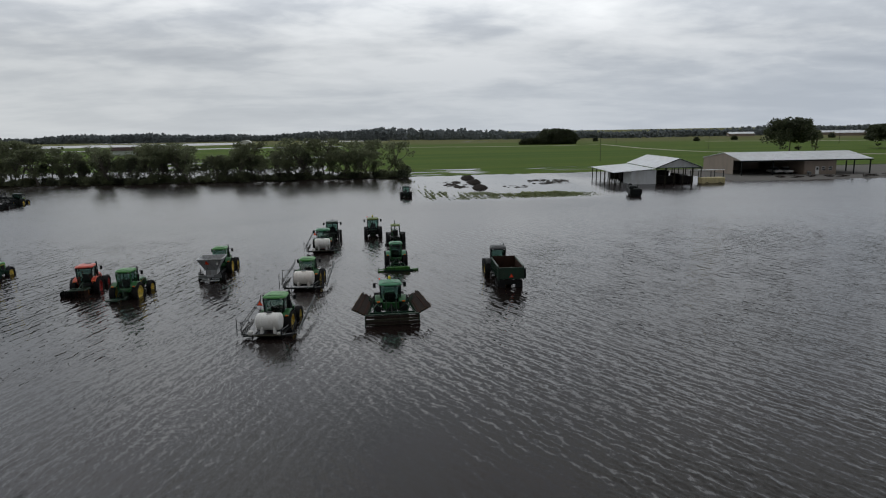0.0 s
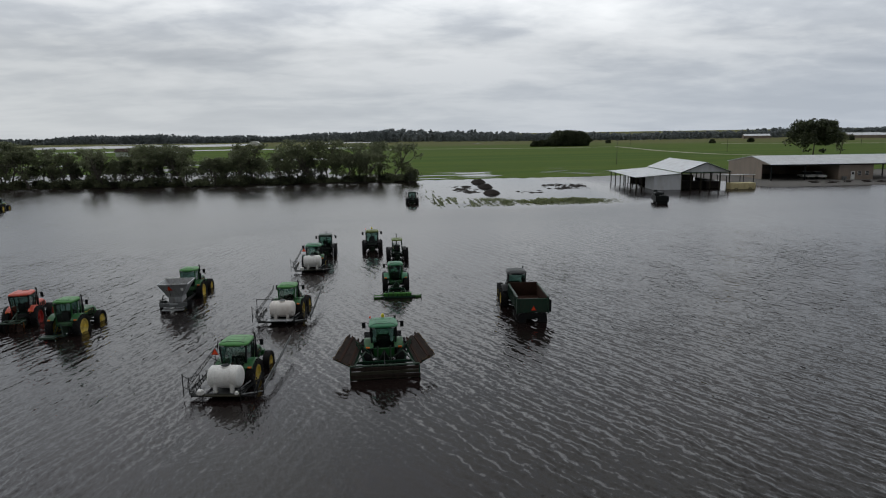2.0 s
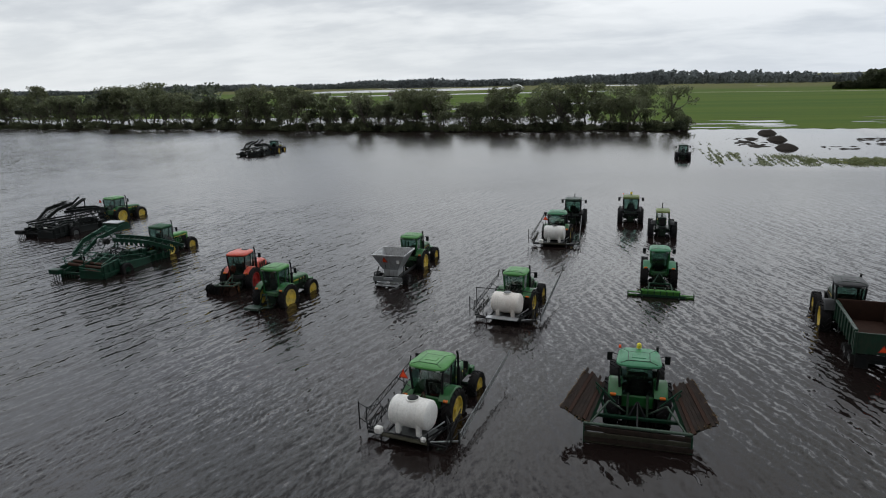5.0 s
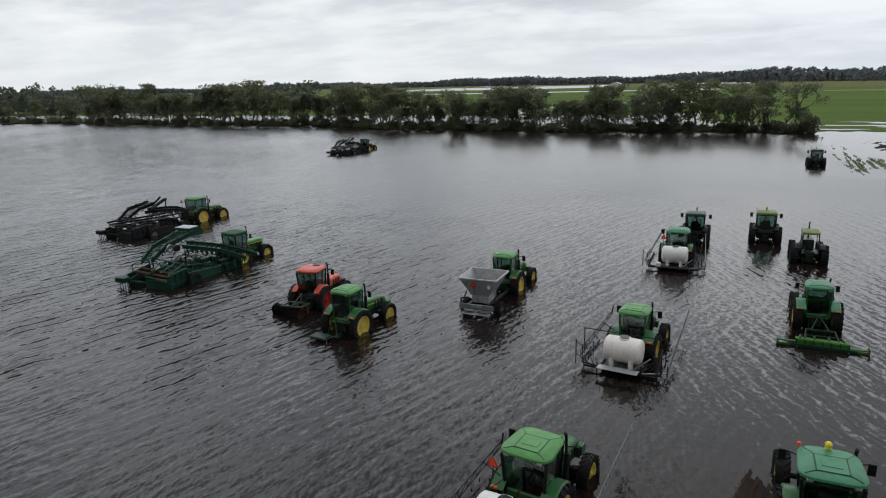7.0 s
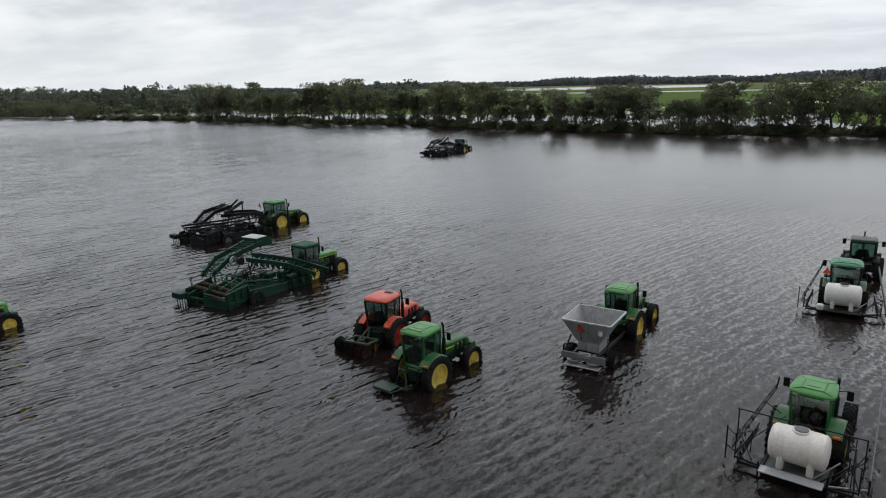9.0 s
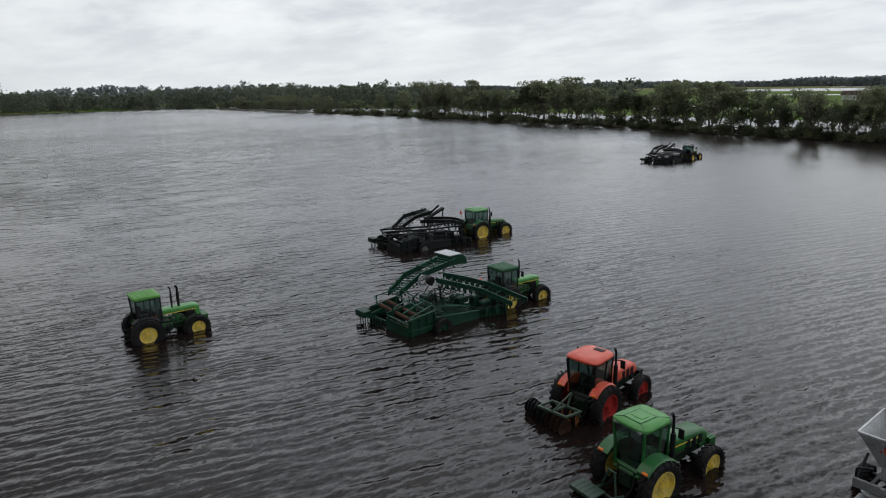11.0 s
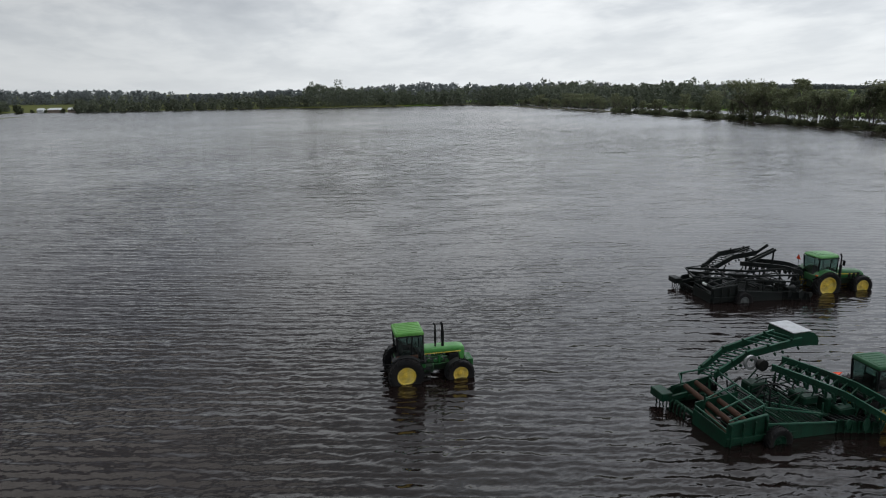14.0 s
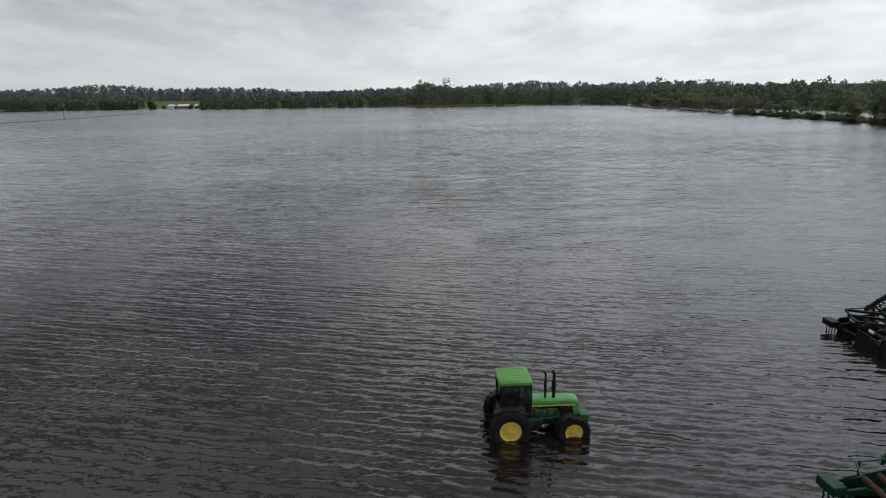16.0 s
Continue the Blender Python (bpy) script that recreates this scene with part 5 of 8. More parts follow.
    def fender(s):
        def fill(g):
            r, x0, x1 = rr + 0.08, s * 0.56, s * (0.62 + rw * (0.62 if sq or style == "red" else 0.86))
            rings = []
            for k in range(9):
                a = radians(138 - k * 92 / 8) if not sq else radians(132 - k * 88 / 8)
                lift = 0.0
                y, z = r * math.cos(a), rr + r * math.sin(a) * 0.97 + lift
                y2, z2 = (r - 0.05) * math.cos(a), rr + (r - 0.05) * math.sin(a) * 0.97
                xm = x1 - s * 0.05
                rings.append([(x0, y, z), (xm, y, z), (x1, y * 0.97, z - 0.05), (x1 - s * 0.02, y2 * 0.97, z2 - 0.04), (xm, y2, z2), (x0, y2, z2)])
            g.loft(rings)
            g.loft([[(x0 - s * 0.01, -0.42, 1.15), (x0 + s * 0.03, -0.42, 1.15), (x0 + s * 0.03, 0.45, 1.15), (x0 - s * 0.01, 0.45, 1.15)], [(x0 - s * 0.01, -0.40, rr + r * 0.9), (x0 + s * 0.03, -0.40, rr + r * 0.9), (x0 + s * 0.03, 0.40, rr + r * 0.9), (x0 - s * 0.01, 0.40, rr + r * 0.9)]])
        return fill
    for s, side in ((-1, "l"), (1, "r")):
        part("rear_fender", shape(f"rear_fender:{side}:{rr}:{sq}:{style == 'red'}", fender_mat or ("black" if sq else paint), fender(s)), t)
        if not sq and paint != "black":
            part("tail_light", shape(f"tail_light:{side}:{rr}:{style == 'red'}", "orange_lens", lambda g: g.box((s * (0.76 if style == "red" else 0.86), -rr * 0.76, rr * 1.72), (0.22, 0.09, 0.10), None, 0.025)), t, "orange lamp")
        wheel("rear_wheel", t, s * (0.62 + rw / 2 + 0.06), 0, rr, rr, rw, rr * (0.49 if sq else 0.60), rim, 0.07 if sq else 0.03, wild.uniform(0, 3))
        wheel("front_wheel", t, s * 0.86, base, fr, fr, fw, fr * (0.50 if sq else 0.57), rim, 0.05, wild.uniform(0, 3))
        if front_fender:
            def mud(g):
                rings = []
                for k in range(7):
                    a = radians(188 - k * 92 / 6)
                    rings.append([(s * x, base + q * math.cos(a), fr + q * math.sin(a)) for x, q in ((0.66, fr + 0.06), (1.06, fr + 0.06), (1.06, fr + 0.03), (0.66, fr + 0.03))])
                g.loft(rings)
            part("front_fender", shape(f"front_fender:{side}", "black", mud), t, "black front mudguard")
        if mirrors:
            def mirror(g):
                g.tube([(s * (wt - 0.02), y1 - 0.10, zt - 0.12), (s * (wt + 0.30), y1 - 0.02, zt - 0.06)], 0.018)
                g.box((s * (wt + 0.36), y1 - 0.02, zt - 0.22), (0.20, 0.06, 0.34), None, 0.03)
            part("mirror", shape(f"mirror:{side}:{style}", "black", mirror), t)
        def steps(g):
            for k in range(3):
                g.box((s * (0.66 + 0.03 * k), 0.95, 0.95 - 0.25 * k), (0.22, 0.36, 0.04), None, 0.01)
            for yy in (0.78, 1.12):
                g.beam((s * 0.66, yy, 1.0), (s * 0.76, yy, 0.42), 0.03, 0.05, 0.01, (0, 1, 0))
        part("cab_step", shape(f"cab_step:{side}", "black", steps), t)

    def exhaust(g):
        if sq:
            spots = ((0.13, 1.50, 0.055), (0.13, 1.84, 0.080)) if stacks == 2 else ((0.0, 1.5, 0.06),)
            for x, y, q in spots:
                g.rod((x, y, 1.7), (x, y, 2.05), q * 0.8, 10)
                g.rod((x, y, 2.0), (x, y, 2.5), q, 10)
                g.rod((x, y, 2.5), (x, y, 2.82), q * 0.7, 10)
                g.rod((x, y, 2.80), (x, y - 0.08, 2.90), q * 0.8, 10)
        else:
            x = wt - 0.02
            g.rod((x, y1 + 0.12, 1.25), (x, y1 + 0.12, 2.15), 0.085, 12)
            g.rod((x, y1 + 0.12, 2.1), (x, y1 + 0.10, 2.72), 0.045, 10)
            g.rod((x, y1 + 0.10, 2.70), (x, y1 + 0.01, 2.86), 0.05, 10)
            g.tube([(0.30, y1 + 0.25, 1.2), (x, y1 + 0.14, 1.3)], 0.05)
    part("exhaust_pipe", shape(f"exhaust_pipe:{style}:{stacks}", "black", exhaust), t)

    for s in (-1, 1):
        part("lower_link", shape(f"lower_link:{s}", "black", lambda g: g.beam((s * 0.26, -0.15, 0.62), (s * 0.42, -1.02, 0.55), 0.06, 0.09, 0.015)), t)
        part("lift_rod", shape(f"lift_rod:{s}", "black", lambda g: g.beam((s * 0.30, -0.30, 1.12), (s * 0.40, -0.72, 0.60), 0.04, 0.04, 0.01)), t)
        part("lift_arm", shape(f"lift_arm:{s}", "black", lambda g: g.beam((s * 0.22, -0.18, 1.18), (s * 0.32, -0.50, 1.12), 0.06, 0.08, 0.015)), t)
    part("top_link", shape("top_link", "black", lambda g: g.beam((0, -0.28, 1.0), (0, -0.95, 1.02), 0.05, 0.05, 0.012)), t)
    part("drawbar", shape("drawbar", "black", lambda g: g.beam((0, -0.2, 0.42), (0, -0.95, 0.40), 0.10, 0.05, 0.01)), t)
    part("hydraulic_block", shape("hydraulic_block", "black", lambda g: g.box((0, -0.34, 0.88), (0.46, 0.22, 0.55), None, 0.04)), t)
    if weights:
        def slabs(g):
            for k in range(8):
                g.box((-0.35 + 0.10 * k, nose + 0.22, 0.92), (0.085, 0.34, 0.36), None, 0.02)
            g.box((0, nose - 0.05, 0.88), (0.5, 0.5, 0.16), None, 0.02)
        part("front_weight", shape(f"front_weight:{key}", paint if style != "red" else "black", slabs), t)
    if beacon:
        part("beacon", shape("beacon", "beacon", lambda g: g.lathe([(2.80, 0.001), (2.80, 0.09), (2.93, 0.095), (2.98, 0.06), (3.0, 0.001)], 12, "z", pose(0.0, 0.86, 0.02), False)), t, "amber beacon lamp")
        part("marker_lamp", shape("marker_lamp", "red_sign", lambda g: g.lathe([(2.86, 0.001), (2.86, 0.05), (2.95, 0.05), (2.97, 0.001)], 10, "z", pose(-0.70, 0.80, -0.06), False)), t, "small red lamp")
    if sign:
        smv(t, pose(-0.76, -0.62, 2.18, 0, 0, 0) if sign is True else sign)
    return t


def smv(parent, m):
    """A slow-vehicle triangle with its dark red border, facing backwards."""
    def tri(q, y):
        return [(0, y, q), (-q * 0.87, y, -q * 0.5), (q * 0.87, y, -q * 0.5)]
    plate = part("warning_triangle", shape("warning_triangle", "red_dark", lambda g: g.loft([tri(0.23, 0), tri(0.23, 0.012)])), parent, "slow-vehicle triangle with a dark red border", m)
    part("triangle_face", shape("triangle_face", "red_sign", lambda g: g.loft([tri(0.17, -0.006), tri(0.17, 0.004)])), plate)
    part("sign_post", shape("sign_post", "black", lambda g: g.beam((0, 0.03, 0), (0, 0.03, -0.55), 0.03, 0.02, 0.005, (0, 1, 0))), plate)
    return plate


def on_bed(x, y, turn=0.0, z=BED):
    return pose(x, y, z, 0, 0, turn)


SPRAYER_1, SPRAYER_2, SPRAYER_3 = on_bed(-7.33, 41.42, -8), on_bed(-6.2, 54.3, -6), on_bed(-5.75, 71.6, 0)
BOX_TRACTOR, MOWER_TRACTOR = on_bed(0.45, 43.1, 0), on_bed(1.85, 61.3, 0)
TRUCK_TRACTOR, SPREADER_TRACTOR = on_bed(10.75, 54.8, -6), on_bed(-15.0, 61.75, -2)
RED_TRACTOR, PLATFORM_TRACTOR = on_bed(-24.75, 55.2, 5), on_bed(-20.6, 52.45, -5)
BLACK_HARVESTER_TRACTOR, GREEN_HARVESTER_TRACTOR = on_bed(-50.42, 72.5, -4), on_bed(-36.2, 61.65, -4)
LONE_TRACTOR = on_bed(-44.68, 44.35, -1.8)

tractor(SPRAYER_1, "green cab tractor with yellow rims carrying a white tank sprayer")
tractor(SPRAYER_2, "green cab tractor with yellow rims and a pale tank sprayer", style="compact")
tractor(SPRAYER_3, "green cab tractor with a faded cab roof and tank sprayer", roof="teal_green")
tractor(BOX_TRACTOR, "large green cab tractor with beacon pulling a box scraper", roof="teal_green", beacon=True, weights=False, scale=1.04, wheels=(0.92, 0.50, 0.70, 0.42), base=2.75)
tractor(MOWER_TRACTOR, "green cab tractor with a long green implement behind", style="compact", roof="teal_green", fender_mat="teal_green", wheels=(0.92, 0.46, 0.70, 0.42), base=2.75, scale=0.97)
tractor(SPREADER_TRACTOR, "green cab tractor with yellow rims drawing a steel hopper spreader", style="compact")
tractor(PLATFORM_TRACTOR, "green cab tractor with bright yellow rims and a rear platform", style="compact")
tractor(RED_TRACTOR, "orange-red cab tractor with red rims and a disc harrow", style="red", paint="red", roof="red", rim="red_rim", hood="red")
tractor(BLACK_HARVESTER_TRACTOR, "green cab tractor with yellow rims hitched to a black harvester", wheels=(0.92, 0.50, 0.70, 0.42))
tractor(GREEN_HARVESTER_TRACTOR, "older dark green tractor with square cab hitched to a harvester", style="square", paint="dark_green", roof="roof_olive", hood="roof_green", base=2.55, stacks=1, scale=0.98)
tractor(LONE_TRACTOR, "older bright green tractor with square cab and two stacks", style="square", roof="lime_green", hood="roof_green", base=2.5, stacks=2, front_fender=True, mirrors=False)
tractor(TRUCK_TRACTOR, "dark old tractor with grey cab roof drawing a tipping trailer", style="compact", paint="black", hood="dark_green", roof="roof_dark", rim="yellow", base=2.7, mirrors=False, scale=1.1)
tractor(on_bed(0.0, 79.8), "dark old tractor with a yellowed green cab roof", style="square", paint="dark_green", roof="olive_green", rim="rubber", base=2.7, beacon=True)
tractor(on_bed(2.55, 74.5), "old open-station tractor with a faded olive canopy", style="square", paint="dark_green", roof="olive_green", hood="dark_green", rim="rubber", base=2.6, cab=False, mirrors=False)
tractor(on_bed(-5.0, 78.0), "dark green old square-cab tractor ahead of a sprayer", style="square", paint="dark_green", roof="dark_green", base=2.7)
tractor(on_bed(7.6, 127.5), "dark old cab tractor standing alone near the grass spit", style="square", paint="dark_green", roof="dark_green", rim="rubber", base=2.7)
tractor(on_bed(-68.3, 135.3, 5), "dark green square-cab tractor hitched to a distant harvester", style="square", paint="dark_green", roof="dark_green", base=2.7)

# ---- farm buildings ----


def sheet(name, color, dirt, pitch=4.0, metal=0.0, rough=0.45):
    """Ribbed metal sheet: the ribs are fine relief."""
    m, tree, shader = material(name)
    at = place_of(tree)
    rib = node(tree, "ShaderNodeTexWave", Scale=pitch, Distortion=0.0)
    rib.wave_type, rib.bands_direction = "BANDS", "X"
    tree.links.new(at, rib.inputs["Vector"])
    stain = noise_of(tree, scaled(tree, at, (1, 1, 0.4)), 0.6, 5, 0.6)
    fine = noise_of(tree, at, 6, 4, 0.6)
    tone = mixed(tree, ramp(tree, stain, [(0.42, (0, 0, 0)), (0.75, (0.8, 0.8, 0.8))]), color, dirt)
    tree.links.new(mixed(tree, maths(tree, "MULTIPLY", fine, 0.25), tone, tuple(c * 0.7 for c in color)), shader.inputs["Base Color"])
    shader.inputs["Roughness"].default_value, shader.inputs["Metallic"].default_value = rough, metal
    bump(tree, shader, rib.outputs["Fac"], 0.5, 0.03)
    return m


MAT["roof_white"] = sheet("white_metal_roof", (0.74, 0.76, 0.78), (0.50, 0.50, 0.50))
MAT["roof_grey"] = sheet("pale_grey_metal_roof", (0.62, 0.64, 0.65), (0.44, 0.44, 0.44))
MAT["wall_white"] = sheet("white_metal_wall", (0.70, 0.72, 0.74), (0.50, 0.50, 0.48))
MAT["wall_tan"] = sheet("tan_metal_wall", (0.285, 0.225, 0.180), (0.20, 0.165, 0.135))
MAT["window_glass"] = worn("dark_window_glass", (0.02, 0.024, 0.028), amount=0.1, rough=0.15, relief=0)
MAT["hay"] = worn("dark_stacked_boxes", (0.030, 0.026, 0.024), (0.012, 0.011, 0.010), 0.5, 0.9)


def post_row(g_parent, spots, mat, size=0.18, z0=-0.5, z1=3.5):
    for x, y, *h in spots:
        top = h[0] if h else z1
        part("post", shape(f"post:{size}:{z0}:{top}", mat, lambda g: g.box((0, 0, (z0 + top) / 2), (size, size, top - z0), None, 0.015)), g_parent, "", pose(x, y, 0))


def plate(parent, name, mat, a, b, c, d, thick=0.12, label=""):
    """A four-cornered sheet with a thickness."""
    def fill(g):
        p = [Vector(v) for v in (a, b, c, d)]
        n = (p[1] - p[0]).cross(p[3] - p[0]).normalized() * thick
        g.loft([p, [v - n for v in p]])
    return part(name, shape(f"{name}:{a}{b}{c}{d}", mat, fill), parent, label)


def pole_barn():
    # x across the gable, y along the ridge; the near gable's left corner is the origin
    t = thing("pole_barn", pose(66.6, 142.0, WATER, 0, 0, -8), "open pole barn with white metal roof standing in water", "barn")
    w, d, eave, ridge = 10.2, 25.0, 3.72, 5.75
    plate(t, "roof_slope", "roof_white", (-0.3, -0.4, eave - 0.05), (w / 2, -0.4, ridge), (w / 2, d, ridge), (-0.3, d, eave - 0.05), -0.1)
    plate(t, "roof_slope", "roof_white", (w / 2, -0.4, ridge), (w + 0.3, -0.4, eave - 0.05), (w + 0.3, d, eave - 0.05), (w / 2, d, ridge), -0.1)
    plate(t, "gable_sheet", "wall_white", (0.1, -0.1, eave), (w - 0.1, -0.1, eave), (w / 2 + 0.05, -0.1, ridge - 0.12), (w / 2 - 0.05, -0.1, ridge - 0.12), 0.06)
    plate(t, "gable_sheet", "wall_white", (0.1, d - 0.3, eave), (w - 0.1, d - 0.3, eave), (w / 2 + 0.05, d - 0.3, ridge - 0.12), (w / 2 - 0.05, d - 0.3, ridge - 0.12), 0.06)
    plate(t, "lean_to_roof", "roof_white", (-9.9, -0.3, 2.72), (-0.25, -0.3, eave - 0.28), (-0.25, d, eave - 0.28), (-9.9, d, 2.72), -0.1)
    # the closed store room in the near corner
    for name, p in (("store_wall", ((-5.9, 0, -0.4), (-0.05, 0, -0.4), (-0.05, 0, 3.28), (-5.9, 0, 2.90))), ("store_wall", ((-5.9, 6.5, -0.4), (-5.9, 0.0, -0.4), (-5.9, 0.0, 2.90), (-5.9, 6.5, 2.90)))):
        plate(t, name, "wall_white", *p, 0.08)
    part("trim_board", shape("trim_board", "dark_green", lambda g: g.beam((-0.3, -0.42, eave - 0.08), (w / 2, -0.42, ridge - 0.03), 0.06, 0.16, 0.01).beam((w / 2, -0.42, ridge - 0.03), (w + 0.3, -0.42, eave - 0.08), 0.06, 0.16, 0.01).beam((0, -0.2, eave - 0.05), (w, -0.2, eave - 0.05), 0.08, 0.2, 0.01)), t, "dark green edge trim")
    spots = [(0.05 + k * w / 5, 0.05, eave) for k in range(6)] + [(0.05 + k * w / 5, d - 0.5, eave) for k in range(6)] + [(w, 5 * k, eave) for k in range(1, 5)] + [(-0.1, 5 * k, eave) for k in range(2, 5)] + [(-9.6, 4.8 * k + 0.1, 2.66) for k in range(6)] + [(-6.2, 4.2 * k + 8, 2.86) for k in range(5)] + [(-2.9, 4 * k + 9, 3.05) for k in range(4)]
    post_row(t, spots, "grey_plank", 0.2)
    # machines and crates stored inside
    for x, y, sx, sy, sz in ((1.6, 4, 2.4, 3, 2.1), (4.4, 5, 2.8, 2.6, 1.9), (7.6, 4, 2.6, 3.2, 2.0), (9.2, 12, 1.2, 9, 1.9), (4, 16, 7, 3, 2.6), (-3, 11, 2.2, 4, 2.1), (-2.6, 18, 2.4, 4, 2.2), (-3.6, 22.5, 3, 1.5, 1.9)):
        c = thing("crate", t.matrix_basis @ pose(x, y, BED), "dark stacked slatted crate inside the pole barn", "crate", "crates in the barn")
        part("box", shape(f"crate:{sx}:{sy}:{sz}", "hay", lambda g: g.box((0, 0, sz / 2), (sx, sy, sz), None, 0.1)), c)
        for k in range(5):
            part("slat", shape(f"crate_slat:{sz}", "hay", lambda g: g.box((0, 0, sz / 2), (0.14, 0.08, sz + 0.1), None, 0.01)), c, "", pose(-sx / 2 + sx * k / 4, -sy / 2 - 0.045, 0))


def long_shed():
    t = thing("machine_shed", pose(96.0, 155.8, 0.28, 0, 0, -6.3), "long tan metal shed with open bays and grey roof", "shed")
    L, D, e, r = 33.5, 24.0, 3.75, 5.5
    plate(t, "roof_slope", "roof_grey", (-0.3, -0.5, e), (L + 0.4, -0.5, e), (L + 0.4, D * 0.42, r), (-0.3, D * 0.42, r), -0.12)
    plate(t, "roof_slope", "roof_grey", (-0.3, D * 0.42, r), (L + 0.4, D * 0.42, r), (L + 0.4, D, e), (-0.3, D, e), -0.12)
    plate(t, "gable_wall", "wall_tan", (0, 4.5, -0.4), (0, D - 0.4, -0.4), (0, D - 0.4, e), (0, 4.5, e + 0.65), 0.12)
    plate(t, "gable_peak", "wall_tan", (0, 0.2, e), (0, D - 0.4, e + 0.02), (0, D * 0.42 + 0.1, r - 0.08), (0, D * 0.42 - 0.1, r - 0.08), 0.1)
    plate(t, "back_wall", "wall_tan", (0, D - 0.4, -0.4), (27, D - 0.4, -0.4), (27, D - 0.4, e), (0, D - 0.4, e), 0.12)
    plate(t, "office_wall", "wall_tan", (16.4, 0, -0.4), (24.6, 0, -0.4), (24.6, 0, e - 0.1), (16.4, 0, e - 0.1), 0.12)
    plate(t, "office_side", "wall_tan", (16.4, 0.12, -0.4), (16.4, D - 0.5, -0.4), (16.4, D - 0.5, e), (16.4, 0.12, e - 0.1), 0.12)
    plate(t, "office_side", "wall_tan", (24.6, 0.12, -0.4), (24.6, D - 0.5, -0.4), (24.6, D - 0.5, e), (24.6, 0.12, e - 0.1), 0.12)
    part("fascia", shape("fascia", "charcoal", lambda g: g.box((L / 2, -0.53, e - 0.09), (L + 0.8, 0.06, 0.26), None, 0.01)), t, "dark fascia board")
    for x in (0.1, 8.2):
        part("post", shape("shed_post", "charcoal", lambda g: g.box((0, 0, e / 2 - 0.2), (0.26, 0.26, e + 0.3), None, 0.02)), t, "", pose(x, 0.1, 0))
    for x, y in ((29.3, 0.1), (L, 0.1), (L, 10), (L, 20), (29.3, 20)):
        part("post", shape("shed_post", "charcoal", lambda g: g.box((0, 0, e / 2 - 0.2), (0.26, 0.26, e + 0.3), None, 0.02)), t, "", pose(x, y, 0))
    door = part("door", shape("shed_door", "white", lambda g: g.box((19.7, -0.04, 1.0), (0.95, 0.06, 2.05), None, 0.02)), t, "white door with a window")
    part("pane", shape("shed_door_pane", "window_glass", lambda g: g.box((19.7, -0.08, 1.5), (0.5, 0.03, 0.6), None, 0.01)), door)
    for x, z in ((21.3, 1.75), (21.3, 1.25), (23.1, 1.75), (23.1, 1.25)):
        win = part("window", shape(f"shed_window:{x}:{z}", "white", lambda g: g.box((x, -0.03, z), (0.9, 0.05, 0.46), None, 0.01)), t)
        part("pane", shape(f"shed_pane:{x}:{z}", "window_glass", lambda g: g.box((x, -0.065, z), (0.78, 0.03, 0.36), None, 0.005)), win)
    part("door", shape("shed_side_door", "white", lambda g: g.box((-0.07, 5.6, 0.95), (0.06, 0.95, 2.0), None, 0.02)), t, "white side door")
    part("air_unit", shape("air_unit", "grey", lambda g: g.box((17.4, -0.5, 0.4), (0.9, 0.7, 0.8), None, 0.05)), t)
    # vehicles under the roof
    for x, y, mat, lab in ((11.2, 5.0, "white", "white pickup parked inside the open shed"), (13.6, 4.3, "white", "pale pickup parked inside the open shed"), (28.5, 16.0, "white", "white pickup under the open end of the shed")):
        car = thing("pickup", t.matrix_basis @ pose(x, y, -0.02), lab, "pickup", "pickups in the shed")
        part("body", shape("pickup_body", mat, lambda g: g.loft([ring_rect(yy, w, z0, z1, 0.12, 3) for yy, w, z0, z1 in ((-2.6, 1.8, 0.55, 1.05), (-0.6, 1.9, 0.45, 1.10), (1.2, 1.9, 0.45, 1.10), (2.5, 1.75, 0.5, 0.95))])), car)
        part("cabin", shape("pickup_cabin", "window_glass", lambda g: g.loft([ring_rect(yy, w, 1.0, z1, 0.1, 3) for yy, w, z1 in ((-0.9, 1.6, 1.1), (-0.6, 1.55, 1.72), (0.7, 1.5, 1.75), (1.4, 1.6, 1.12))])), car, "dark glazed cabin")
        part("cab_top", shape("pickup_top", mat, lambda g: g.box((0, 0.05, 1.77), (1.45, 1.3, 0.05), None, 0.02)), car)
        for sx in (-1, 1):
            for yy in (-1.6, 1.6):
                wheel("wheel", car, sx * 0.82, yy, 0.36, 0.36, 0.22, 0.21, "grey")


def shed_clutter():
    """Low dark implements and pallets left on the yard's edge."""
    rng = random.Random(12)
    for k in range(9):
        m = pose(101 + 3.9 * k + rng.uniform(-0.8, 0.8), 146.5 - 0.42 * k + rng.uniform(-0.8, 0.8), 0.2, 0, 0, rng.uniform(-30, 30))

        def fill(g, r=random.Random(k % 3)):
            for j in range(5):
                g.box((r.uniform(-0.9, 0.9), r.uniform(-0.4, 0.4), 0.12 + 0.10 * j), (r.uniform(0.8, 2.0), r.uniform(0.2, 0.7), 0.10), pose(0, 0, 0, 0, 0, r.uniform(-15, 15)), 0.015)
            g.rod((-0.8, 0, 0), (-0.7, 0.1, r.uniform(0.6, 1.1)), 0.05).rod((0.8, 0.1, 0), (0.75, 0.2, r.uniform(0.5, 0.9)), 0.05)
        ob = new("timber_stack", shape(f"timber_stack:{k % 3}", "plank", fill))
        ob.matrix_basis = m
        tagged(ob, "dark stack of wet timbers on the yard edge", "timber stack", "stacks at the yard edge")


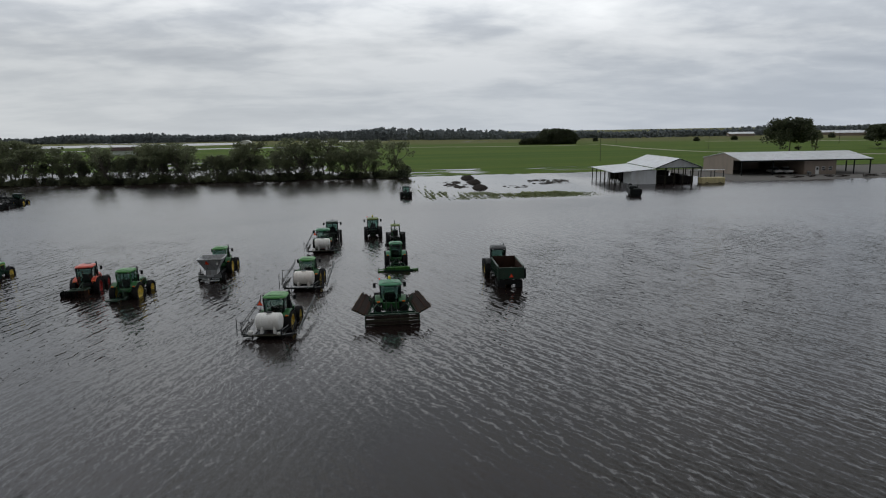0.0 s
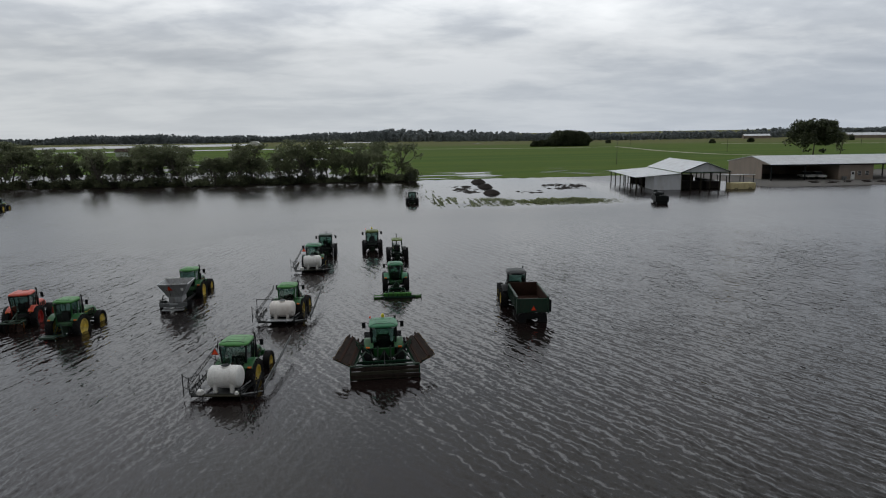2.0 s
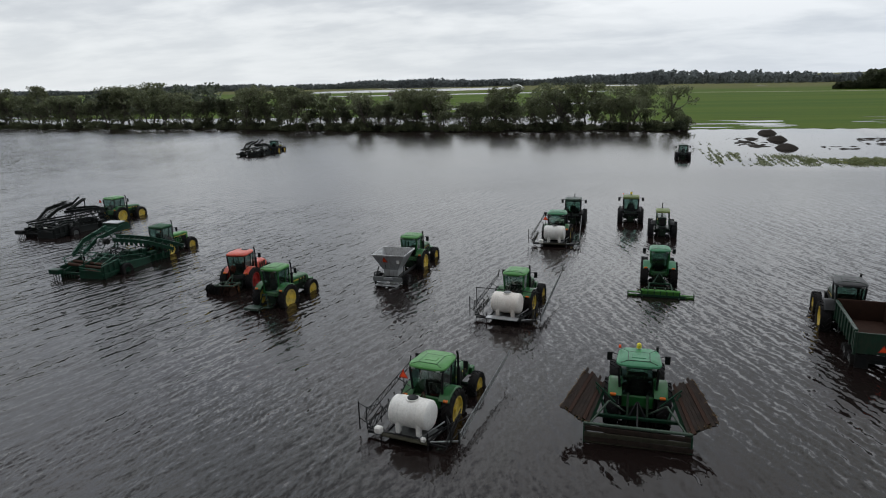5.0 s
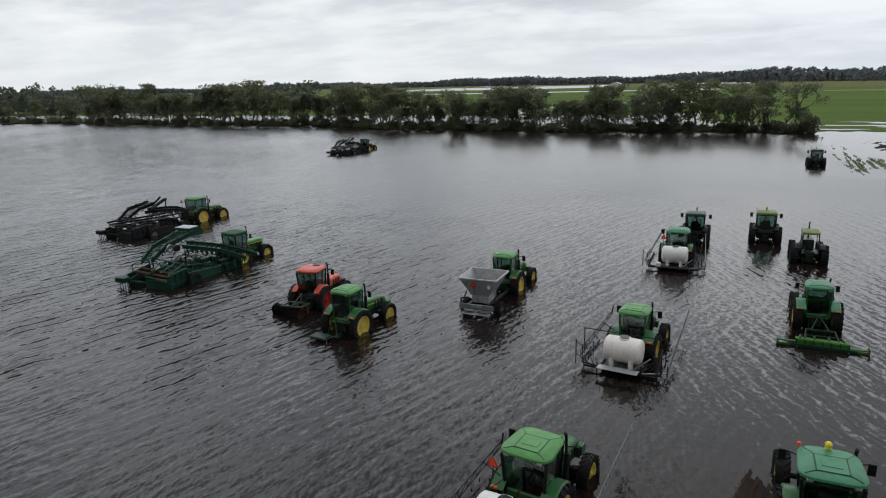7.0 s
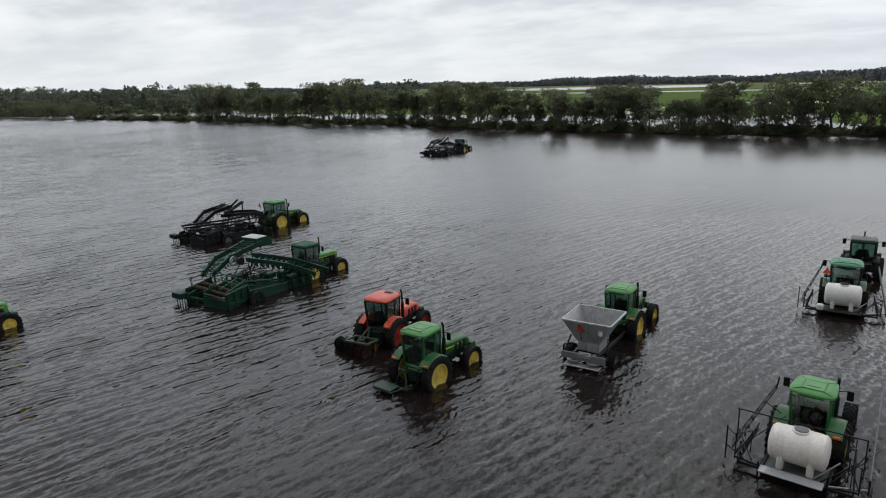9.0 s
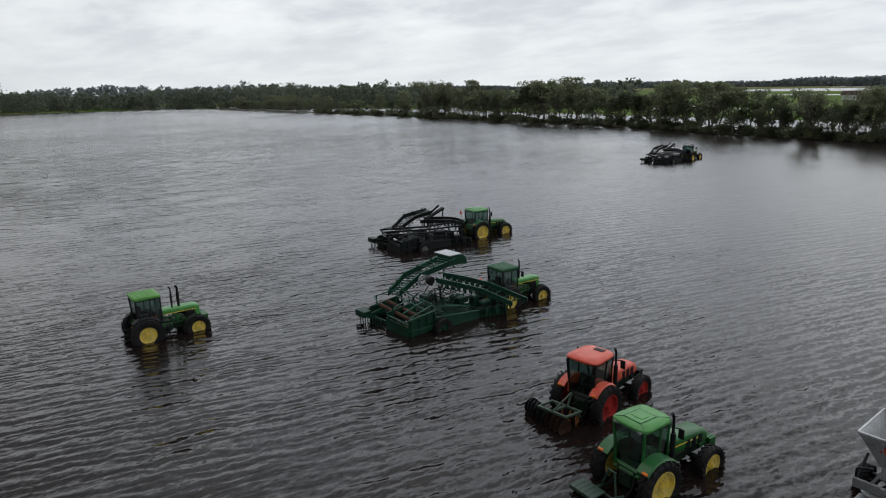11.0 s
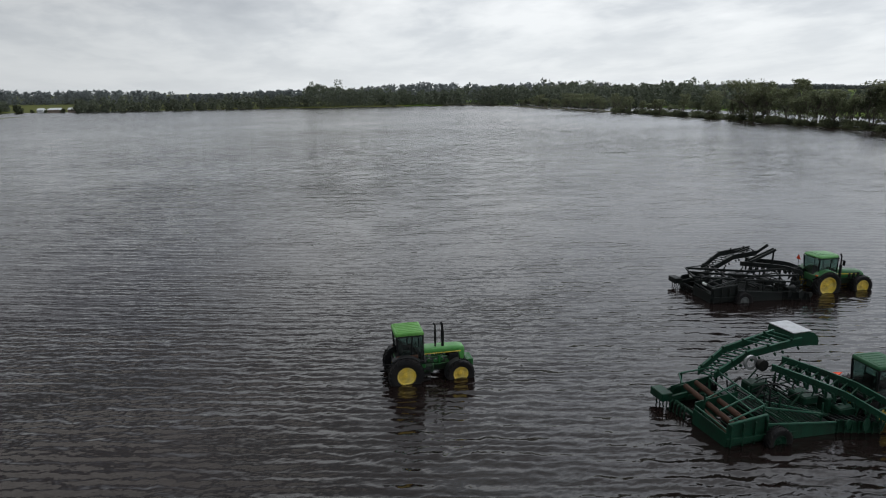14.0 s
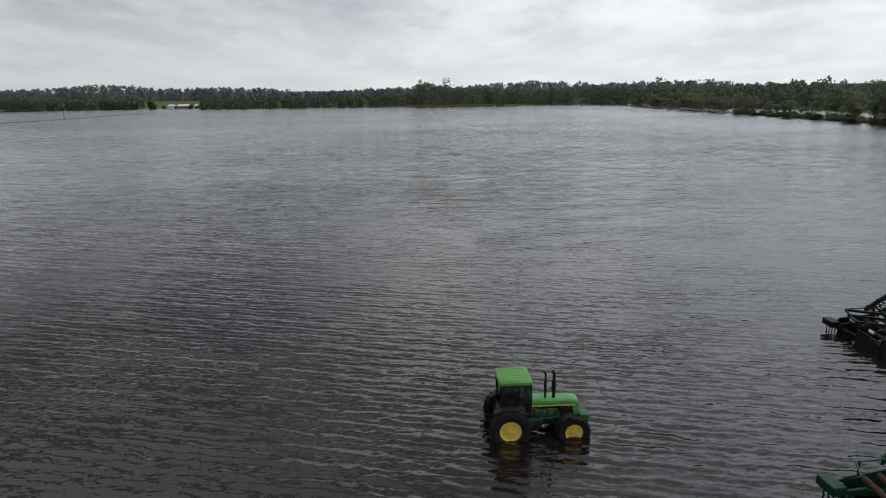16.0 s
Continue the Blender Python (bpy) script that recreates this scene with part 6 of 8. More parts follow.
def cream_trailer():
    t = thing("box_trailer", pose(79.2, 140.2, BED, 0, 0, -4), "low cream box trailer standing beside the barn", "trailer")
    part("box", shape("cream_box", "cream", lambda g: g.box((0, 0, 1.15), (5.4, 2.2, 1.35), None, 0.06)), t)
    for k in range(5):
        part("side_rib", shape("cream_rib", "cream", lambda g: g.box((0, -1.13, 1.15), (0.10, 0.06, 1.3), None, 0.01)), t, "", pose(-2.4 + 1.2 * k, 0, 0))
    for x in (-1.5, 1.5):
        for y in (-1, 1):
            hub = part("wheel", hub_shape(0.12, 0.02, "grey"), t, "", pose(x, y * 1.02, 0.4, 0, 0, -90 * y if y < 0 else 90))
            part("tyre", tyre_shape(0.42, 0.24, 0.24), hub)
    c = thing("carport", pose(80.6, 145.0, 0.0, 0, 0, -4), "small white-roofed open lean-to beside the barn", "carport")
    part("roof", shape("carport_roof", "roof_white", lambda g: g.box((0, 0, 2.75), (6.6, 5.0, 0.12), pose(0, 0, 0, -3, 0, 0), 0.02)), c)
    post_row(c, [(-3, -2.2), (3, -2.2), (-3, 2.2), (3, 2.2), (0, -2.2)], "black", 0.14, -0.4, 2.7)


def yard_bits():
    for x, y, h in ((91.3, 243.7, 9.0), (197, 491, 9), (196, 352, 9), (330, 420, 9)):
        p = new("utility_pole", shape(f"utility_pole:{h}", "grey_plank", lambda g: g.rod((0, 0, -0.5), (0, 0, h), 0.11, 8, 0.07).rod((0, 0, h), (0, 0.05, h + 0.25), 0.03)))
        p.matrix_basis = pose(x, y, 0.0, 0, 0, 20)
        tagged(p, "weathered wooden utility pole in the field", "utility pole", "utility poles")
    # a low hoop greenhouse and farm sheds far off
    h = thing("hoop_house", pose(-150, 905, 0.1, 0, 0, 95), "distant white hoop greenhouse in the fields", "greenhouse")
    part("cover", shape("hoop_cover", "white", lambda g: g.loft([[(x, 7.7 * math.cos(a), 5.5 * math.sin(a)) for a in np.linspace(0, math.pi, 13)] for x in (-10, 10)])), h)
    b = thing("red_barn", pose(-150, 480, 0.1, 0, 0, 5), "distant low barn with a rusty red roof", "barn")
    part("wall", shape("red_barn_wall", "wall_white", lambda g: g.box((0, 0, 1.5), (40, 10, 3.4), None, 0.05)), b)
    part("roof", shape("red_barn_roof", "rust", lambda g: g.loft([[(x, -5.6, 3.2), (x, 0, 5.6), (x, 5.6, 3.2), (x, 0, 5.3)] for x in (-21, 21)])), b, "rusty red roof")
    for x, y, w in ((575, 752, 70), (590, 690, 50), (548, 680, 36), (470, 770, 30)):
        f = thing("far_shed", pose(x, y, 0.1, 0, 0, -20), "long distant pale-roofed farm shed", "shed", "far sheds")
        part("wall", shape(f"far_wall:{w}", "wall_tan", lambda g: g.box((0, 0, 1.5), (w, 12, 3.4), None, 0.05)), f)
        part("roof", shape(f"far_roof:{w}", "roof_white", lambda g: g.loft([[(s * w / 2, -6.6, 3.2), (s * w / 2, 0, 5.4), (s * w / 2, 6.6, 3.2), (s * w / 2, 0, 5.1)] for s in (-1, 1)])), f)
    for x, y, w, tone in ((-536, -107.5, 8.5, "wall_tan"), (-540, -97.5, 5.5, "wall_tan"), (-534, -116, 4.0, "wall_white")):
        c = thing("far_cottage", pose(x, y, 0.1, 0, 0, 90), "distant pale low-roofed cottage on the wooded shore", "house", "far cottages")
        part("wall", shape(f"cottage_wall:{w}", tone, lambda g: g.box((0, 0, 0.9), (w, 6, 2.0), None, 0.05)), c)
        part("roof", shape(f"cottage_roof:{w}", "roof_grey", lambda g: g.loft([[(s * w * 0.56, -3.8, 1.8), (s * w * 0.45, 0, 3.1), (s * w * 0.56, 3.8, 1.8)] for s in (-1, 1)])), c)
        part("porch", shape(f"cottage_porch:{w}", "grey_plank", lambda g: g.box((0, 3.1, 0.7), (w * 0.6, 0.5, 1.3), None, 0.03)), c, "shaded porch")
    bush = tree_meshes(61, 5.0, 2.6, "leaf_dark", 0.12, 40, 30, 0.45, 2, 1.0, 1.0, 0.03)
    for x, y, size in ((-530, -92, 1.05), (-533, -130, 1.1), (-529, -101, 0.6), (-531, -112.5, 0.4), (-538, -123, 0.45), (-530, -142, 0.9)):
        tree(bush, pose(x, y, -0.2, 0, 0, y * 7), "dark round bush by the far cottages", "bushes by the cottages", "bush", "bush", size)
    post = new("fence_post", shape("fence_post", "grey_plank", lambda g: g.rod((0, 0, -0.8), (0, 0, 3.2), 0.14, 8, 0.11)))
    post.matrix_world = pose(-358.9, -113.8, WATER, 0, 3, 0)
    tagged(post, "lone weathered post on a drowned field bank", "post")


pole_barn()
long_shed()
shed_clutter()
cream_trailer()
yard_bits()

# ---- implements behind the tractors ----


def bars(name, mat, parent, rows, label=""):
    """Straight bars, each a part: (a, b, width, height)."""
    for a, b, w, h in rows:
        part(name, shape(f"{name}:{a}{b}{w}", mat, lambda g: g.beam(a, b, w, h, 0.01)), parent, label)


def ribbon(g, path, w, h, lift=0.0):
    """A bent flat bar standing on edge along a path."""
    pts = [Vector(p) for p in path]
    rings = []
    for k, p in enumerate(pts):
        way = pts[min(k + 1, len(pts) - 1)] - pts[max(k - 1, 0)]
        out = Vector((way.y, -way.x, 0)).normalized() * w / 2
        rings.append([p + out + Vector((0, 0, lift - h / 2)), p + out + Vector((0, 0, lift + h / 2)), p - out + Vector((0, 0, lift + h / 2)), p - out + Vector((0, 0, lift - h / 2))])
    g.loft(rings)


def truss(name, mat, parent, a, b, depth=0.28, n=9, r=0.02):
    """A light lattice boom from a to b."""
    def fill(g):
        p, q = Vector(a), Vector(b)
        up = Vector((0, 0, depth))
        g.rod(p, q, r, 6).rod(p + up, q + up * 0.6, r, 6)
        for k in range(n):
            u, v = k / n, (k + 1) / n
            lo0, lo1 = p.lerp(q, u), p.lerp(q, v)
            hi0, hi1 = (p + up).lerp(q + up * 0.6, u), (p + up).lerp(q + up * 0.6, v)
            g.rod(lo0, hi1, r * 0.7, 5).rod(lo0, hi0, r * 0.7, 5)
    return part(name, shape(f"{name}:{a}{b}", mat, fill), parent)


def sprayer(m, label, tank_mat, plank=False, crossbar=False, left_up=True, boxes=()):
    t = thing("tank_sprayer", m, label, "sprayer", "mounted sprayers")

    def tank(g):
        r, h = 0.57, 0.83
        g.lathe([(-h, 0.001), (-h, r * 0.55), (-h * 0.96, r * 0.82), (-h * 0.86, r * 0.97), (-h * 0.5, r), (-h * 0.47, r * 0.978), (-h * 0.40, r * 0.978), (-h * 0.37, r), (h * 0.37, r), (h * 0.40, r * 0.978), (h * 0.47, r * 0.978), (h * 0.5, r), (h * 0.86, r * 0.97), (h * 0.96, r * 0.82), (h, r * 0.55), (h, 0.001)], 36, "x", pose(0, -1.72, 1.42), False)
        for x in (-0.42, 0.42):
            for y in (-2.12, -1.32):
                g.box((x, y, 0.98), (0.20, 0.22, 0.56), None, 0.05)
    body = part("tank", shape("tank", tank_mat, tank), t, "moulded plastic tank")
    part("lid", shape("tank_lid", "black" if tank_mat == "poly" else "grey", lambda g: g.lathe([(1.97, 0.001), (1.97, 0.20), (2.03, 0.21), (2.06, 0.15), (2.06, 0.001)], 18, "z", pose(0.02, -1.72, 0), False)), body, "round dark lid")
    part("lid_ring", shape("lid_ring", tank_mat, lambda g: g.lathe([(1.93, 0.18), (1.93, 0.27), (2.0, 0.26), (2.0, 0.18)], 18, "z", pose(0.02, -1.72, 0))), body)
    for x in (-0.36, 0.36):
        part("strap", shape(f"strap:{x}", tank_mat, lambda g: g.lathe([(x - 0.03, 0.55), (x + 0.03, 0.55), (x + 0.03, 0.566), (x - 0.03, 0.566)], 32, "x", pose(0, -1.72, 1.42))), body, "thin pale strap")
    bars("frame", "black", t, (((-1.0, -2.25, 0.66), (1.0, -2.25, 0.66), 0.09, 0.09), ((-1.0, -1.2, 0.66), (1.0, -1.2, 0.66), 0.09, 0.09), ((-0.9, -2.3, 0.66), (-0.9, -1.1, 0.66), 0.08, 0.08), ((0.9, -2.3, 0.66), (0.9, -1.1, 0.66), 0.08, 0.08), ((-0.35, -1.15, 0.55), (-0.35, -1.15, 1.7), 0.08, 0.08), ((0.35, -1.15, 0.55), (0.35, -1.15, 1.7), 0.08, 0.08), ((-0.35, -1.15, 1.65), (0.35, -1.15, 1.65), 0.08, 0.08), ((-1.6, -2.32, 0.62), (1.6, -2.32, 0.62), 0.07, 0.09)))
    part("deck", shape("sprayer_deck", "grey", lambda g: g.box((0, -1.75, 0.60), (1.9, 1.2, 0.04), None, 0.01)), t)
    if plank:
        part("rear_board", shape("rear_board", "steel", lambda g: g.box((0, -2.72, 0.86), (1.75, 0.42, 0.05), pose(0, 0, 0, 0, 0, 0), 0.015)), t, "pale flat board across the back")
    else:
        part("rear_board", shape("rear_channel", "grey_plank", lambda g: g.box((0, -2.46, 0.70), (1.9, 0.20, 0.07), None, 0.02)), t, "grey board across the back")
    for s, side in ((-1, "left"), (1, "right")):
        x = s * 1.72
        bars("boom_stand", "black", t, (((x, -2.2, 0.62), (x, -2.2, 1.55), 0.038, 0.038), ((x - s * 0.72, -2.25, 0.66), (x, -2.2, 0.7), 0.05, 0.06), ((x, -2.2, 1.5), (x - s * 0.35, -1.7, 1.5), 0.03, 0.03), ((x - s * 0.35, -1.7, 1.5), (x - s * 0.35, -1.7, 0.7), 0.03, 0.03), ((x, -2.2, 0.75), (x - s * 0.35, -1.7, 1.4), 0.03, 0.03), ((x, -1.2, 0.8), (x, -2.2, 0.8), 0.038, 0.038)))
        if s < 0:
            truss("boom", "black", t, (x - 0.10, -2.15, 0.95), (-1.18, 0.45, 2.15), 0.30, 7, 0.017)
            bars("boom_mast", "black", t, (((-1.98, -2.30, 0.60), (-1.98, -2.30, 1.78), 0.045, 0.045), ((-1.98, -2.30, 1.70), (-1.72, -1.70, 1.10), 0.025, 0.025), ((-1.98, -2.30, 1.10), (-1.45, -2.20, 0.72), 0.03, 0.03), ((-1.18, 0.45, 2.15), (-1.12, 0.45, 2.62), 0.04, 0.05), ((-1.72, -2.1, 0.9), (-0.62, -0.5, 1.75), 0.03, 0.03), ((-1.35, -0.45, 2.05), (-0.80, -0.35, 1.70), 0.03, 0.03)))
        else:
            truss("boom", "grey", t, (x + 0.22, -1.9, 0.72), (x - 0.10, 4.8, 1.35), 0.28, 19, 0.023)
        truss("inner_boom", "black", t, (x - s * 0.12, -2.35, 0.55), (x - s * 0.30, -0.5, 1.0), 0.34, 7, 0.022)
        for k in range(5):
            part("nozzle", shape("nozzle", "black", lambda g: g.rod((0, 0, 0), (0, 0, -0.12), 0.03, 6)), t, "", pose(x, -2.0 + 0.5 * k, 0.84 + 0.07 * k))
    if crossbar:
        bars("crossbar", "black", t, (((-1.9, -1.5, 2.05), (1.75, -1.3, 2.0), 0.04, 0.04), ((1.72, -1.3, 2.0), (1.72, -1.3, 0.7), 0.04, 0.04), ((-1.85, -1.5, 2.05), (-1.85, -1.5, 0.8), 0.04, 0.04), ((-1.85, -1.5, 1.4), (-1.2, -2.2, 0.7), 0.03, 0.03), ((1.72, -1.3, 1.5), (1.2, -2.2, 0.7), 0.03, 0.03), ((1.45, -1.35, 2.0), (1.5, -2.2, 0.7), 0.03, 0.03)))
    bars("outrigger", "steel", t, (((0.95, -2.32, 0.70), (1.92, -1.95, 0.74), 0.05, 0.06), ((0.35, -2.42, 0.62), (1.10, -1.30, 1.02), 0.04, 0.05)), "pale steel outrigger")
    bars("outrigger", "black", t, (((0.60, -2.40, 0.66), (1.55, -1.15, 1.10), 0.04, 0.05), ((0.95, -2.50, 0.45), (0.95, -2.50, 1.15), 0.05, 0.05), ((-0.95, -2.50, 0.45), (-0.95, -2.50, 0.95), 0.05, 0.05), ((1.94, -1.95, 0.6), (1.94, -1.95, 1.1), 0.05, 0.05)))
    part("hose", shape("sprayer_hose", "rust", lambda g: g.tube([(0.5, -1.2, 0.8), (0.35, -1.15, 1.5), (0.1, -1.0, 1.9), (-0.1, -0.9, 1.5), (0.2, -0.8, 1.2)], 0.03)), t, "reddish rubber hose")
    part("hose", shape("sprayer_hose_two", "black", lambda g: g.tube([(0.9, -2.2, 0.66), (1.3, -1.6, 0.95), (1.75, -0.9, 1.1), (2.0, 0.2, 1.05)], 0.022)), t, "black hose along the boom")
    part("pump", shape("sprayer_pump", "red_dark", lambda g: g.rod((-0.3, -1.25, 0.85), (0.3, -1.25, 0.85), 0.12, 10).box((0.55, -1.2, 0.9), (0.2, 0.2, 0.3), None, 0.03)), t)
    for k, (x, y, z, s) in enumerate(boxes):
        part("small_tank", shape(f"small_tank:{s}", "poly", lambda g: g.box((0, 0, 0), (s, s * 0.8, s * 0.95), None, 0.05)), t, "small white plastic can", pose(x, y, z))
    return t


def box_scraper(m):
    t = thing("box_scraper", m, "wide weathered box scraper with folded plank-faced wings", "scraper")
    for k in range(5):
        part("plank", shape(f"scraper_plank:{k}", "grey_plank" if k % 2 else "plank", lambda g: g.box((0, 0, 0), (3.66 + 0.05 * (k * 7 % 3), 0.07 + 0.012 * (k % 3), 0.18), None, 0.02)), t, "", pose(0.02 * (k % 3 - 1), -2.38 + 0.022 * (k * 5 % 3), 0.20 + 0.20 * k, 0, (-0.5, 0.3, 0.6, -0.2, 0.4)[k], 0))
    part("back_beam", shape("back_beam", "frame_pale", lambda g: g.box((0, -2.30, 1.17), (3.75, 0.11, 0.09), None, 0.02)), t, "dull green top beam")
    part("front_beam", shape("front_beam", "frame_green", lambda g: g.box((0, -1.22, 0.98), (3.3, 0.12, 0.14), None, 0.02)), t)
    for s in (-1, 1):
        part("side_plate", shape(f"scraper_side:{s}", "frame_green", lambda g: g.box((s * 1.84, -1.72, 0.60), (0.07, 1.35, 1.0), None, 0.02)), t)
        bars("brace", "frame_pale", t, (((s * 1.70, -2.30, 1.1), (s * 1.02, -1.25, 1.62), 0.06, 0.06), ((s * 1.02, -1.25, 1.62), (s * 0.42, -1.0, 1.1), 0.06, 0.06), ((s * 1.72, -2.2, 1.05), (s * 1.62, -1.2, 1.05), 0.06, 0.06)), "dull green brace")
        bars("wing_arm", "frame_green", t, (((s * 1.1, -1.15, 1.0), (s * 1.5, -0.6, 1.85), 0.09, 0.09), ((s * 0.8, -1.1, 1.5), (s * 1.55, -0.7, 2.05), 0.06, 0.06)))
        # folded wing: a tilted panel faced with planks
        a, b, c, d = Vector((s * 1.70, -2.25, 1.12)), Vector((s * 2.72, -1.80, 1.50)), Vector((s * 2.0, 0.15, 2.10)), Vector((s * 1.20, -0.25, 1.78))
        wing = part("wing", shape(f"wing:{s}", "frame_green", lambda g: g.loft([[a, b, c, d], [p + Vector((-s * 0.07, 0.02, -0.13)) for p in (a, b, c, d)]])), t, "folded wing panel")
        n = (b - a).cross(d - a).normalized()
        n = n if n.z > 0 else -n
        for k in range(8):
            u, v = (k + 0.03) / 8, (k + 0.97) / 8
            more = (0.06, -0.03, 0.10, 0.02, 0.07)[(k + (s > 0)) % 5]
            q = [a.lerp(b, u), a.lerp(b, v), d.lerp(c, v), d.lerp(c, u)]
            q = [q[0] - (q[3] - q[0]) * more * 0.4, q[1] - (q[2] - q[1]) * more * 0.6, q[2] + (q[2] - q[1]) * more, q[3] + (q[3] - q[0]) * more * 0.7]
            lift = 0.025 + 0.03 * (k * 3 % 4) / 2
            part("plank", shape(f"wing_plank:{s}:{k}", ("plank", "rust", "plank", "plank")[k % 4], lambda g: g.loft([[p + n * lift for p in q], [p + n * 0.002 for p in q]])), wing)
        # straw and reed caught along the outer edge
        rng = random.Random(5 + s)

        def caught(g):
            for j in range(150):
                e = rng.uniform(0, 1)
                p = b.lerp(c, e) if j % 3 else a.lerp(b, e)
                p = p + n * rng.uniform(-0.03, 0.06)
                g.rod(p, p + Vector((rng.uniform(-0.10, 0.10), rng.uniform(-0.13, 0.13), rng.uniform(-0.10, 0.05))), 0.014, 3)
        tagged(part("caught_straw", shape(f"caught_straw:{s}", "straw", caught), wing, "dry straw caught on the edge"), "dry straw caught on the edge", kind="stuff")
    bars("hitch_frame", "black", t, (((-0.42, -1.05, 0.55), (-0.42, -1.25, 1.0), 0.07, 0.07), ((0.42, -1.05, 0.55), (0.42, -1.25, 1.0), 0.07, 0.07), ((-0.3, -1.2, 1.0), (0, -1.0, 1.55), 0.07, 0.07), ((0.3, -1.2, 1.0), (0, -1.0, 1.55), 0.07, 0.07), ((0, -1.0, 1.5), (0, -2.25, 1.1), 0.06, 0.06)))
    for x in (-0.35, 0.35):
        part("cylinder", shape("hydraulic_ram", "engine", lambda g: g.rod((0, -1.2, 1.0), (0, -0.75, 1.75), 0.05, 10)), t, "hydraulic ram", pose(x, 0, 0))


def long_blade(m):
    t = thing("rear_blade", m, "long muddy green field leveller behind the tractor", "leveller")
    turn = pose(0.02, -3.1, 0, 0, 0, -2)
    part("blade", shape("long_blade", "bright_green", lambda g: g.box((0, 0.12, 0.78), (2.25, 0.30, 0.07), None, 0.02).box((0, -0.06, 0.62), (2.25, 0.05, 0.34), None, 0.015)), t, "muddy green main box", turn)
    part("skirt", shape("blade_skirt", "frame_green", lambda g: g.box((0.05, -0.12, 0.48), (2.75, 0.05, 0.20), None, 0.015)), t, "dark lower skirt", turn)
    for k in range(7):
        part("rib", shape("blade_rib", "frame_green", lambda g: g.box((0, -0.10, 0.64), (0.05, 0.06, 0.36), None, 0.01)), t, "", turn @ pose(-1.08 + 0.36 * k, 0, 0))
    for s in (-1, 1):
        part("side_arm", shape(f"blade_arm:{s}", "bright_green", lambda g: g.box((s * 1.52, 0.05, 0.58 if s > 0 else 0.64), (0.80, 0.16, 0.06), None, 0.015).box((s * 1.52, -0.08, 0.48), (0.78, 0.04, 0.14), None, 0.01)), t, "low side arm", turn)
        part("end_plate", shape("blade_end", "frame_pale", lambda g: g.box((0, 0, 0.60), (0.05, 0.44, 0.26), None, 0.02)), t, "", turn @ pose(s * 1.88, 0, 0))
        part("skid", shape("blade_skid", "frame_green", lambda g: g.tube([(0, 0.5, 0.72), (0, 0.2, 0.42), (0, -0.3, 0.40), (0, -0.4, 0.55)], 0.035)), t, "", turn @ pose(s * 1.05, 0, 0))
    bars("hitch_frame", "frame_green", t, (((-0.62, -2.1, 0.95), (0.62, -2.1, 0.95), 0.09, 0.10), ((-0.45, -1.0, 0.6), (-0.62, -2.1, 0.95), 0.07, 0.08), ((0.45, -1.0, 0.6), (0.62, -2.1, 0.95), 0.07, 0.08), ((-0.62, -2.1, 0.95), (-0.7, -3.0, 0.8), 0.07, 0.08), ((0.62, -2.1, 0.95), (0.7, -3.0, 0.8), 0.07, 0.08), ((0, -1.0, 1.35), (-0.4, -2.1, 0.95), 0.05, 0.05), ((0, -1.0, 1.35), (0.4, -2.1, 0.95), 0.05, 0.05), ((-0.8, -2.6, 0.85), (0.8, -2.6, 0.85), 0.05, 0.06)))
    for k in range(4):
        part("bracket", shape("blade_bracket", "frame_pale", lambda g: g.box((0, -2.85, 0.84), (0.08, 0.30, 0.10), None, 0.015)), t, "", pose(-0.9 + 0.6 * k, 0, 0))


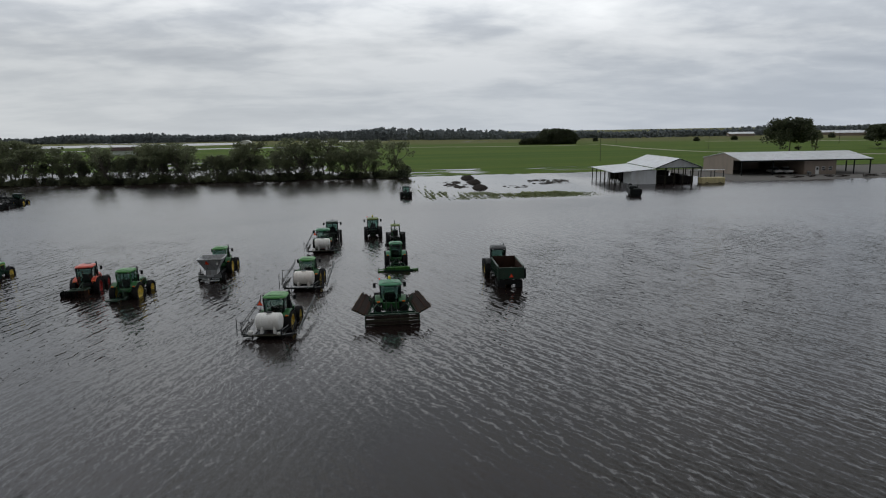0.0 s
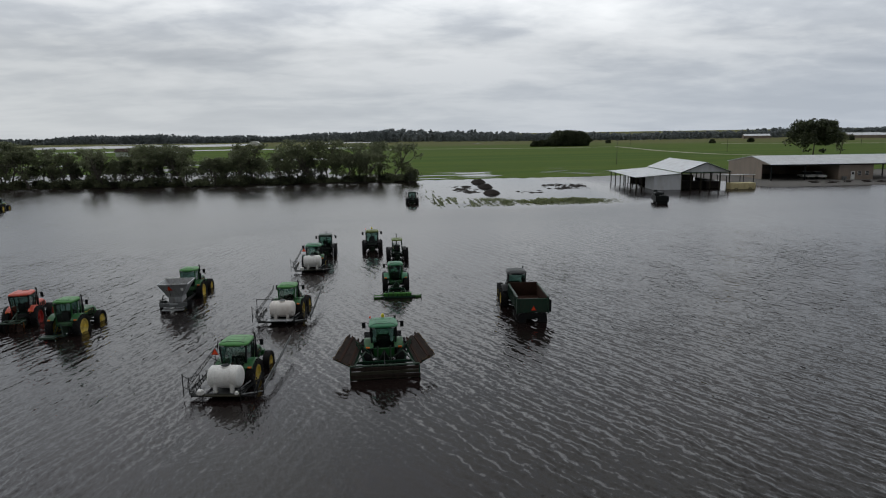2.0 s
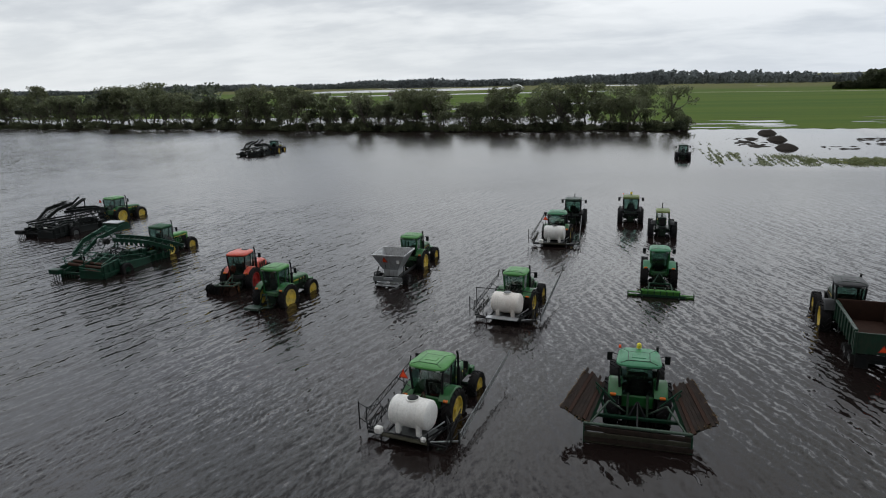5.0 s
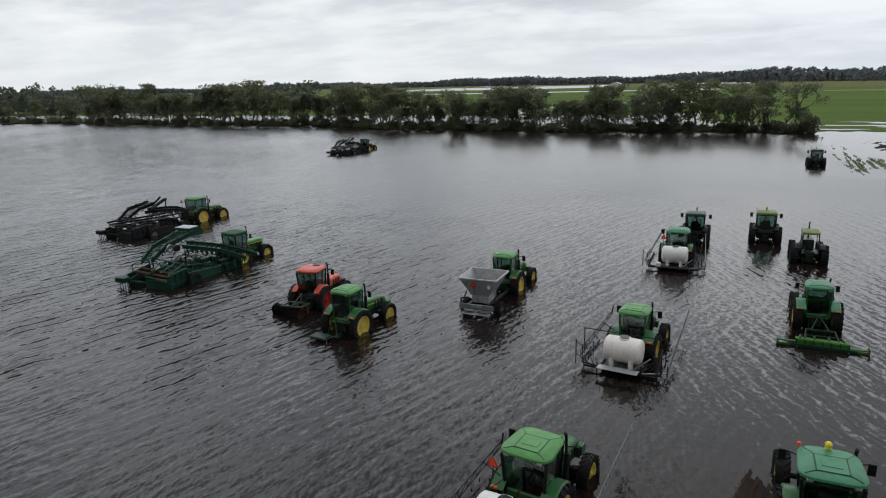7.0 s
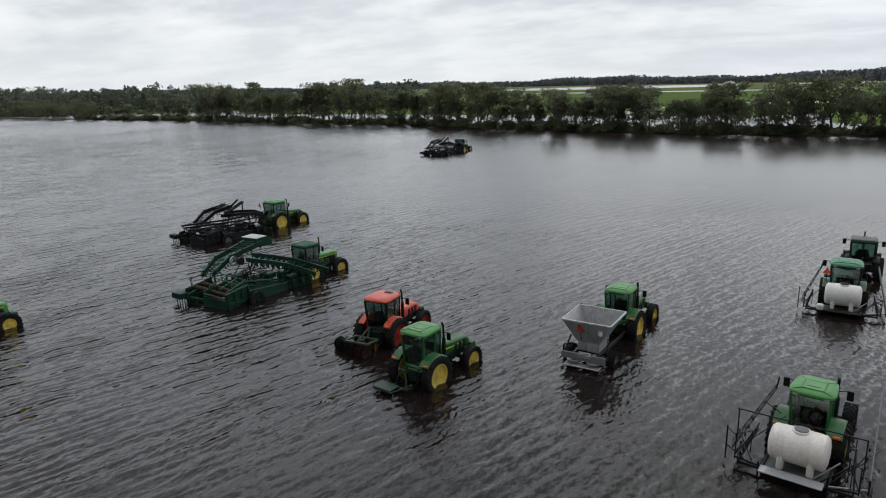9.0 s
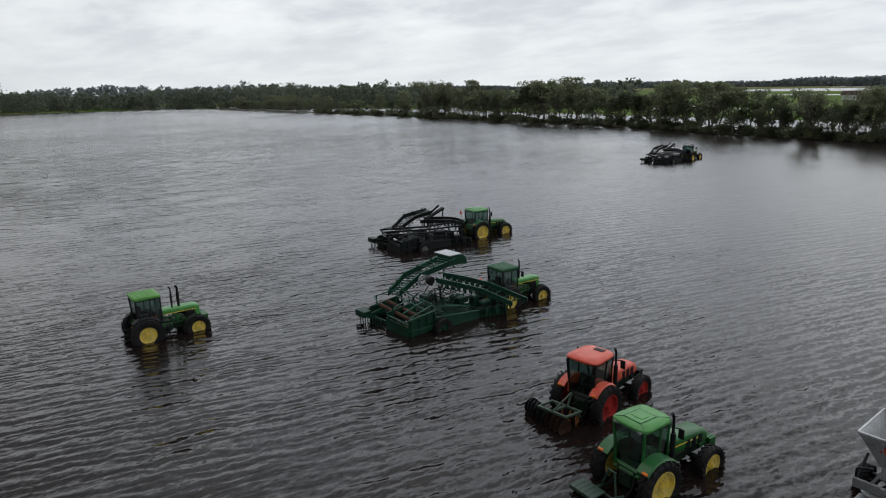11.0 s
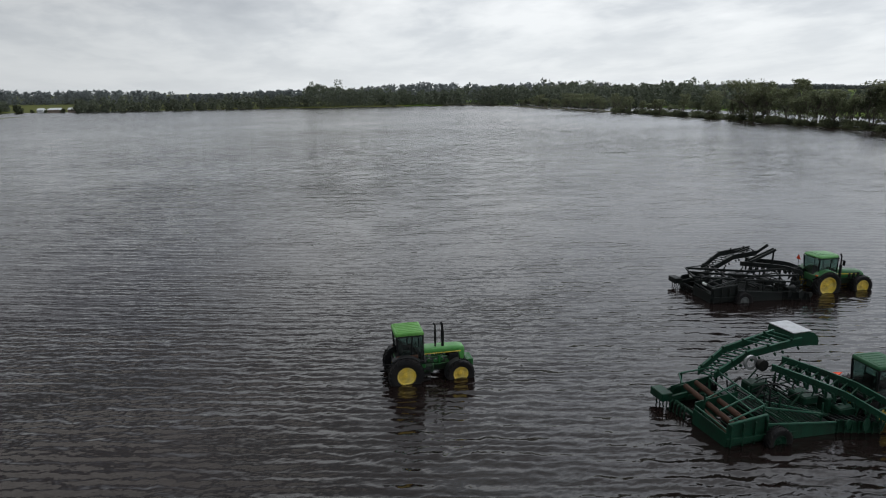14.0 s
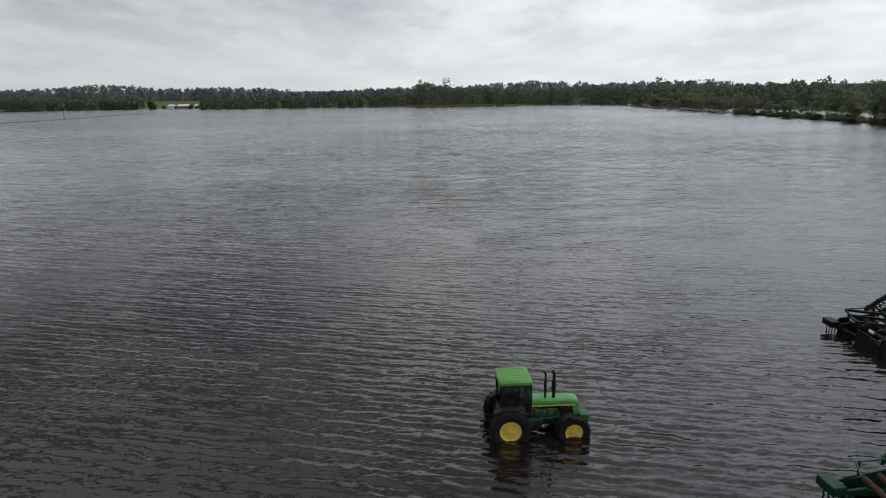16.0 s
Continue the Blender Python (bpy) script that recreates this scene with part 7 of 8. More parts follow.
def disc_harrow(m):
    t = thing("disc_harrow", m, "dark green disc harrow with rusty discs", "harrow")
    bars("frame", "frame_pale", t, (((-0.72, -1.25, 1.02), (0.62, -1.25, 1.02), 0.09, 0.09), ((-0.85, -1.95, 1.02), (0.48, -1.95, 1.02), 0.09, 0.09), ((-0.68, -1.25, 1.02), (-0.80, -1.95, 1.02), 0.09, 0.09), ((-0.05, -1.1, 1.02), (-0.18, -2.0, 1.02), 0.09, 0.09), ((0.58, -1.25, 1.02), (0.44, -1.95, 1.02), 0.09, 0.09), ((-0.42, -1.0, 0.65), (-0.45, -1.3, 1.0), 0.08, 0.08), ((0.42, -1.0, 0.65), (0.38, -1.3, 1.0), 0.08, 0.08), ((0, -1.0, 1.5), (-0.15, -1.9, 1.05), 0.06, 0.06), ((0, -1.0, 1.5), (0, -1.25, 1.0), 0.07, 0.07)))
    disc = lambda g: g.lathe([(0, 0.001), (0.02, 0.10), (0.05, 0.22), (0.085, 0.31), (0.075, 0.32), (0.04, 0.22), (0.008, 0.10), (-0.01, 0.001)], 22, "x", None, False)
    for row, (x, y, turn, mat, n, wide) in enumerate(((0.12, -1.35, 20, "rust_orange", 3, 0.28), (-0.95, -1.75, -24, "black", 5, 0.62), (0.05, -1.98, -14, "rust", 4, 0.40))):
        gang = part("gang", shape(f"gang:{row}", "black", lambda g: g.rod((-wide - 0.05, 0, 0), (wide + 0.05, 0, 0), 0.045, 8)), t, "disc gang", pose(x, y, 0.66, 0, 0, turn))
        for k in range(n):
            part("disc", shape(f"disc_blade", mat, disc), gang, "", pose(-wide + 2 * wide * k / (n - 1), 0, 0))
        for k in range(2):
            part("hanger", shape("hanger", "black", lambda g: g.beam((0, 0, 0), (0, 0.05, 0.36), 0.05, 0.03, 0.01, (0, 1, 0))), gang, "", pose(-wide * 0.5 + wide * k, 0, 0))
    for k in range(6):
        part("tine", shape("harrow_tine", "black", lambda g: g.tube([(0, 0, 1.0), (0, -0.16, 0.95), (0, -0.24, 0.75), (0, -0.14, 0.50)], 0.035)), t, "curved spring tine", pose(-1.35 + 0.17 * k, -1.65 - 0.03 * k, 0))


def platform(m):
    t = thing("carry_platform", m, "dark green slatted carry platform on the tractor's linkage", "platform")
    for k in range(5):
        part("slat", shape("platform_slat", "dark_green", lambda g: g.box((0, 0, 0), (0.18, 0.62, 0.05), None, 0.012)), t, "", pose(-0.86 + 0.19 * k, -1.62, 0.66, 0, 6, 0))
    bars("frame", "dark_green", t, (((-0.95, -1.35, 0.60), (0.45, -1.35, 0.60), 0.07, 0.08), ((-0.95, -1.9, 0.60), (0.05, -1.9, 0.60), 0.07, 0.08), ((-0.42, -1.0, 0.58), (-0.45, -1.35, 0.62), 0.07, 0.07), ((0.42, -1.0, 0.58), (0.38, -1.35, 0.62), 0.07, 0.07), ((-0.32, -1.25, 0.6), (-0.10, -1.1, 1.35), 0.06, 0.06), ((0.32, -1.25, 0.6), (0.10, -1.1, 1.35), 0.06, 0.06), ((-0.18, -1.1, 1.3), (0.18, -1.1, 1.3), 0.06, 0.06), ((0.05, -1.95, 0.62), (0.62, -1.25, 0.85), 0.05, 0.05), ((0.1, -1.85, 0.55), (0.25, -2.1, 0.35), 0.05, 0.05)))


def spreader(m):
    t = thing("fertiliser_spreader", m, "stainless steel hopper spreader with a red warning triangle", "spreader")
    z0, z1 = 1.42, 2.45
    top, low = (1.10, 1.08), (0.52, 0.70)
    out = [(-top[0], -top[1], z1), (top[0], -top[1], z1), (top[0], top[1], z1), (-top[0], top[1], z1)]
    bot = [(-low[0], -low[1], z0), (low[0], -low[1], z0), (low[0], low[1], z0), (-low[0], low[1], z0)]
    inn = [(x * 0.965, y * 0.965, z) for x, y, z in out]
    inb = [(x * 0.9, y * 0.9, z + 0.05) for x, y, z in bot]

    def hopper(g):
        pts = out + bot + inn + inb
        faces = []
        for i in range(4):
            j = (i + 1) % 4
            faces += [(i, j, 4 + j, 4 + i), (8 + i, 12 + i, 12 + j, 8 + j), (i, 8 + i, 8 + j, j)]
        g.add(pts, faces + [(4, 5, 6, 7), (12, 15, 14, 13)])
    at = pose(0, 0, 0)
    hop = part("hopper", shape("hopper", "stainless", hopper), t, "tapered stainless hopper, empty")
    rim = lambda g: [g.beam(out[i], out[(i + 1) % 4], 0.07, 0.10, 0.015) for i in range(4)] and None
    part("hopper_rim", shape("hopper_rim", "stainless", rim), hop)
    part("label_plate", shape("label_plate", "white", lambda g: g.box((0.62, -0.965, 2.05), (0.18, 0.012, 0.26), pose(0, 0, 0), 0.003)), hop, "small white plate")
    smv(t, pose(-0.30, -0.985, 2.10, 19.5, 0, 0) @ Matrix.Diagonal((1.15, 1.15, 1.15, 1)))
    bars("frame", "black", t, (((-0.55, -1.25, 0.95), (-0.55, 3.0, 0.75), 0.12, 0.16), ((0.55, -1.25, 0.95), (0.55, 3.0, 0.75), 0.12, 0.16), ((-0.9, -0.2, 0.8), (0.9, -0.2, 0.8), 0.14, 0.14), ((-0.5, 2.9, 0.75), (0, 3.6, 0.5), 0.10, 0.12), ((0.5, 2.9, 0.75), (0, 3.6, 0.5), 0.10, 0.12), ((-1.0, -1.05, 0.8), (-1.0, -0.2, 1.45), 0.07, 0.07), ((-1.0, -1.05, 0.7), (-1.0, -1.05, 1.3), 0.07, 0.07), ((-1.0, -1.05, 1.3), (-0.6, -0.9, 1.35), 0.06, 0.06), ((0.95, -0.9, 0.8), (0.75, -0.3, 1.6), 0.05, 0.05)))
    part("chute", shape("spreader_chute", "stainless", lambda g: g.box((0, 0, 1.20), (0.98, 1.36, 0.46), None, 0.03)), t, "boxed steel floor of the hopper")
    for k in range(3):
        part("hopper_rib", shape("hopper_rib", "stainless", lambda g: g.beam((0, -1.12, 2.36), (0, -0.745, 1.46), 0.05, 0.03, 0.01)), hop, "", pose(-0.42 + 0.42 * k, 0, 0))
    part("rear_bumper", shape("rear_bumper", "grey", lambda g: g.box((0, -1.30, 0.95), (2.0, 0.10, 0.30), None, 0.02)), t, "dark steel bumper")
    part("spinner_guard", shape("spinner_guard", "steel", lambda g: g.box((0, -1.42, 0.60), (1.6, 0.40, 0.06), pose(0, 0, 0), 0.02)), t)
    part("rear_plate", shape("rear_plate", "steel", lambda g: g.box((0.05, -1.365, 1.02), (0.62, 0.03, 0.16), None, 0.01)), t)
    for x in (-0.45, 0.45):
        part("spinner", shape("spinner", "steel", lambda g: g.lathe([(0.72, 0.001), (0.72, 0.33), (0.75, 0.33), (0.80, 0.06), (0.80, 0.001)], 18, "z", None, False)), t, "spinner disc", pose(x, -1.15, 0))
    for s in (-1, 1):
        wheel("wheel", t, s * 1.0, -0.2, 0.52, 0.52, 0.34, 0.27, "grey")


def tipping_trailer(m):
    t = thing("tipping_trailer", m, "dark green tipping trailer with rusty brown open bed", "trailer")
    # y = 0 at the tailboard, the bed runs forward
    w, L, z0, z1 = 1.04, 4.1, 1.28, 2.18
    part("bed_floor", shape("bed_floor", "rust", lambda g: g.box((0, L / 2, z0), (2 * w, L, 0.10), None, 0.02)), t, "rusty bed floor")
    for s in (-1, 1):
        side = part("side_board", shape(f"side_board:{s}", "dark_green", lambda g: g.box((s * w, L / 2, (z0 + z1) / 2 + 0.05), (0.06, L, z1 - z0), None, 0.015)), t)
        part("side_liner", shape(f"side_liner:{s}", "rust", lambda g: g.box((s * (w - 0.045), L / 2, (z0 + z1) / 2 + 0.04), (0.02, L - 0.1, z1 - z0 - 0.06), None, 0.004)), side, "rusty inner face")
        for k in range(8):
            part("stake", shape(f"stake:{s}", "dark_green", lambda g: g.box((s * (w + 0.06), 0, (z0 + z1) / 2 + 0.02), (0.08, 0.09, z1 - z0), None, 0.012)), side, "", pose(0, 0.15 + k * (L - 0.3) / 7, 0))
        part("top_rail", shape(f"top_rail:{s}", "dark_green", lambda g: g.box((s * (w + 0.02), L / 2, z1 + 0.06), (0.14, L + 0.05, 0.09), None, 0.02)), side)
    tail = part("tailboard", shape("tailboard", "dark_green", lambda g: g.box((0, -0.02, 1.66), (2 * w + 0.12, 0.07, 0.98), None, 0.015)), t, "dark green tailboard")
    part("tail_liner", shape("tail_liner", "rust", lambda g: g.box((0, 0.03, 1.70), (2 * w - 0.1, 0.02, 0.84), None, 0.004)), tail)
    for x in (-1.06, 1.06):
        part("tail_post", shape("tail_post", "dark_green", lambda g: g.box((0, -0.03, 1.64), (0.12, 0.14, 1.08), None, 0.02)), tail, "", pose(x, 0, 0))
    part("headboard", shape("headboard", "rust", lambda g: g.box((0, L + 0.02, 1.82), (2 * w + 0.05, 0.06, 1.05), None, 0.015)), t, "rusty brown headboard")
    smv(t, pose(0.05, -0.07, 1.42))
    bars("chassis", "black", t, (((-0.45, 0.0, 1.05), (-0.45, L, 1.05), 0.12, 0.22), ((0.45, 0.0, 1.05), (0.45, L, 1.05), 0.12, 0.22), ((-0.45, L, 1.0), (0, L + 1.1, 0.55), 0.12, 0.14), ((0.45, L, 1.0), (0, L + 1.1, 0.55), 0.12, 0.14), ((-0.9, 0.05, 1.0), (0.9, 0.05, 1.0), 0.10, 0.20)))
    part("rear_bumper", shape("trailer_bumper", "charcoal", lambda g: g.box((0, 0.10, 0.86), (1.90, 0.12, 0.34), None, 0.02)), t, "dark steel cross bumper")
    part("tail_bracket", shape("tail_bracket", "charcoal", lambda g: g.box((1.20, -0.02, 1.62), (0.14, 0.20, 0.86), None, 0.03)), t)
    for x in (-0.7, 0.7):
        part("mudflap", shape("mudflap", "black", lambda g: g.box((0, 0.02, 0.7), (0.55, 0.03, 0.5), None, 0.01)), t, "", pose(x, 0, 0))
    for y in (0.75, 1.75):
        for s in (-1, 1):
            wheel("wheel", t, s * 0.92, y, 0.48, 0.48, 0.30, 0.27, "grey")


def harvester(m, mat, label, folded=False, detail=True):
    """A trailed root harvester: railed rear tray, side panels, lifted boom, digger web. y points to the tractor."""
    t = thing("root_harvester", m, label, "harvester", "harvesters")
    z = lambda v: v - BED
    rng = random.Random(label)
    # the lighter paint that draws highlights on rails, flanges and slats
    edge = "charcoal_edge" if folded else "harvest_edge"
    # main frame
    bars("frame", mat, t, (((1.75, -2.6, z(0.25)), (2.0, 2.1, z(0.15)), 0.14, 0.20), ((-1.7, -2.6, z(0.25)), (-1.5, 2.4, z(0.2)), 0.14, 0.20), ((-1.7, -2.5, z(0.3)), (1.75, -2.5, z(0.3)), 0.12, 0.16), ((-1.6, -0.4, z(0.25)), (1.9, -0.4, z(0.25)), 0.12, 0.16), ((-1.5, 2.2, z(0.25)), (2.0, 2.0, z(0.2)), 0.12, 0.16), ((0.9, 2.0, z(0.2)), (1.0, 4.3, z(-0.05)), 0.14, 0.18), ((-0.2, 2.1, z(0.2)), (0.9, 4.2, z(-0.05)), 0.12, 0.16)))
    # side panels of the rear box and the long low panel
    for name, p in (("side_panel", ((1.78, -2.55, z(-0.25)), (1.80, -0.85, z(-0.2)), (1.72, -0.85, z(1.0)), (1.72, -2.55, z(0.86)))), ("side_panel", ((1.9, -0.8, z(-0.1)), (2.15, 2.0, z(0.0)), (2.1, 2.0, z(0.42)), (1.85, -0.8, z(0.62)))),
                    ("side_panel", ((-1.85, -2.4, z(-0.1)), (-1.85, -0.4, z(-0.1)), (-1.85, -0.4, z(0.95)), (-1.85, -2.4, z(0.75)))), ("back_panel", ((-0.1, -2.62, z(-0.1)), (1.75, -2.62, z(-0.15)), (1.75, -2.62, z(0.55)), (-0.1, -2.62, z(0.62)))),
                    ("inner_panel", ((-0.15, -2.5, z(0.1)), (-0.1, -0.6, z(0.1)), (-0.1, -0.6, z(1.05)), (-0.15, -2.5, z(0.85)))), ("deck", ((-1.5, -0.35, z(0.40)), (1.85, -0.35, z(0.40)), (1.9, 2.0, z(0.30)), (-1.4, 2.2, z(0.35))))):
        plate(t, name, mat if name != "deck" else "charcoal", *p, 0.05)
    # the open web chain over the deck, and the tines under the rear
    for k in range(18):
        y = -0.3 + 0.14 * k
        part("chain_bar", shape(f"chain_bar:{k}", mat, lambda g: g.rod((-1.35, y + 0.1, z(0.52 + 0.10 * math.sin(k * 0.7))), (1.75, y - 0.05, z(0.46 + 0.08 * math.sin(k * 0.5))), 0.028, 6)), t)
    for k in range(9):
        part("tine", shape("rear_tine", mat, lambda g: g.tube([(0, 0, 0.15), (0.02, -0.12, 0.05), (0.03, -0.16, -0.25), (0.02, -0.06, -0.42)], 0.03, 5)), t, "", pose(-2.1 + 0.2 * k, -2.75 + 0.02 * k, z(0.32)))
    for k in range(4):
        part("panel_rib", shape(f"panel_rib:{k}", mat, lambda g: g.box((1.83, -2.45 + 0.52 * k, z(0.32)), (0.07, 0.07, 1.1), None, 0.01)), t)
    bars("panel_edge", edge, t, (((1.76, -2.55, z(0.9)), (1.76, -0.85, z(1.04)), 0.10, 0.06), ((1.8, -0.85, z(0.66)), (2.13, 2.0, z(0.46)), 0.08, 0.06), ((1.76, -0.85, z(1.04)), (1.8, -0.85, z(-0.2)), 0.08, 0.08)))
    # rails over the tray
    for k, (a, b) in enumerate((((-1.95, -2.0, 1.22), (-1.75, -0.55, 1.38)), ((-1.75, -0.55, 1.38), (1.45, -0.72, 1.25)), ((1.45, -0.72, 1.25), (1.72, -2.5, 1.0)), ((-1.95, -2.0, 1.22), (-1.3, -2.3, 1.1)), ((-1.0, -1.25, 1.3), (1.5, -1.35, 1.15)), ((-0.2, -0.65, 1.33), (0.1, -2.3, 1.08)), ((0.7, -0.68, 1.28), (0.95, -2.3, 1.03)), ((1.5, -0.8, 1.18), (2.05, 1.4, 0.85)), ((1.72, -2.5, 0.62), (-0.1, -2.55, 0.75)), ((0.2, -0.4, 0.9), (2.0, 1.45, 0.82)))):
        part("rail", shape(f"rail:{k}", edge, lambda g: g.beam((a[0], a[1], z(a[2])), (b[0], b[1], z(b[2])), 0.05, 0.06, 0.008)), t)
    for k, (x, y) in enumerate(((-1.9, -1.9), (-1.7, -0.6), (1.45, -0.75), (0.1, -2.3), (-0.2, -0.65), (-1.0, -1.25), (2.0, 1.4), (1.0, 0.4))):
        part("rail_post", shape(f"rail_post:{k}", mat, lambda g: g.box((x, y, z(0.78)), (0.06, 0.06, 1.0), None, 0.01)), t)
    for k, (y, zz, q) in enumerate(((-2.0, 0.70, 0.11), (-1.5, 0.78, 0.11), (-2.3, 0.45, 0.08))):
        part("roller", shape(f"roller:{k}:{folded}", "charcoal" if folded else "rust_dark", lambda g: g.rod((-1.6 if k != 2 else 0.0, y + 0.1, z(zz + 0.1)), (1.5, y, z(zz - 0.08)), q, 12)), t, "long roller across the tray")
    for k in range(5):
        part("web_bar", shape(f"web_bar:{k}", mat, lambda g: g.box((0.85, -2.3 + 0.32 * k, z(0.42)), (1.7, 0.05, 0.05), None, 0.01)), t)
    # rear outrigger chute
    part("rear_chute", shape("rear_chute", mat, lambda g: g.box((-1.85, -2.85, z(0.50)), (0.85, 0.5, 0.34), pose(0, 0, 0), 0.03).beam((-1.5, -2.7, z(0.4)), (-1.3, -2.0, z(0.6)), 0.12, 0.2).beam((-2.1, -2.7, z(0.45)), (-1.7, -1.8, z(0.8)), 0.08, 0.1)), t)
    if folded:
        for k, (x, y) in enumerate(((-0.95, -2.28), (0.75, -2.42))):
            part("lamp_plate", shape("lamp_plate", "white", lambda g: g.box((0, 0, z(0.92)), (0.36, 0.10, 0.13), None, 0.02)), t, "white plate lamp", pose(x, y, 0))
    # lifted boom: two side plates, cross slats, and its head
    paths = ([(-1.9, -1.1, 1.2), (-1.9, 0.05, 2.0), (-1.75, 2.4, 2.55)], [(-1.35, -0.75, 1.2), (-1.2, 0.65, 2.0), (-0.75, 2.9, 2.50)]) if not folded else ([(-1.95, -1.0, 1.1), (-1.75, 0.1, 2.05), (-1.6, 2.2, 2.35)], [(-1.35, -0.7, 1.1), (-1.15, 0.8, 1.95), (-0.55, 2.0, 2.3)])
    for k, path in enumerate(paths):
        part("boom_plate", shape(f"boom_plate:{k}:{folded}", mat, lambda g: ribbon(g, [(a[0], a[1], z(a[2])) for a in path], 0.07, 0.30)), t)
        part("boom_edge", shape(f"boom_edge:{k}:{folded}", edge, lambda g: ribbon(g, [(a[0], a[1], z(a[2])) for a in path], 0.11, 0.02, 0.161)), t, "pale flange in the highlight tint")
        for j in range(14):
            u = (j + 0.5) / 14 * 2
            p = Vector(path[int(u)]).lerp(Vector(path[int(u) + 1]), u - int(u))
            part("stud", shape("boom_stud", mat, lambda g: g.box((0, 0, 0), (0.10, 0.08, 0.14), None, 0.02)), t, "", pose(p.x + 0.07, p.y, z(p.z + (0.22 if j % 3 == 0 else -0.24)), 25, 0, 0))
    for k in range(16):
        u = (k + 0.5) / 16 * 2
        i, f = int(u), u - int(u)
        ends = [Vector(p[i]).lerp(Vector(p[i + 1]), f) for p in paths]
        part("boom_slat", shape(f"boom_slat:{k}:{folded}", edge, lambda g: g.beam((ends[0].x, ends[0].y, z(ends[0].z + (0.12 if k > 10 else -0.10))), (ends[1].x, ends[1].y, z(ends[1].z + (0.12 if k > 10 else -0.10))), 0.06, 0.05, 0.008)), t)
    if not folded:
        def head(g):
            side = [(2.55, 2.25), (2.6, 2.78), (3.35, 2.80), (3.62, 2.74), (3.82, 2.58), (3.92, 2.34), (3.90, 2.14), (3.5, 2.2)]
            g.loft([[(x, y, z(h)) for y, h in side] for x in (-2.25, -0.85)])
        hd = part("boom_head", shape("boom_head", mat, head), t, "closed delivery head of the boom")
        part("hood", shape("boom_hood", "steel", lambda g: g.box((-1.55, 3.05, z(2.825)), (1.36, 0.95, 0.04), None, 0.015)), hd, "pale grey top sheet")
    else:
        for k, (a, b) in enumerate((((0.35, 0.9, 2.0), (0.55, 2.5, 2.75)), ((-0.75, 2.0, 2.2), (-0.35, 2.6, 2.85)), ((0.0, 1.0, 2.0), (0.2, 2.6, 2.72)), ((0.5, 2.4, 2.7), (0.55, 2.3, 1.5)))):
            part("folded_arm", shape(f"folded_arm:{k}", mat, lambda g: g.beam((a[0], a[1], z(a[2])), (b[0], b[1], z(b[2])), 0.10, 0.16 if k < 3 else 0.06, 0.01)), t)
    if folded:
        bars("top_beam", mat, t, (((-1.75, -2.2, z(1.25)), (0.9, 0.6, z(1.55)), 0.10, 0.14), ((-1.2, -2.4, z(1.15)), (1.5, 0.2, z(1.45)), 0.10, 0.14), ((-0.4, -2.5, z(1.05)), (1.75, -0.3, z(1.3)), 0.09, 0.12), ((-1.75, -2.2, z(1.25)), (-0.4, -2.5, z(1.05)), 0.08, 0.10), ((-0.6, -0.9, z(1.38)), (1.1, -1.0, z(1.2)), 0.08, 0.10), ((0.9, 0.6, z(1.55)), (1.0, 3.9, z(1.6)), 0.10, 0.14), ((1.5, 0.2, z(1.45)), (1.7, 3.4, z(1.35)), 0.08, 0.12), ((1.75, -0.3, z(1.3)), (2.0, 3.3, z(1.0)), 0.08, 0.10), ((0.95, 2.2, z(1.58)), (1.85, 2.1, z(1.2)), 0.07, 0.09), ((0.95, 3.3, z(1.58)), (1.9, 3.2, z(1.1)), 0.07, 0.09)))
        bars("upright", mat, t, tuple(((x, y, z(0.2)), (x, y, z(h)), 0.07, 0.07) for x, y, h in ((1.7, -0.2, 1.3), (1.75, 0.9, 1.25), (1.85, 1.9, 1.15), (2.0, 3.2, 1.0), (0.95, 1.2, 1.55), (1.0, 2.6, 1.55), (1.0, 3.8, 1.55))))
    # digger web: two arched rails with bars between
    rails = ([(0.15, 0.65, 2.02), (1.05, 1.58, 1.70), (1.95, 2.50, 1.36), (3.15, 3.55, 0.68)], [(-0.20, 1.45, 2.10), (0.70, 2.50, 1.78), (1.55, 3.40, 1.45), (3.35, 4.55, 0.72)])
    if folded:
        rails = ([(-0.6, 0.9, 1.65), (0.4, 1.9, 1.62), (1.0, 3.0, 1.55), (1.3, 4.0, 1.3)], [(-1.1, 1.6, 1.75), (0.0, 2.7, 1.72), (0.5, 3.6, 1.62), (0.8, 4.3, 1.4)])
    for k, path in enumerate(rails):
        fine = []
        for u in np.linspace(0, 3, 13):
            i = min(int(u), 2)
            p = [np.interp(u, range(4), [q[j] for q in path]) for j in range(3)]
            p[2] += (0.10 if folded else 0.03) * math.sin(u / 3 * math.pi)
            fine.append((p[0], p[1], z(p[2])))
        part("web_rail", shape(f"web_rail:{k}:{folded}", mat, lambda g: ribbon(g, fine, 0.07, 0.25)), t)
        part("wear_strip", shape(f"wear_strip:{k}:{folded}", edge, lambda g: ribbon(g, fine, 0.09, 0.02, 0.138)), t, "pale rail edge in the highlight tint")
        for j in range(1, 12):
            p, q = Vector(fine[j]), Vector(fine[j + 1])
            part("stud", shape("web_stud", mat, lambda g: g.box((0, 0, -0.1), (0.10, 0.09, 0.24), None, 0.02)), t, "", pose(p.x, p.y, p.z - 0.15, 0, 0, 30))
            part("stud", shape("web_stud", mat, lambda g: g.box((0, 0, -0.1), (0.10, 0.09, 0.24), None, 0.02)), t, "", pose((p.x + q.x) / 2 + 0.06, (p.y + q.y) / 2, (p.z + q.z) / 2 - 0.12, 20, 0, 0))
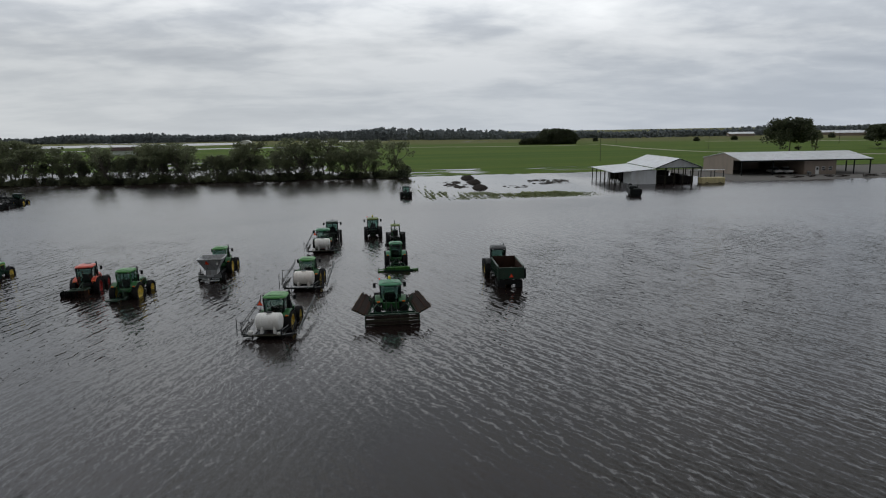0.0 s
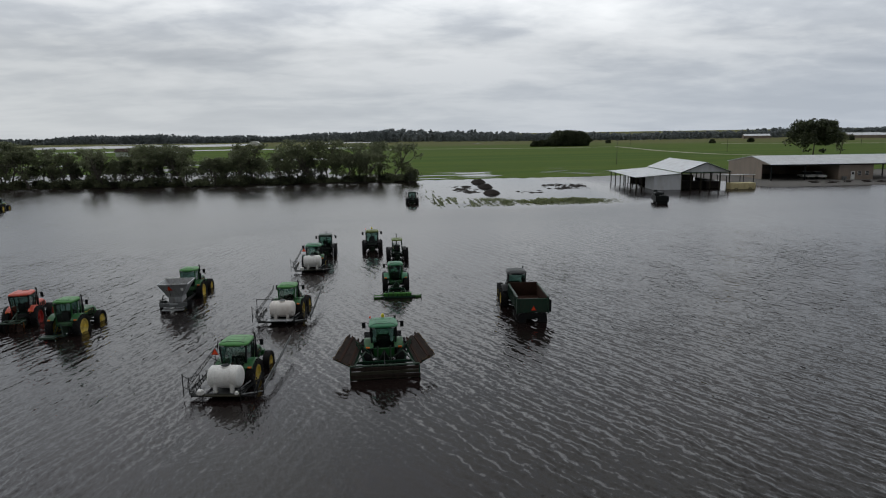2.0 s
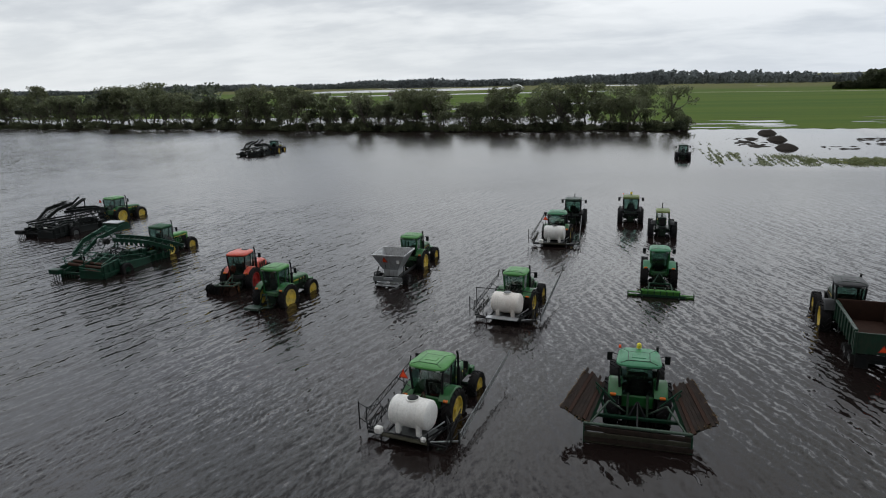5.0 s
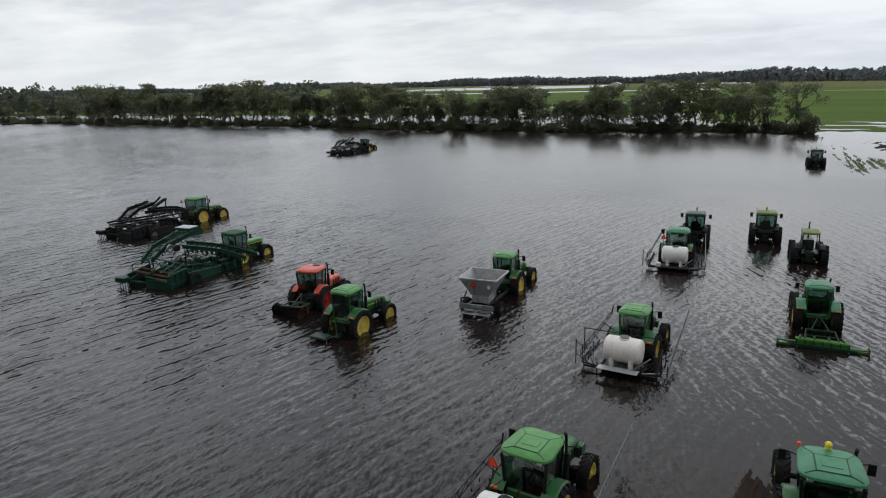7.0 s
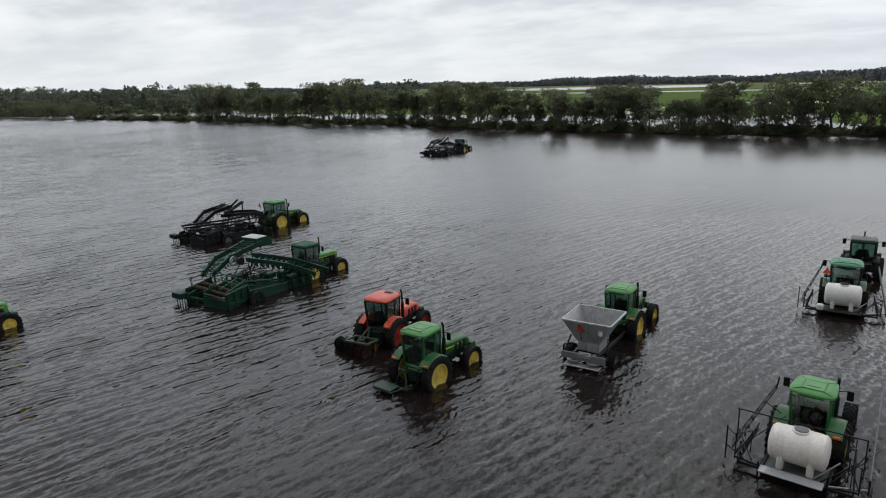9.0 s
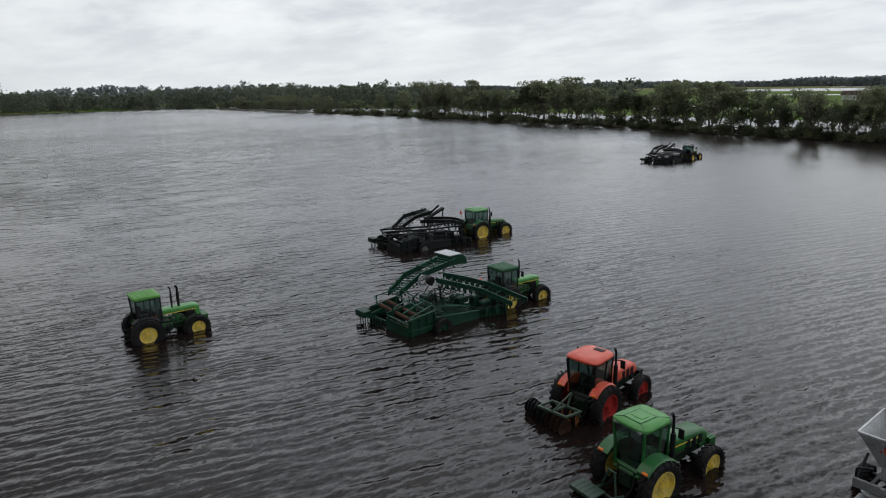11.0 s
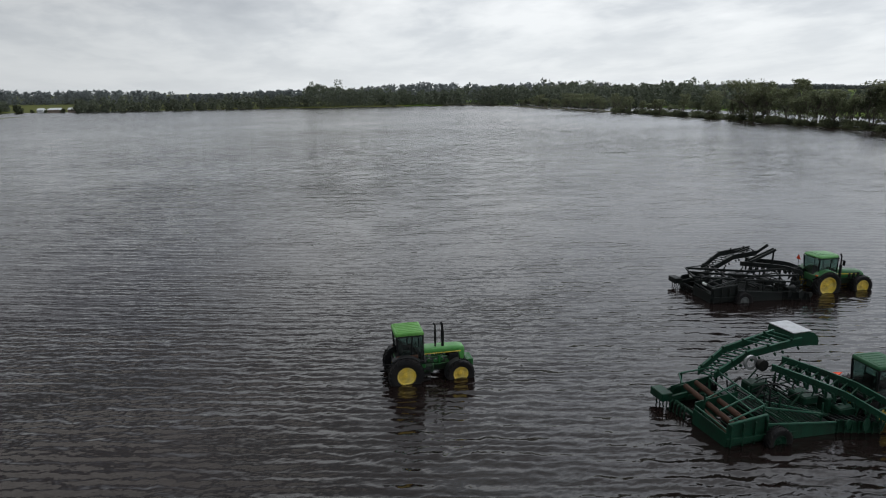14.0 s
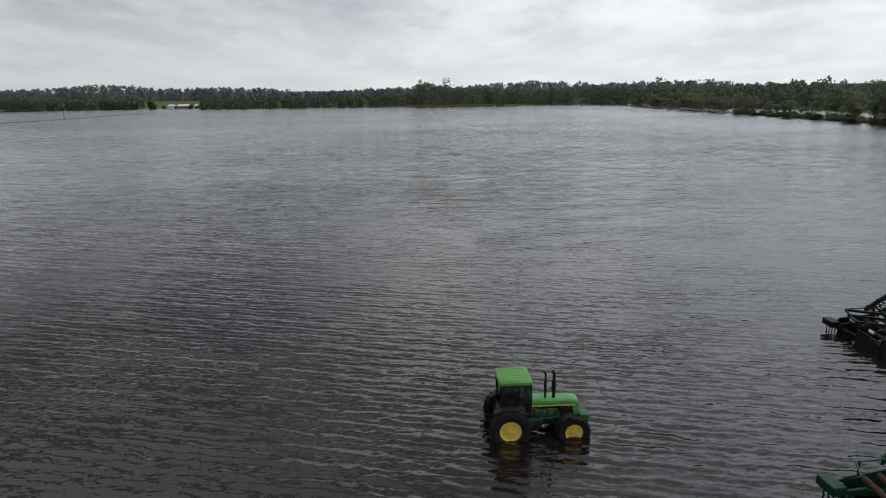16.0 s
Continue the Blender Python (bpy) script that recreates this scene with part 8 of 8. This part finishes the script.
    for k in range(11):
        u = 0.15 + k * 0.27
        ends = [Vector([np.interp(u, range(4), [q[j] for q in path]) for j in range(3)]) for path in rails]
        part("web_bar", shape(f"digger_bar:{k}:{folded}", mat, lambda g: g.rod((ends[0].x, ends[0].y, z(ends[0].z)), (ends[1].x, ends[1].y, z(ends[1].z)), 0.03, 6)), t)
        part("hanger", shape(f"web_hanger:{k}:{folded}", mat, lambda g: g.beam((ends[k % 2].x, ends[k % 2].y, z(ends[k % 2].z)), (ends[k % 2].x - 0.05, ends[k % 2].y - 0.1, z(max(ends[k % 2].z - 0.5, 0.1))), 0.05, 0.05, 0.008, (0, 1, 0))), t)
    # struts, rams and hoses
    for k in range(46 if detail else 14):
        a = (rng.uniform(-1.7, 1.2), rng.uniform(-0.5, 3.2), rng.uniform(0.25, 1.0))
        way = rng.choice(((0.9, 0, 0), (0, 1.1, 0.1), (0, 0, 0.7), (0, 0.5, 0.6), (1.3, 0, 0.05)))
        b = tuple(min(p + q * rng.uniform(0.6, 1.2) + rng.uniform(-0.06, 0.06), top) for p, q, top in zip(a, way, (1.9, 4.2, 1.7)))
        part("strut", shape(f"strut:{k}:{label}", mat if k % 3 == 0 else "charcoal", lambda g: g.beam((a[0], a[1], z(a[2])), (b[0], b[1], z(b[2])), rng.choice((0.04, 0.06, 0.09)), 0.06, 0.008)), t)
    for k in range(5):
        a = Vector((rng.uniform(-1.2, 0.6), rng.uniform(0.2, 1.6), 0.8))
        pts = [a + Vector((0.25 * i * rng.uniform(0.4, 1), 0.45 * i, 0.35 * math.sin(i * 0.9))) for i in range(6)]
        part("hose", shape(f"harvester_hose:{k}:{label}", "black", lambda g: g.tube([(p.x, p.y, z(p.z)) for p in pts], 0.025, 5)), t, "black hydraulic hose")
    for k, (x, y, zz, sx, sy, sz) in enumerate(((0.5, 2.0, 0.75, 0.9, 0.7, 0.35), (-1.0, 1.0, 0.7, 0.6, 0.9, 0.4), (1.3, 3.2, 0.35, 0.5, 0.8, 0.4), (0.9, 2.8, 0.5, 0.5, 0.5, 0.7))):
        part("gearbox", shape(f"gearbox:{k}", mat, lambda g: g.box((x, y, z(zz)), (sx, sy, sz), None, 0.06)), t)
    if not folded:
        part("pulley", shape("pulley", "steel", lambda g: g.lathe([(-0.04, 0.20), (0.04, 0.20), (0.05, 0.31), (0.02, 0.29), (-0.02, 0.29), (-0.05, 0.31)], 24, "x", pose(-0.8, 0.5, z(1.85)))), t, "pale steel drive pulley")
        part("guard", shape("web_guard", "black", lambda g: g.lathe([(-0.10, 0.001), (-0.10, 0.24), (0.10, 0.24), (0.10, 0.001)], 16, "x", pose(-0.45, 0.75, z(1.85)), False)), t)
    bars("ladder", mat, t, (((2.05, 3.0, z(-0.1)), (1.95, 3.1, z(1.5)), 0.05, 0.05), ((2.05, 3.45, z(-0.1)), (1.95, 3.5, z(1.5)), 0.05, 0.05), *(((2.03, 3.0, z(0.2 + 0.3 * k)), (2.03, 3.48, z(0.2 + 0.3 * k)), 0.04, 0.04) for k in range(4))) if folded else (((2.1, 2.0, z(-0.1)), (2.1, 2.0, z(0.5)), 0.05, 0.05), ((2.1, 2.35, z(-0.1)), (2.1, 2.35, z(0.5)), 0.05, 0.05), ((2.1, 2.0, z(0.2)), (2.1, 2.35, z(0.2)), 0.04, 0.04)))
    # the low gear train and guards beside the drawbar
    plate(t, "front_guard", mat, (2.10, 2.05, z(-0.15)), (2.62, 3.55, z(-0.12)), (2.60, 3.55, z(0.42)), (2.06, 2.05, z(0.50)), 0.05)
    for k in range(7):
        u = k / 6
        part("guard_rib", shape(f"guard_rib:{k}", mat, lambda g: g.box((2.14 + 0.52 * u, 2.1 + 1.45 * u, z(0.16)), (0.06, 0.06, 0.72 - 0.08 * u), None, 0.01)), t)
        part("chain_link", shape(f"chain_link:{k}", "charcoal", lambda g: g.rod((1.2 + 0.7 * u, 2.2 + 1.5 * u, z(0.30)), (2.1 + 0.5 * u, 2.1 + 1.4 * u, z(0.46)), 0.045, 6)), t)
    for k, (x, y, q) in enumerate(((2.30, 2.35, 0.20), (2.52, 2.95, 0.26), (2.70, 3.45, 0.17))):
        part("sprocket", shape(f"sprocket:{k}", mat, lambda g: g.lathe([(-0.03, 0.001), (-0.03, q), (0.03, q), (0.03, 0.001)], 14, "x", pose(x + 0.06, y, z(0.42), 0, 0, 18), False)), t)
    for s, x in ((1, 2.12), (-1, -2.0)):
        wheel("wheel", t, x, -0.6, 0.56, 0.56, 0.34, 0.27, "grey" if folded else mat)
    return t


sprayer(SPRAYER_1, "white tank sprayer with black lattice booms folded forward", "poly", boxes=((-1.05, -2.5, 0.88, 0.30), (0.75, -2.45, 0.82, 0.2)))
sprayer(SPRAYER_2, "pale stained tank sprayer with a board across the back", "poly_pale", plank=True, crossbar=True)
sprayer(SPRAYER_3, "white tank sprayer with folded booms and a small can", "poly", boxes=((-0.95, -2.5, 0.86, 0.32),))
for at in (SPRAYER_1, SPRAYER_3):
    s = thing("warning_sign", at, "orange-red slow-vehicle triangle on a post by the cab", "warning sign", "warning signs")
    smv(s, pose(-0.86, -0.75, 2.33))
box_scraper(BOX_TRACTOR)
long_blade(MOWER_TRACTOR)
disc_harrow(RED_TRACTOR)
platform(PLATFORM_TRACTOR)
spreader(on_bed(-15.0, 58.15, 0))
tipping_trailer(on_bed(10.75, 49.65, -4))
harvester(on_bed(-37.2, 57.0, 2), "harvest_green", "dark green root harvester with lifted boom and railed tray")
harvester(on_bed(-51.3, 66.9, -3), "charcoal", "black root harvester with folded boom and ladder", folded=True)
harvester(on_bed(-69.3, 130.0, 2), "charcoal", "dark root harvester far out in the flood", folded=True, detail=False)
harv_sign = thing("warning_sign", BLACK_HARVESTER_TRACTOR, "orange-red slow-vehicle triangle behind the cab", "warning sign", "warning signs")
smv(harv_sign, pose(-0.2, -1.3, 2.55))
flag = thing("warning_sign", GREEN_HARVESTER_TRACTOR, "red slow-vehicle triangle tipped flat behind the cab", "warning sign", "warning signs")
smv(flag, pose(-0.45, -1.15, 2.0, -75, 0, 0))


def yard_trailer():
    t = thing("flat_trailer", on_bed(51.2, 118.6, -14), "dark weathered farm trailer with a load by the barn", "trailer")
    part("bed", shape("flat_bed", "charcoal", lambda g: g.box((0, 0, 1.0), (2.2, 4.5, 0.25), None, 0.03).box((0, -1.9, 0.7), (1.8, 0.5, 0.5), None, 0.05)), t)
    part("side_board", shape("flat_side", "charcoal", lambda g: g.box((1.08, 0, 1.45), (0.08, 4.4, 0.75), None, 0.02).box((-1.08, 0, 1.45), (0.08, 4.4, 0.75), None, 0.02).box((0, -2.2, 1.45), (2.2, 0.08, 0.75), None, 0.02)), t)
    part("load", shape("flat_load", "charcoal", lambda g: g.box((-0.2, 0.8, 1.8), (1.5, 2.2, 1.1), None, 0.2).box((0.3, -0.8, 1.6), (1.0, 1.2, 0.6), None, 0.1).box((-0.5, 1.6, 2.3), (0.7, 0.8, 0.7), None, 0.12).rod((0.6, 0.2, 1.6), (0.7, 0.3, 2.6), 0.06)), t, "dark covered load")
    for s in (-1, 1):
        for y in (-1.2, 0.0):
            wheel("wheel", t, s * 0.95, y, 0.46, 0.46, 0.28, 0.25, "grey")


yard_trailer()
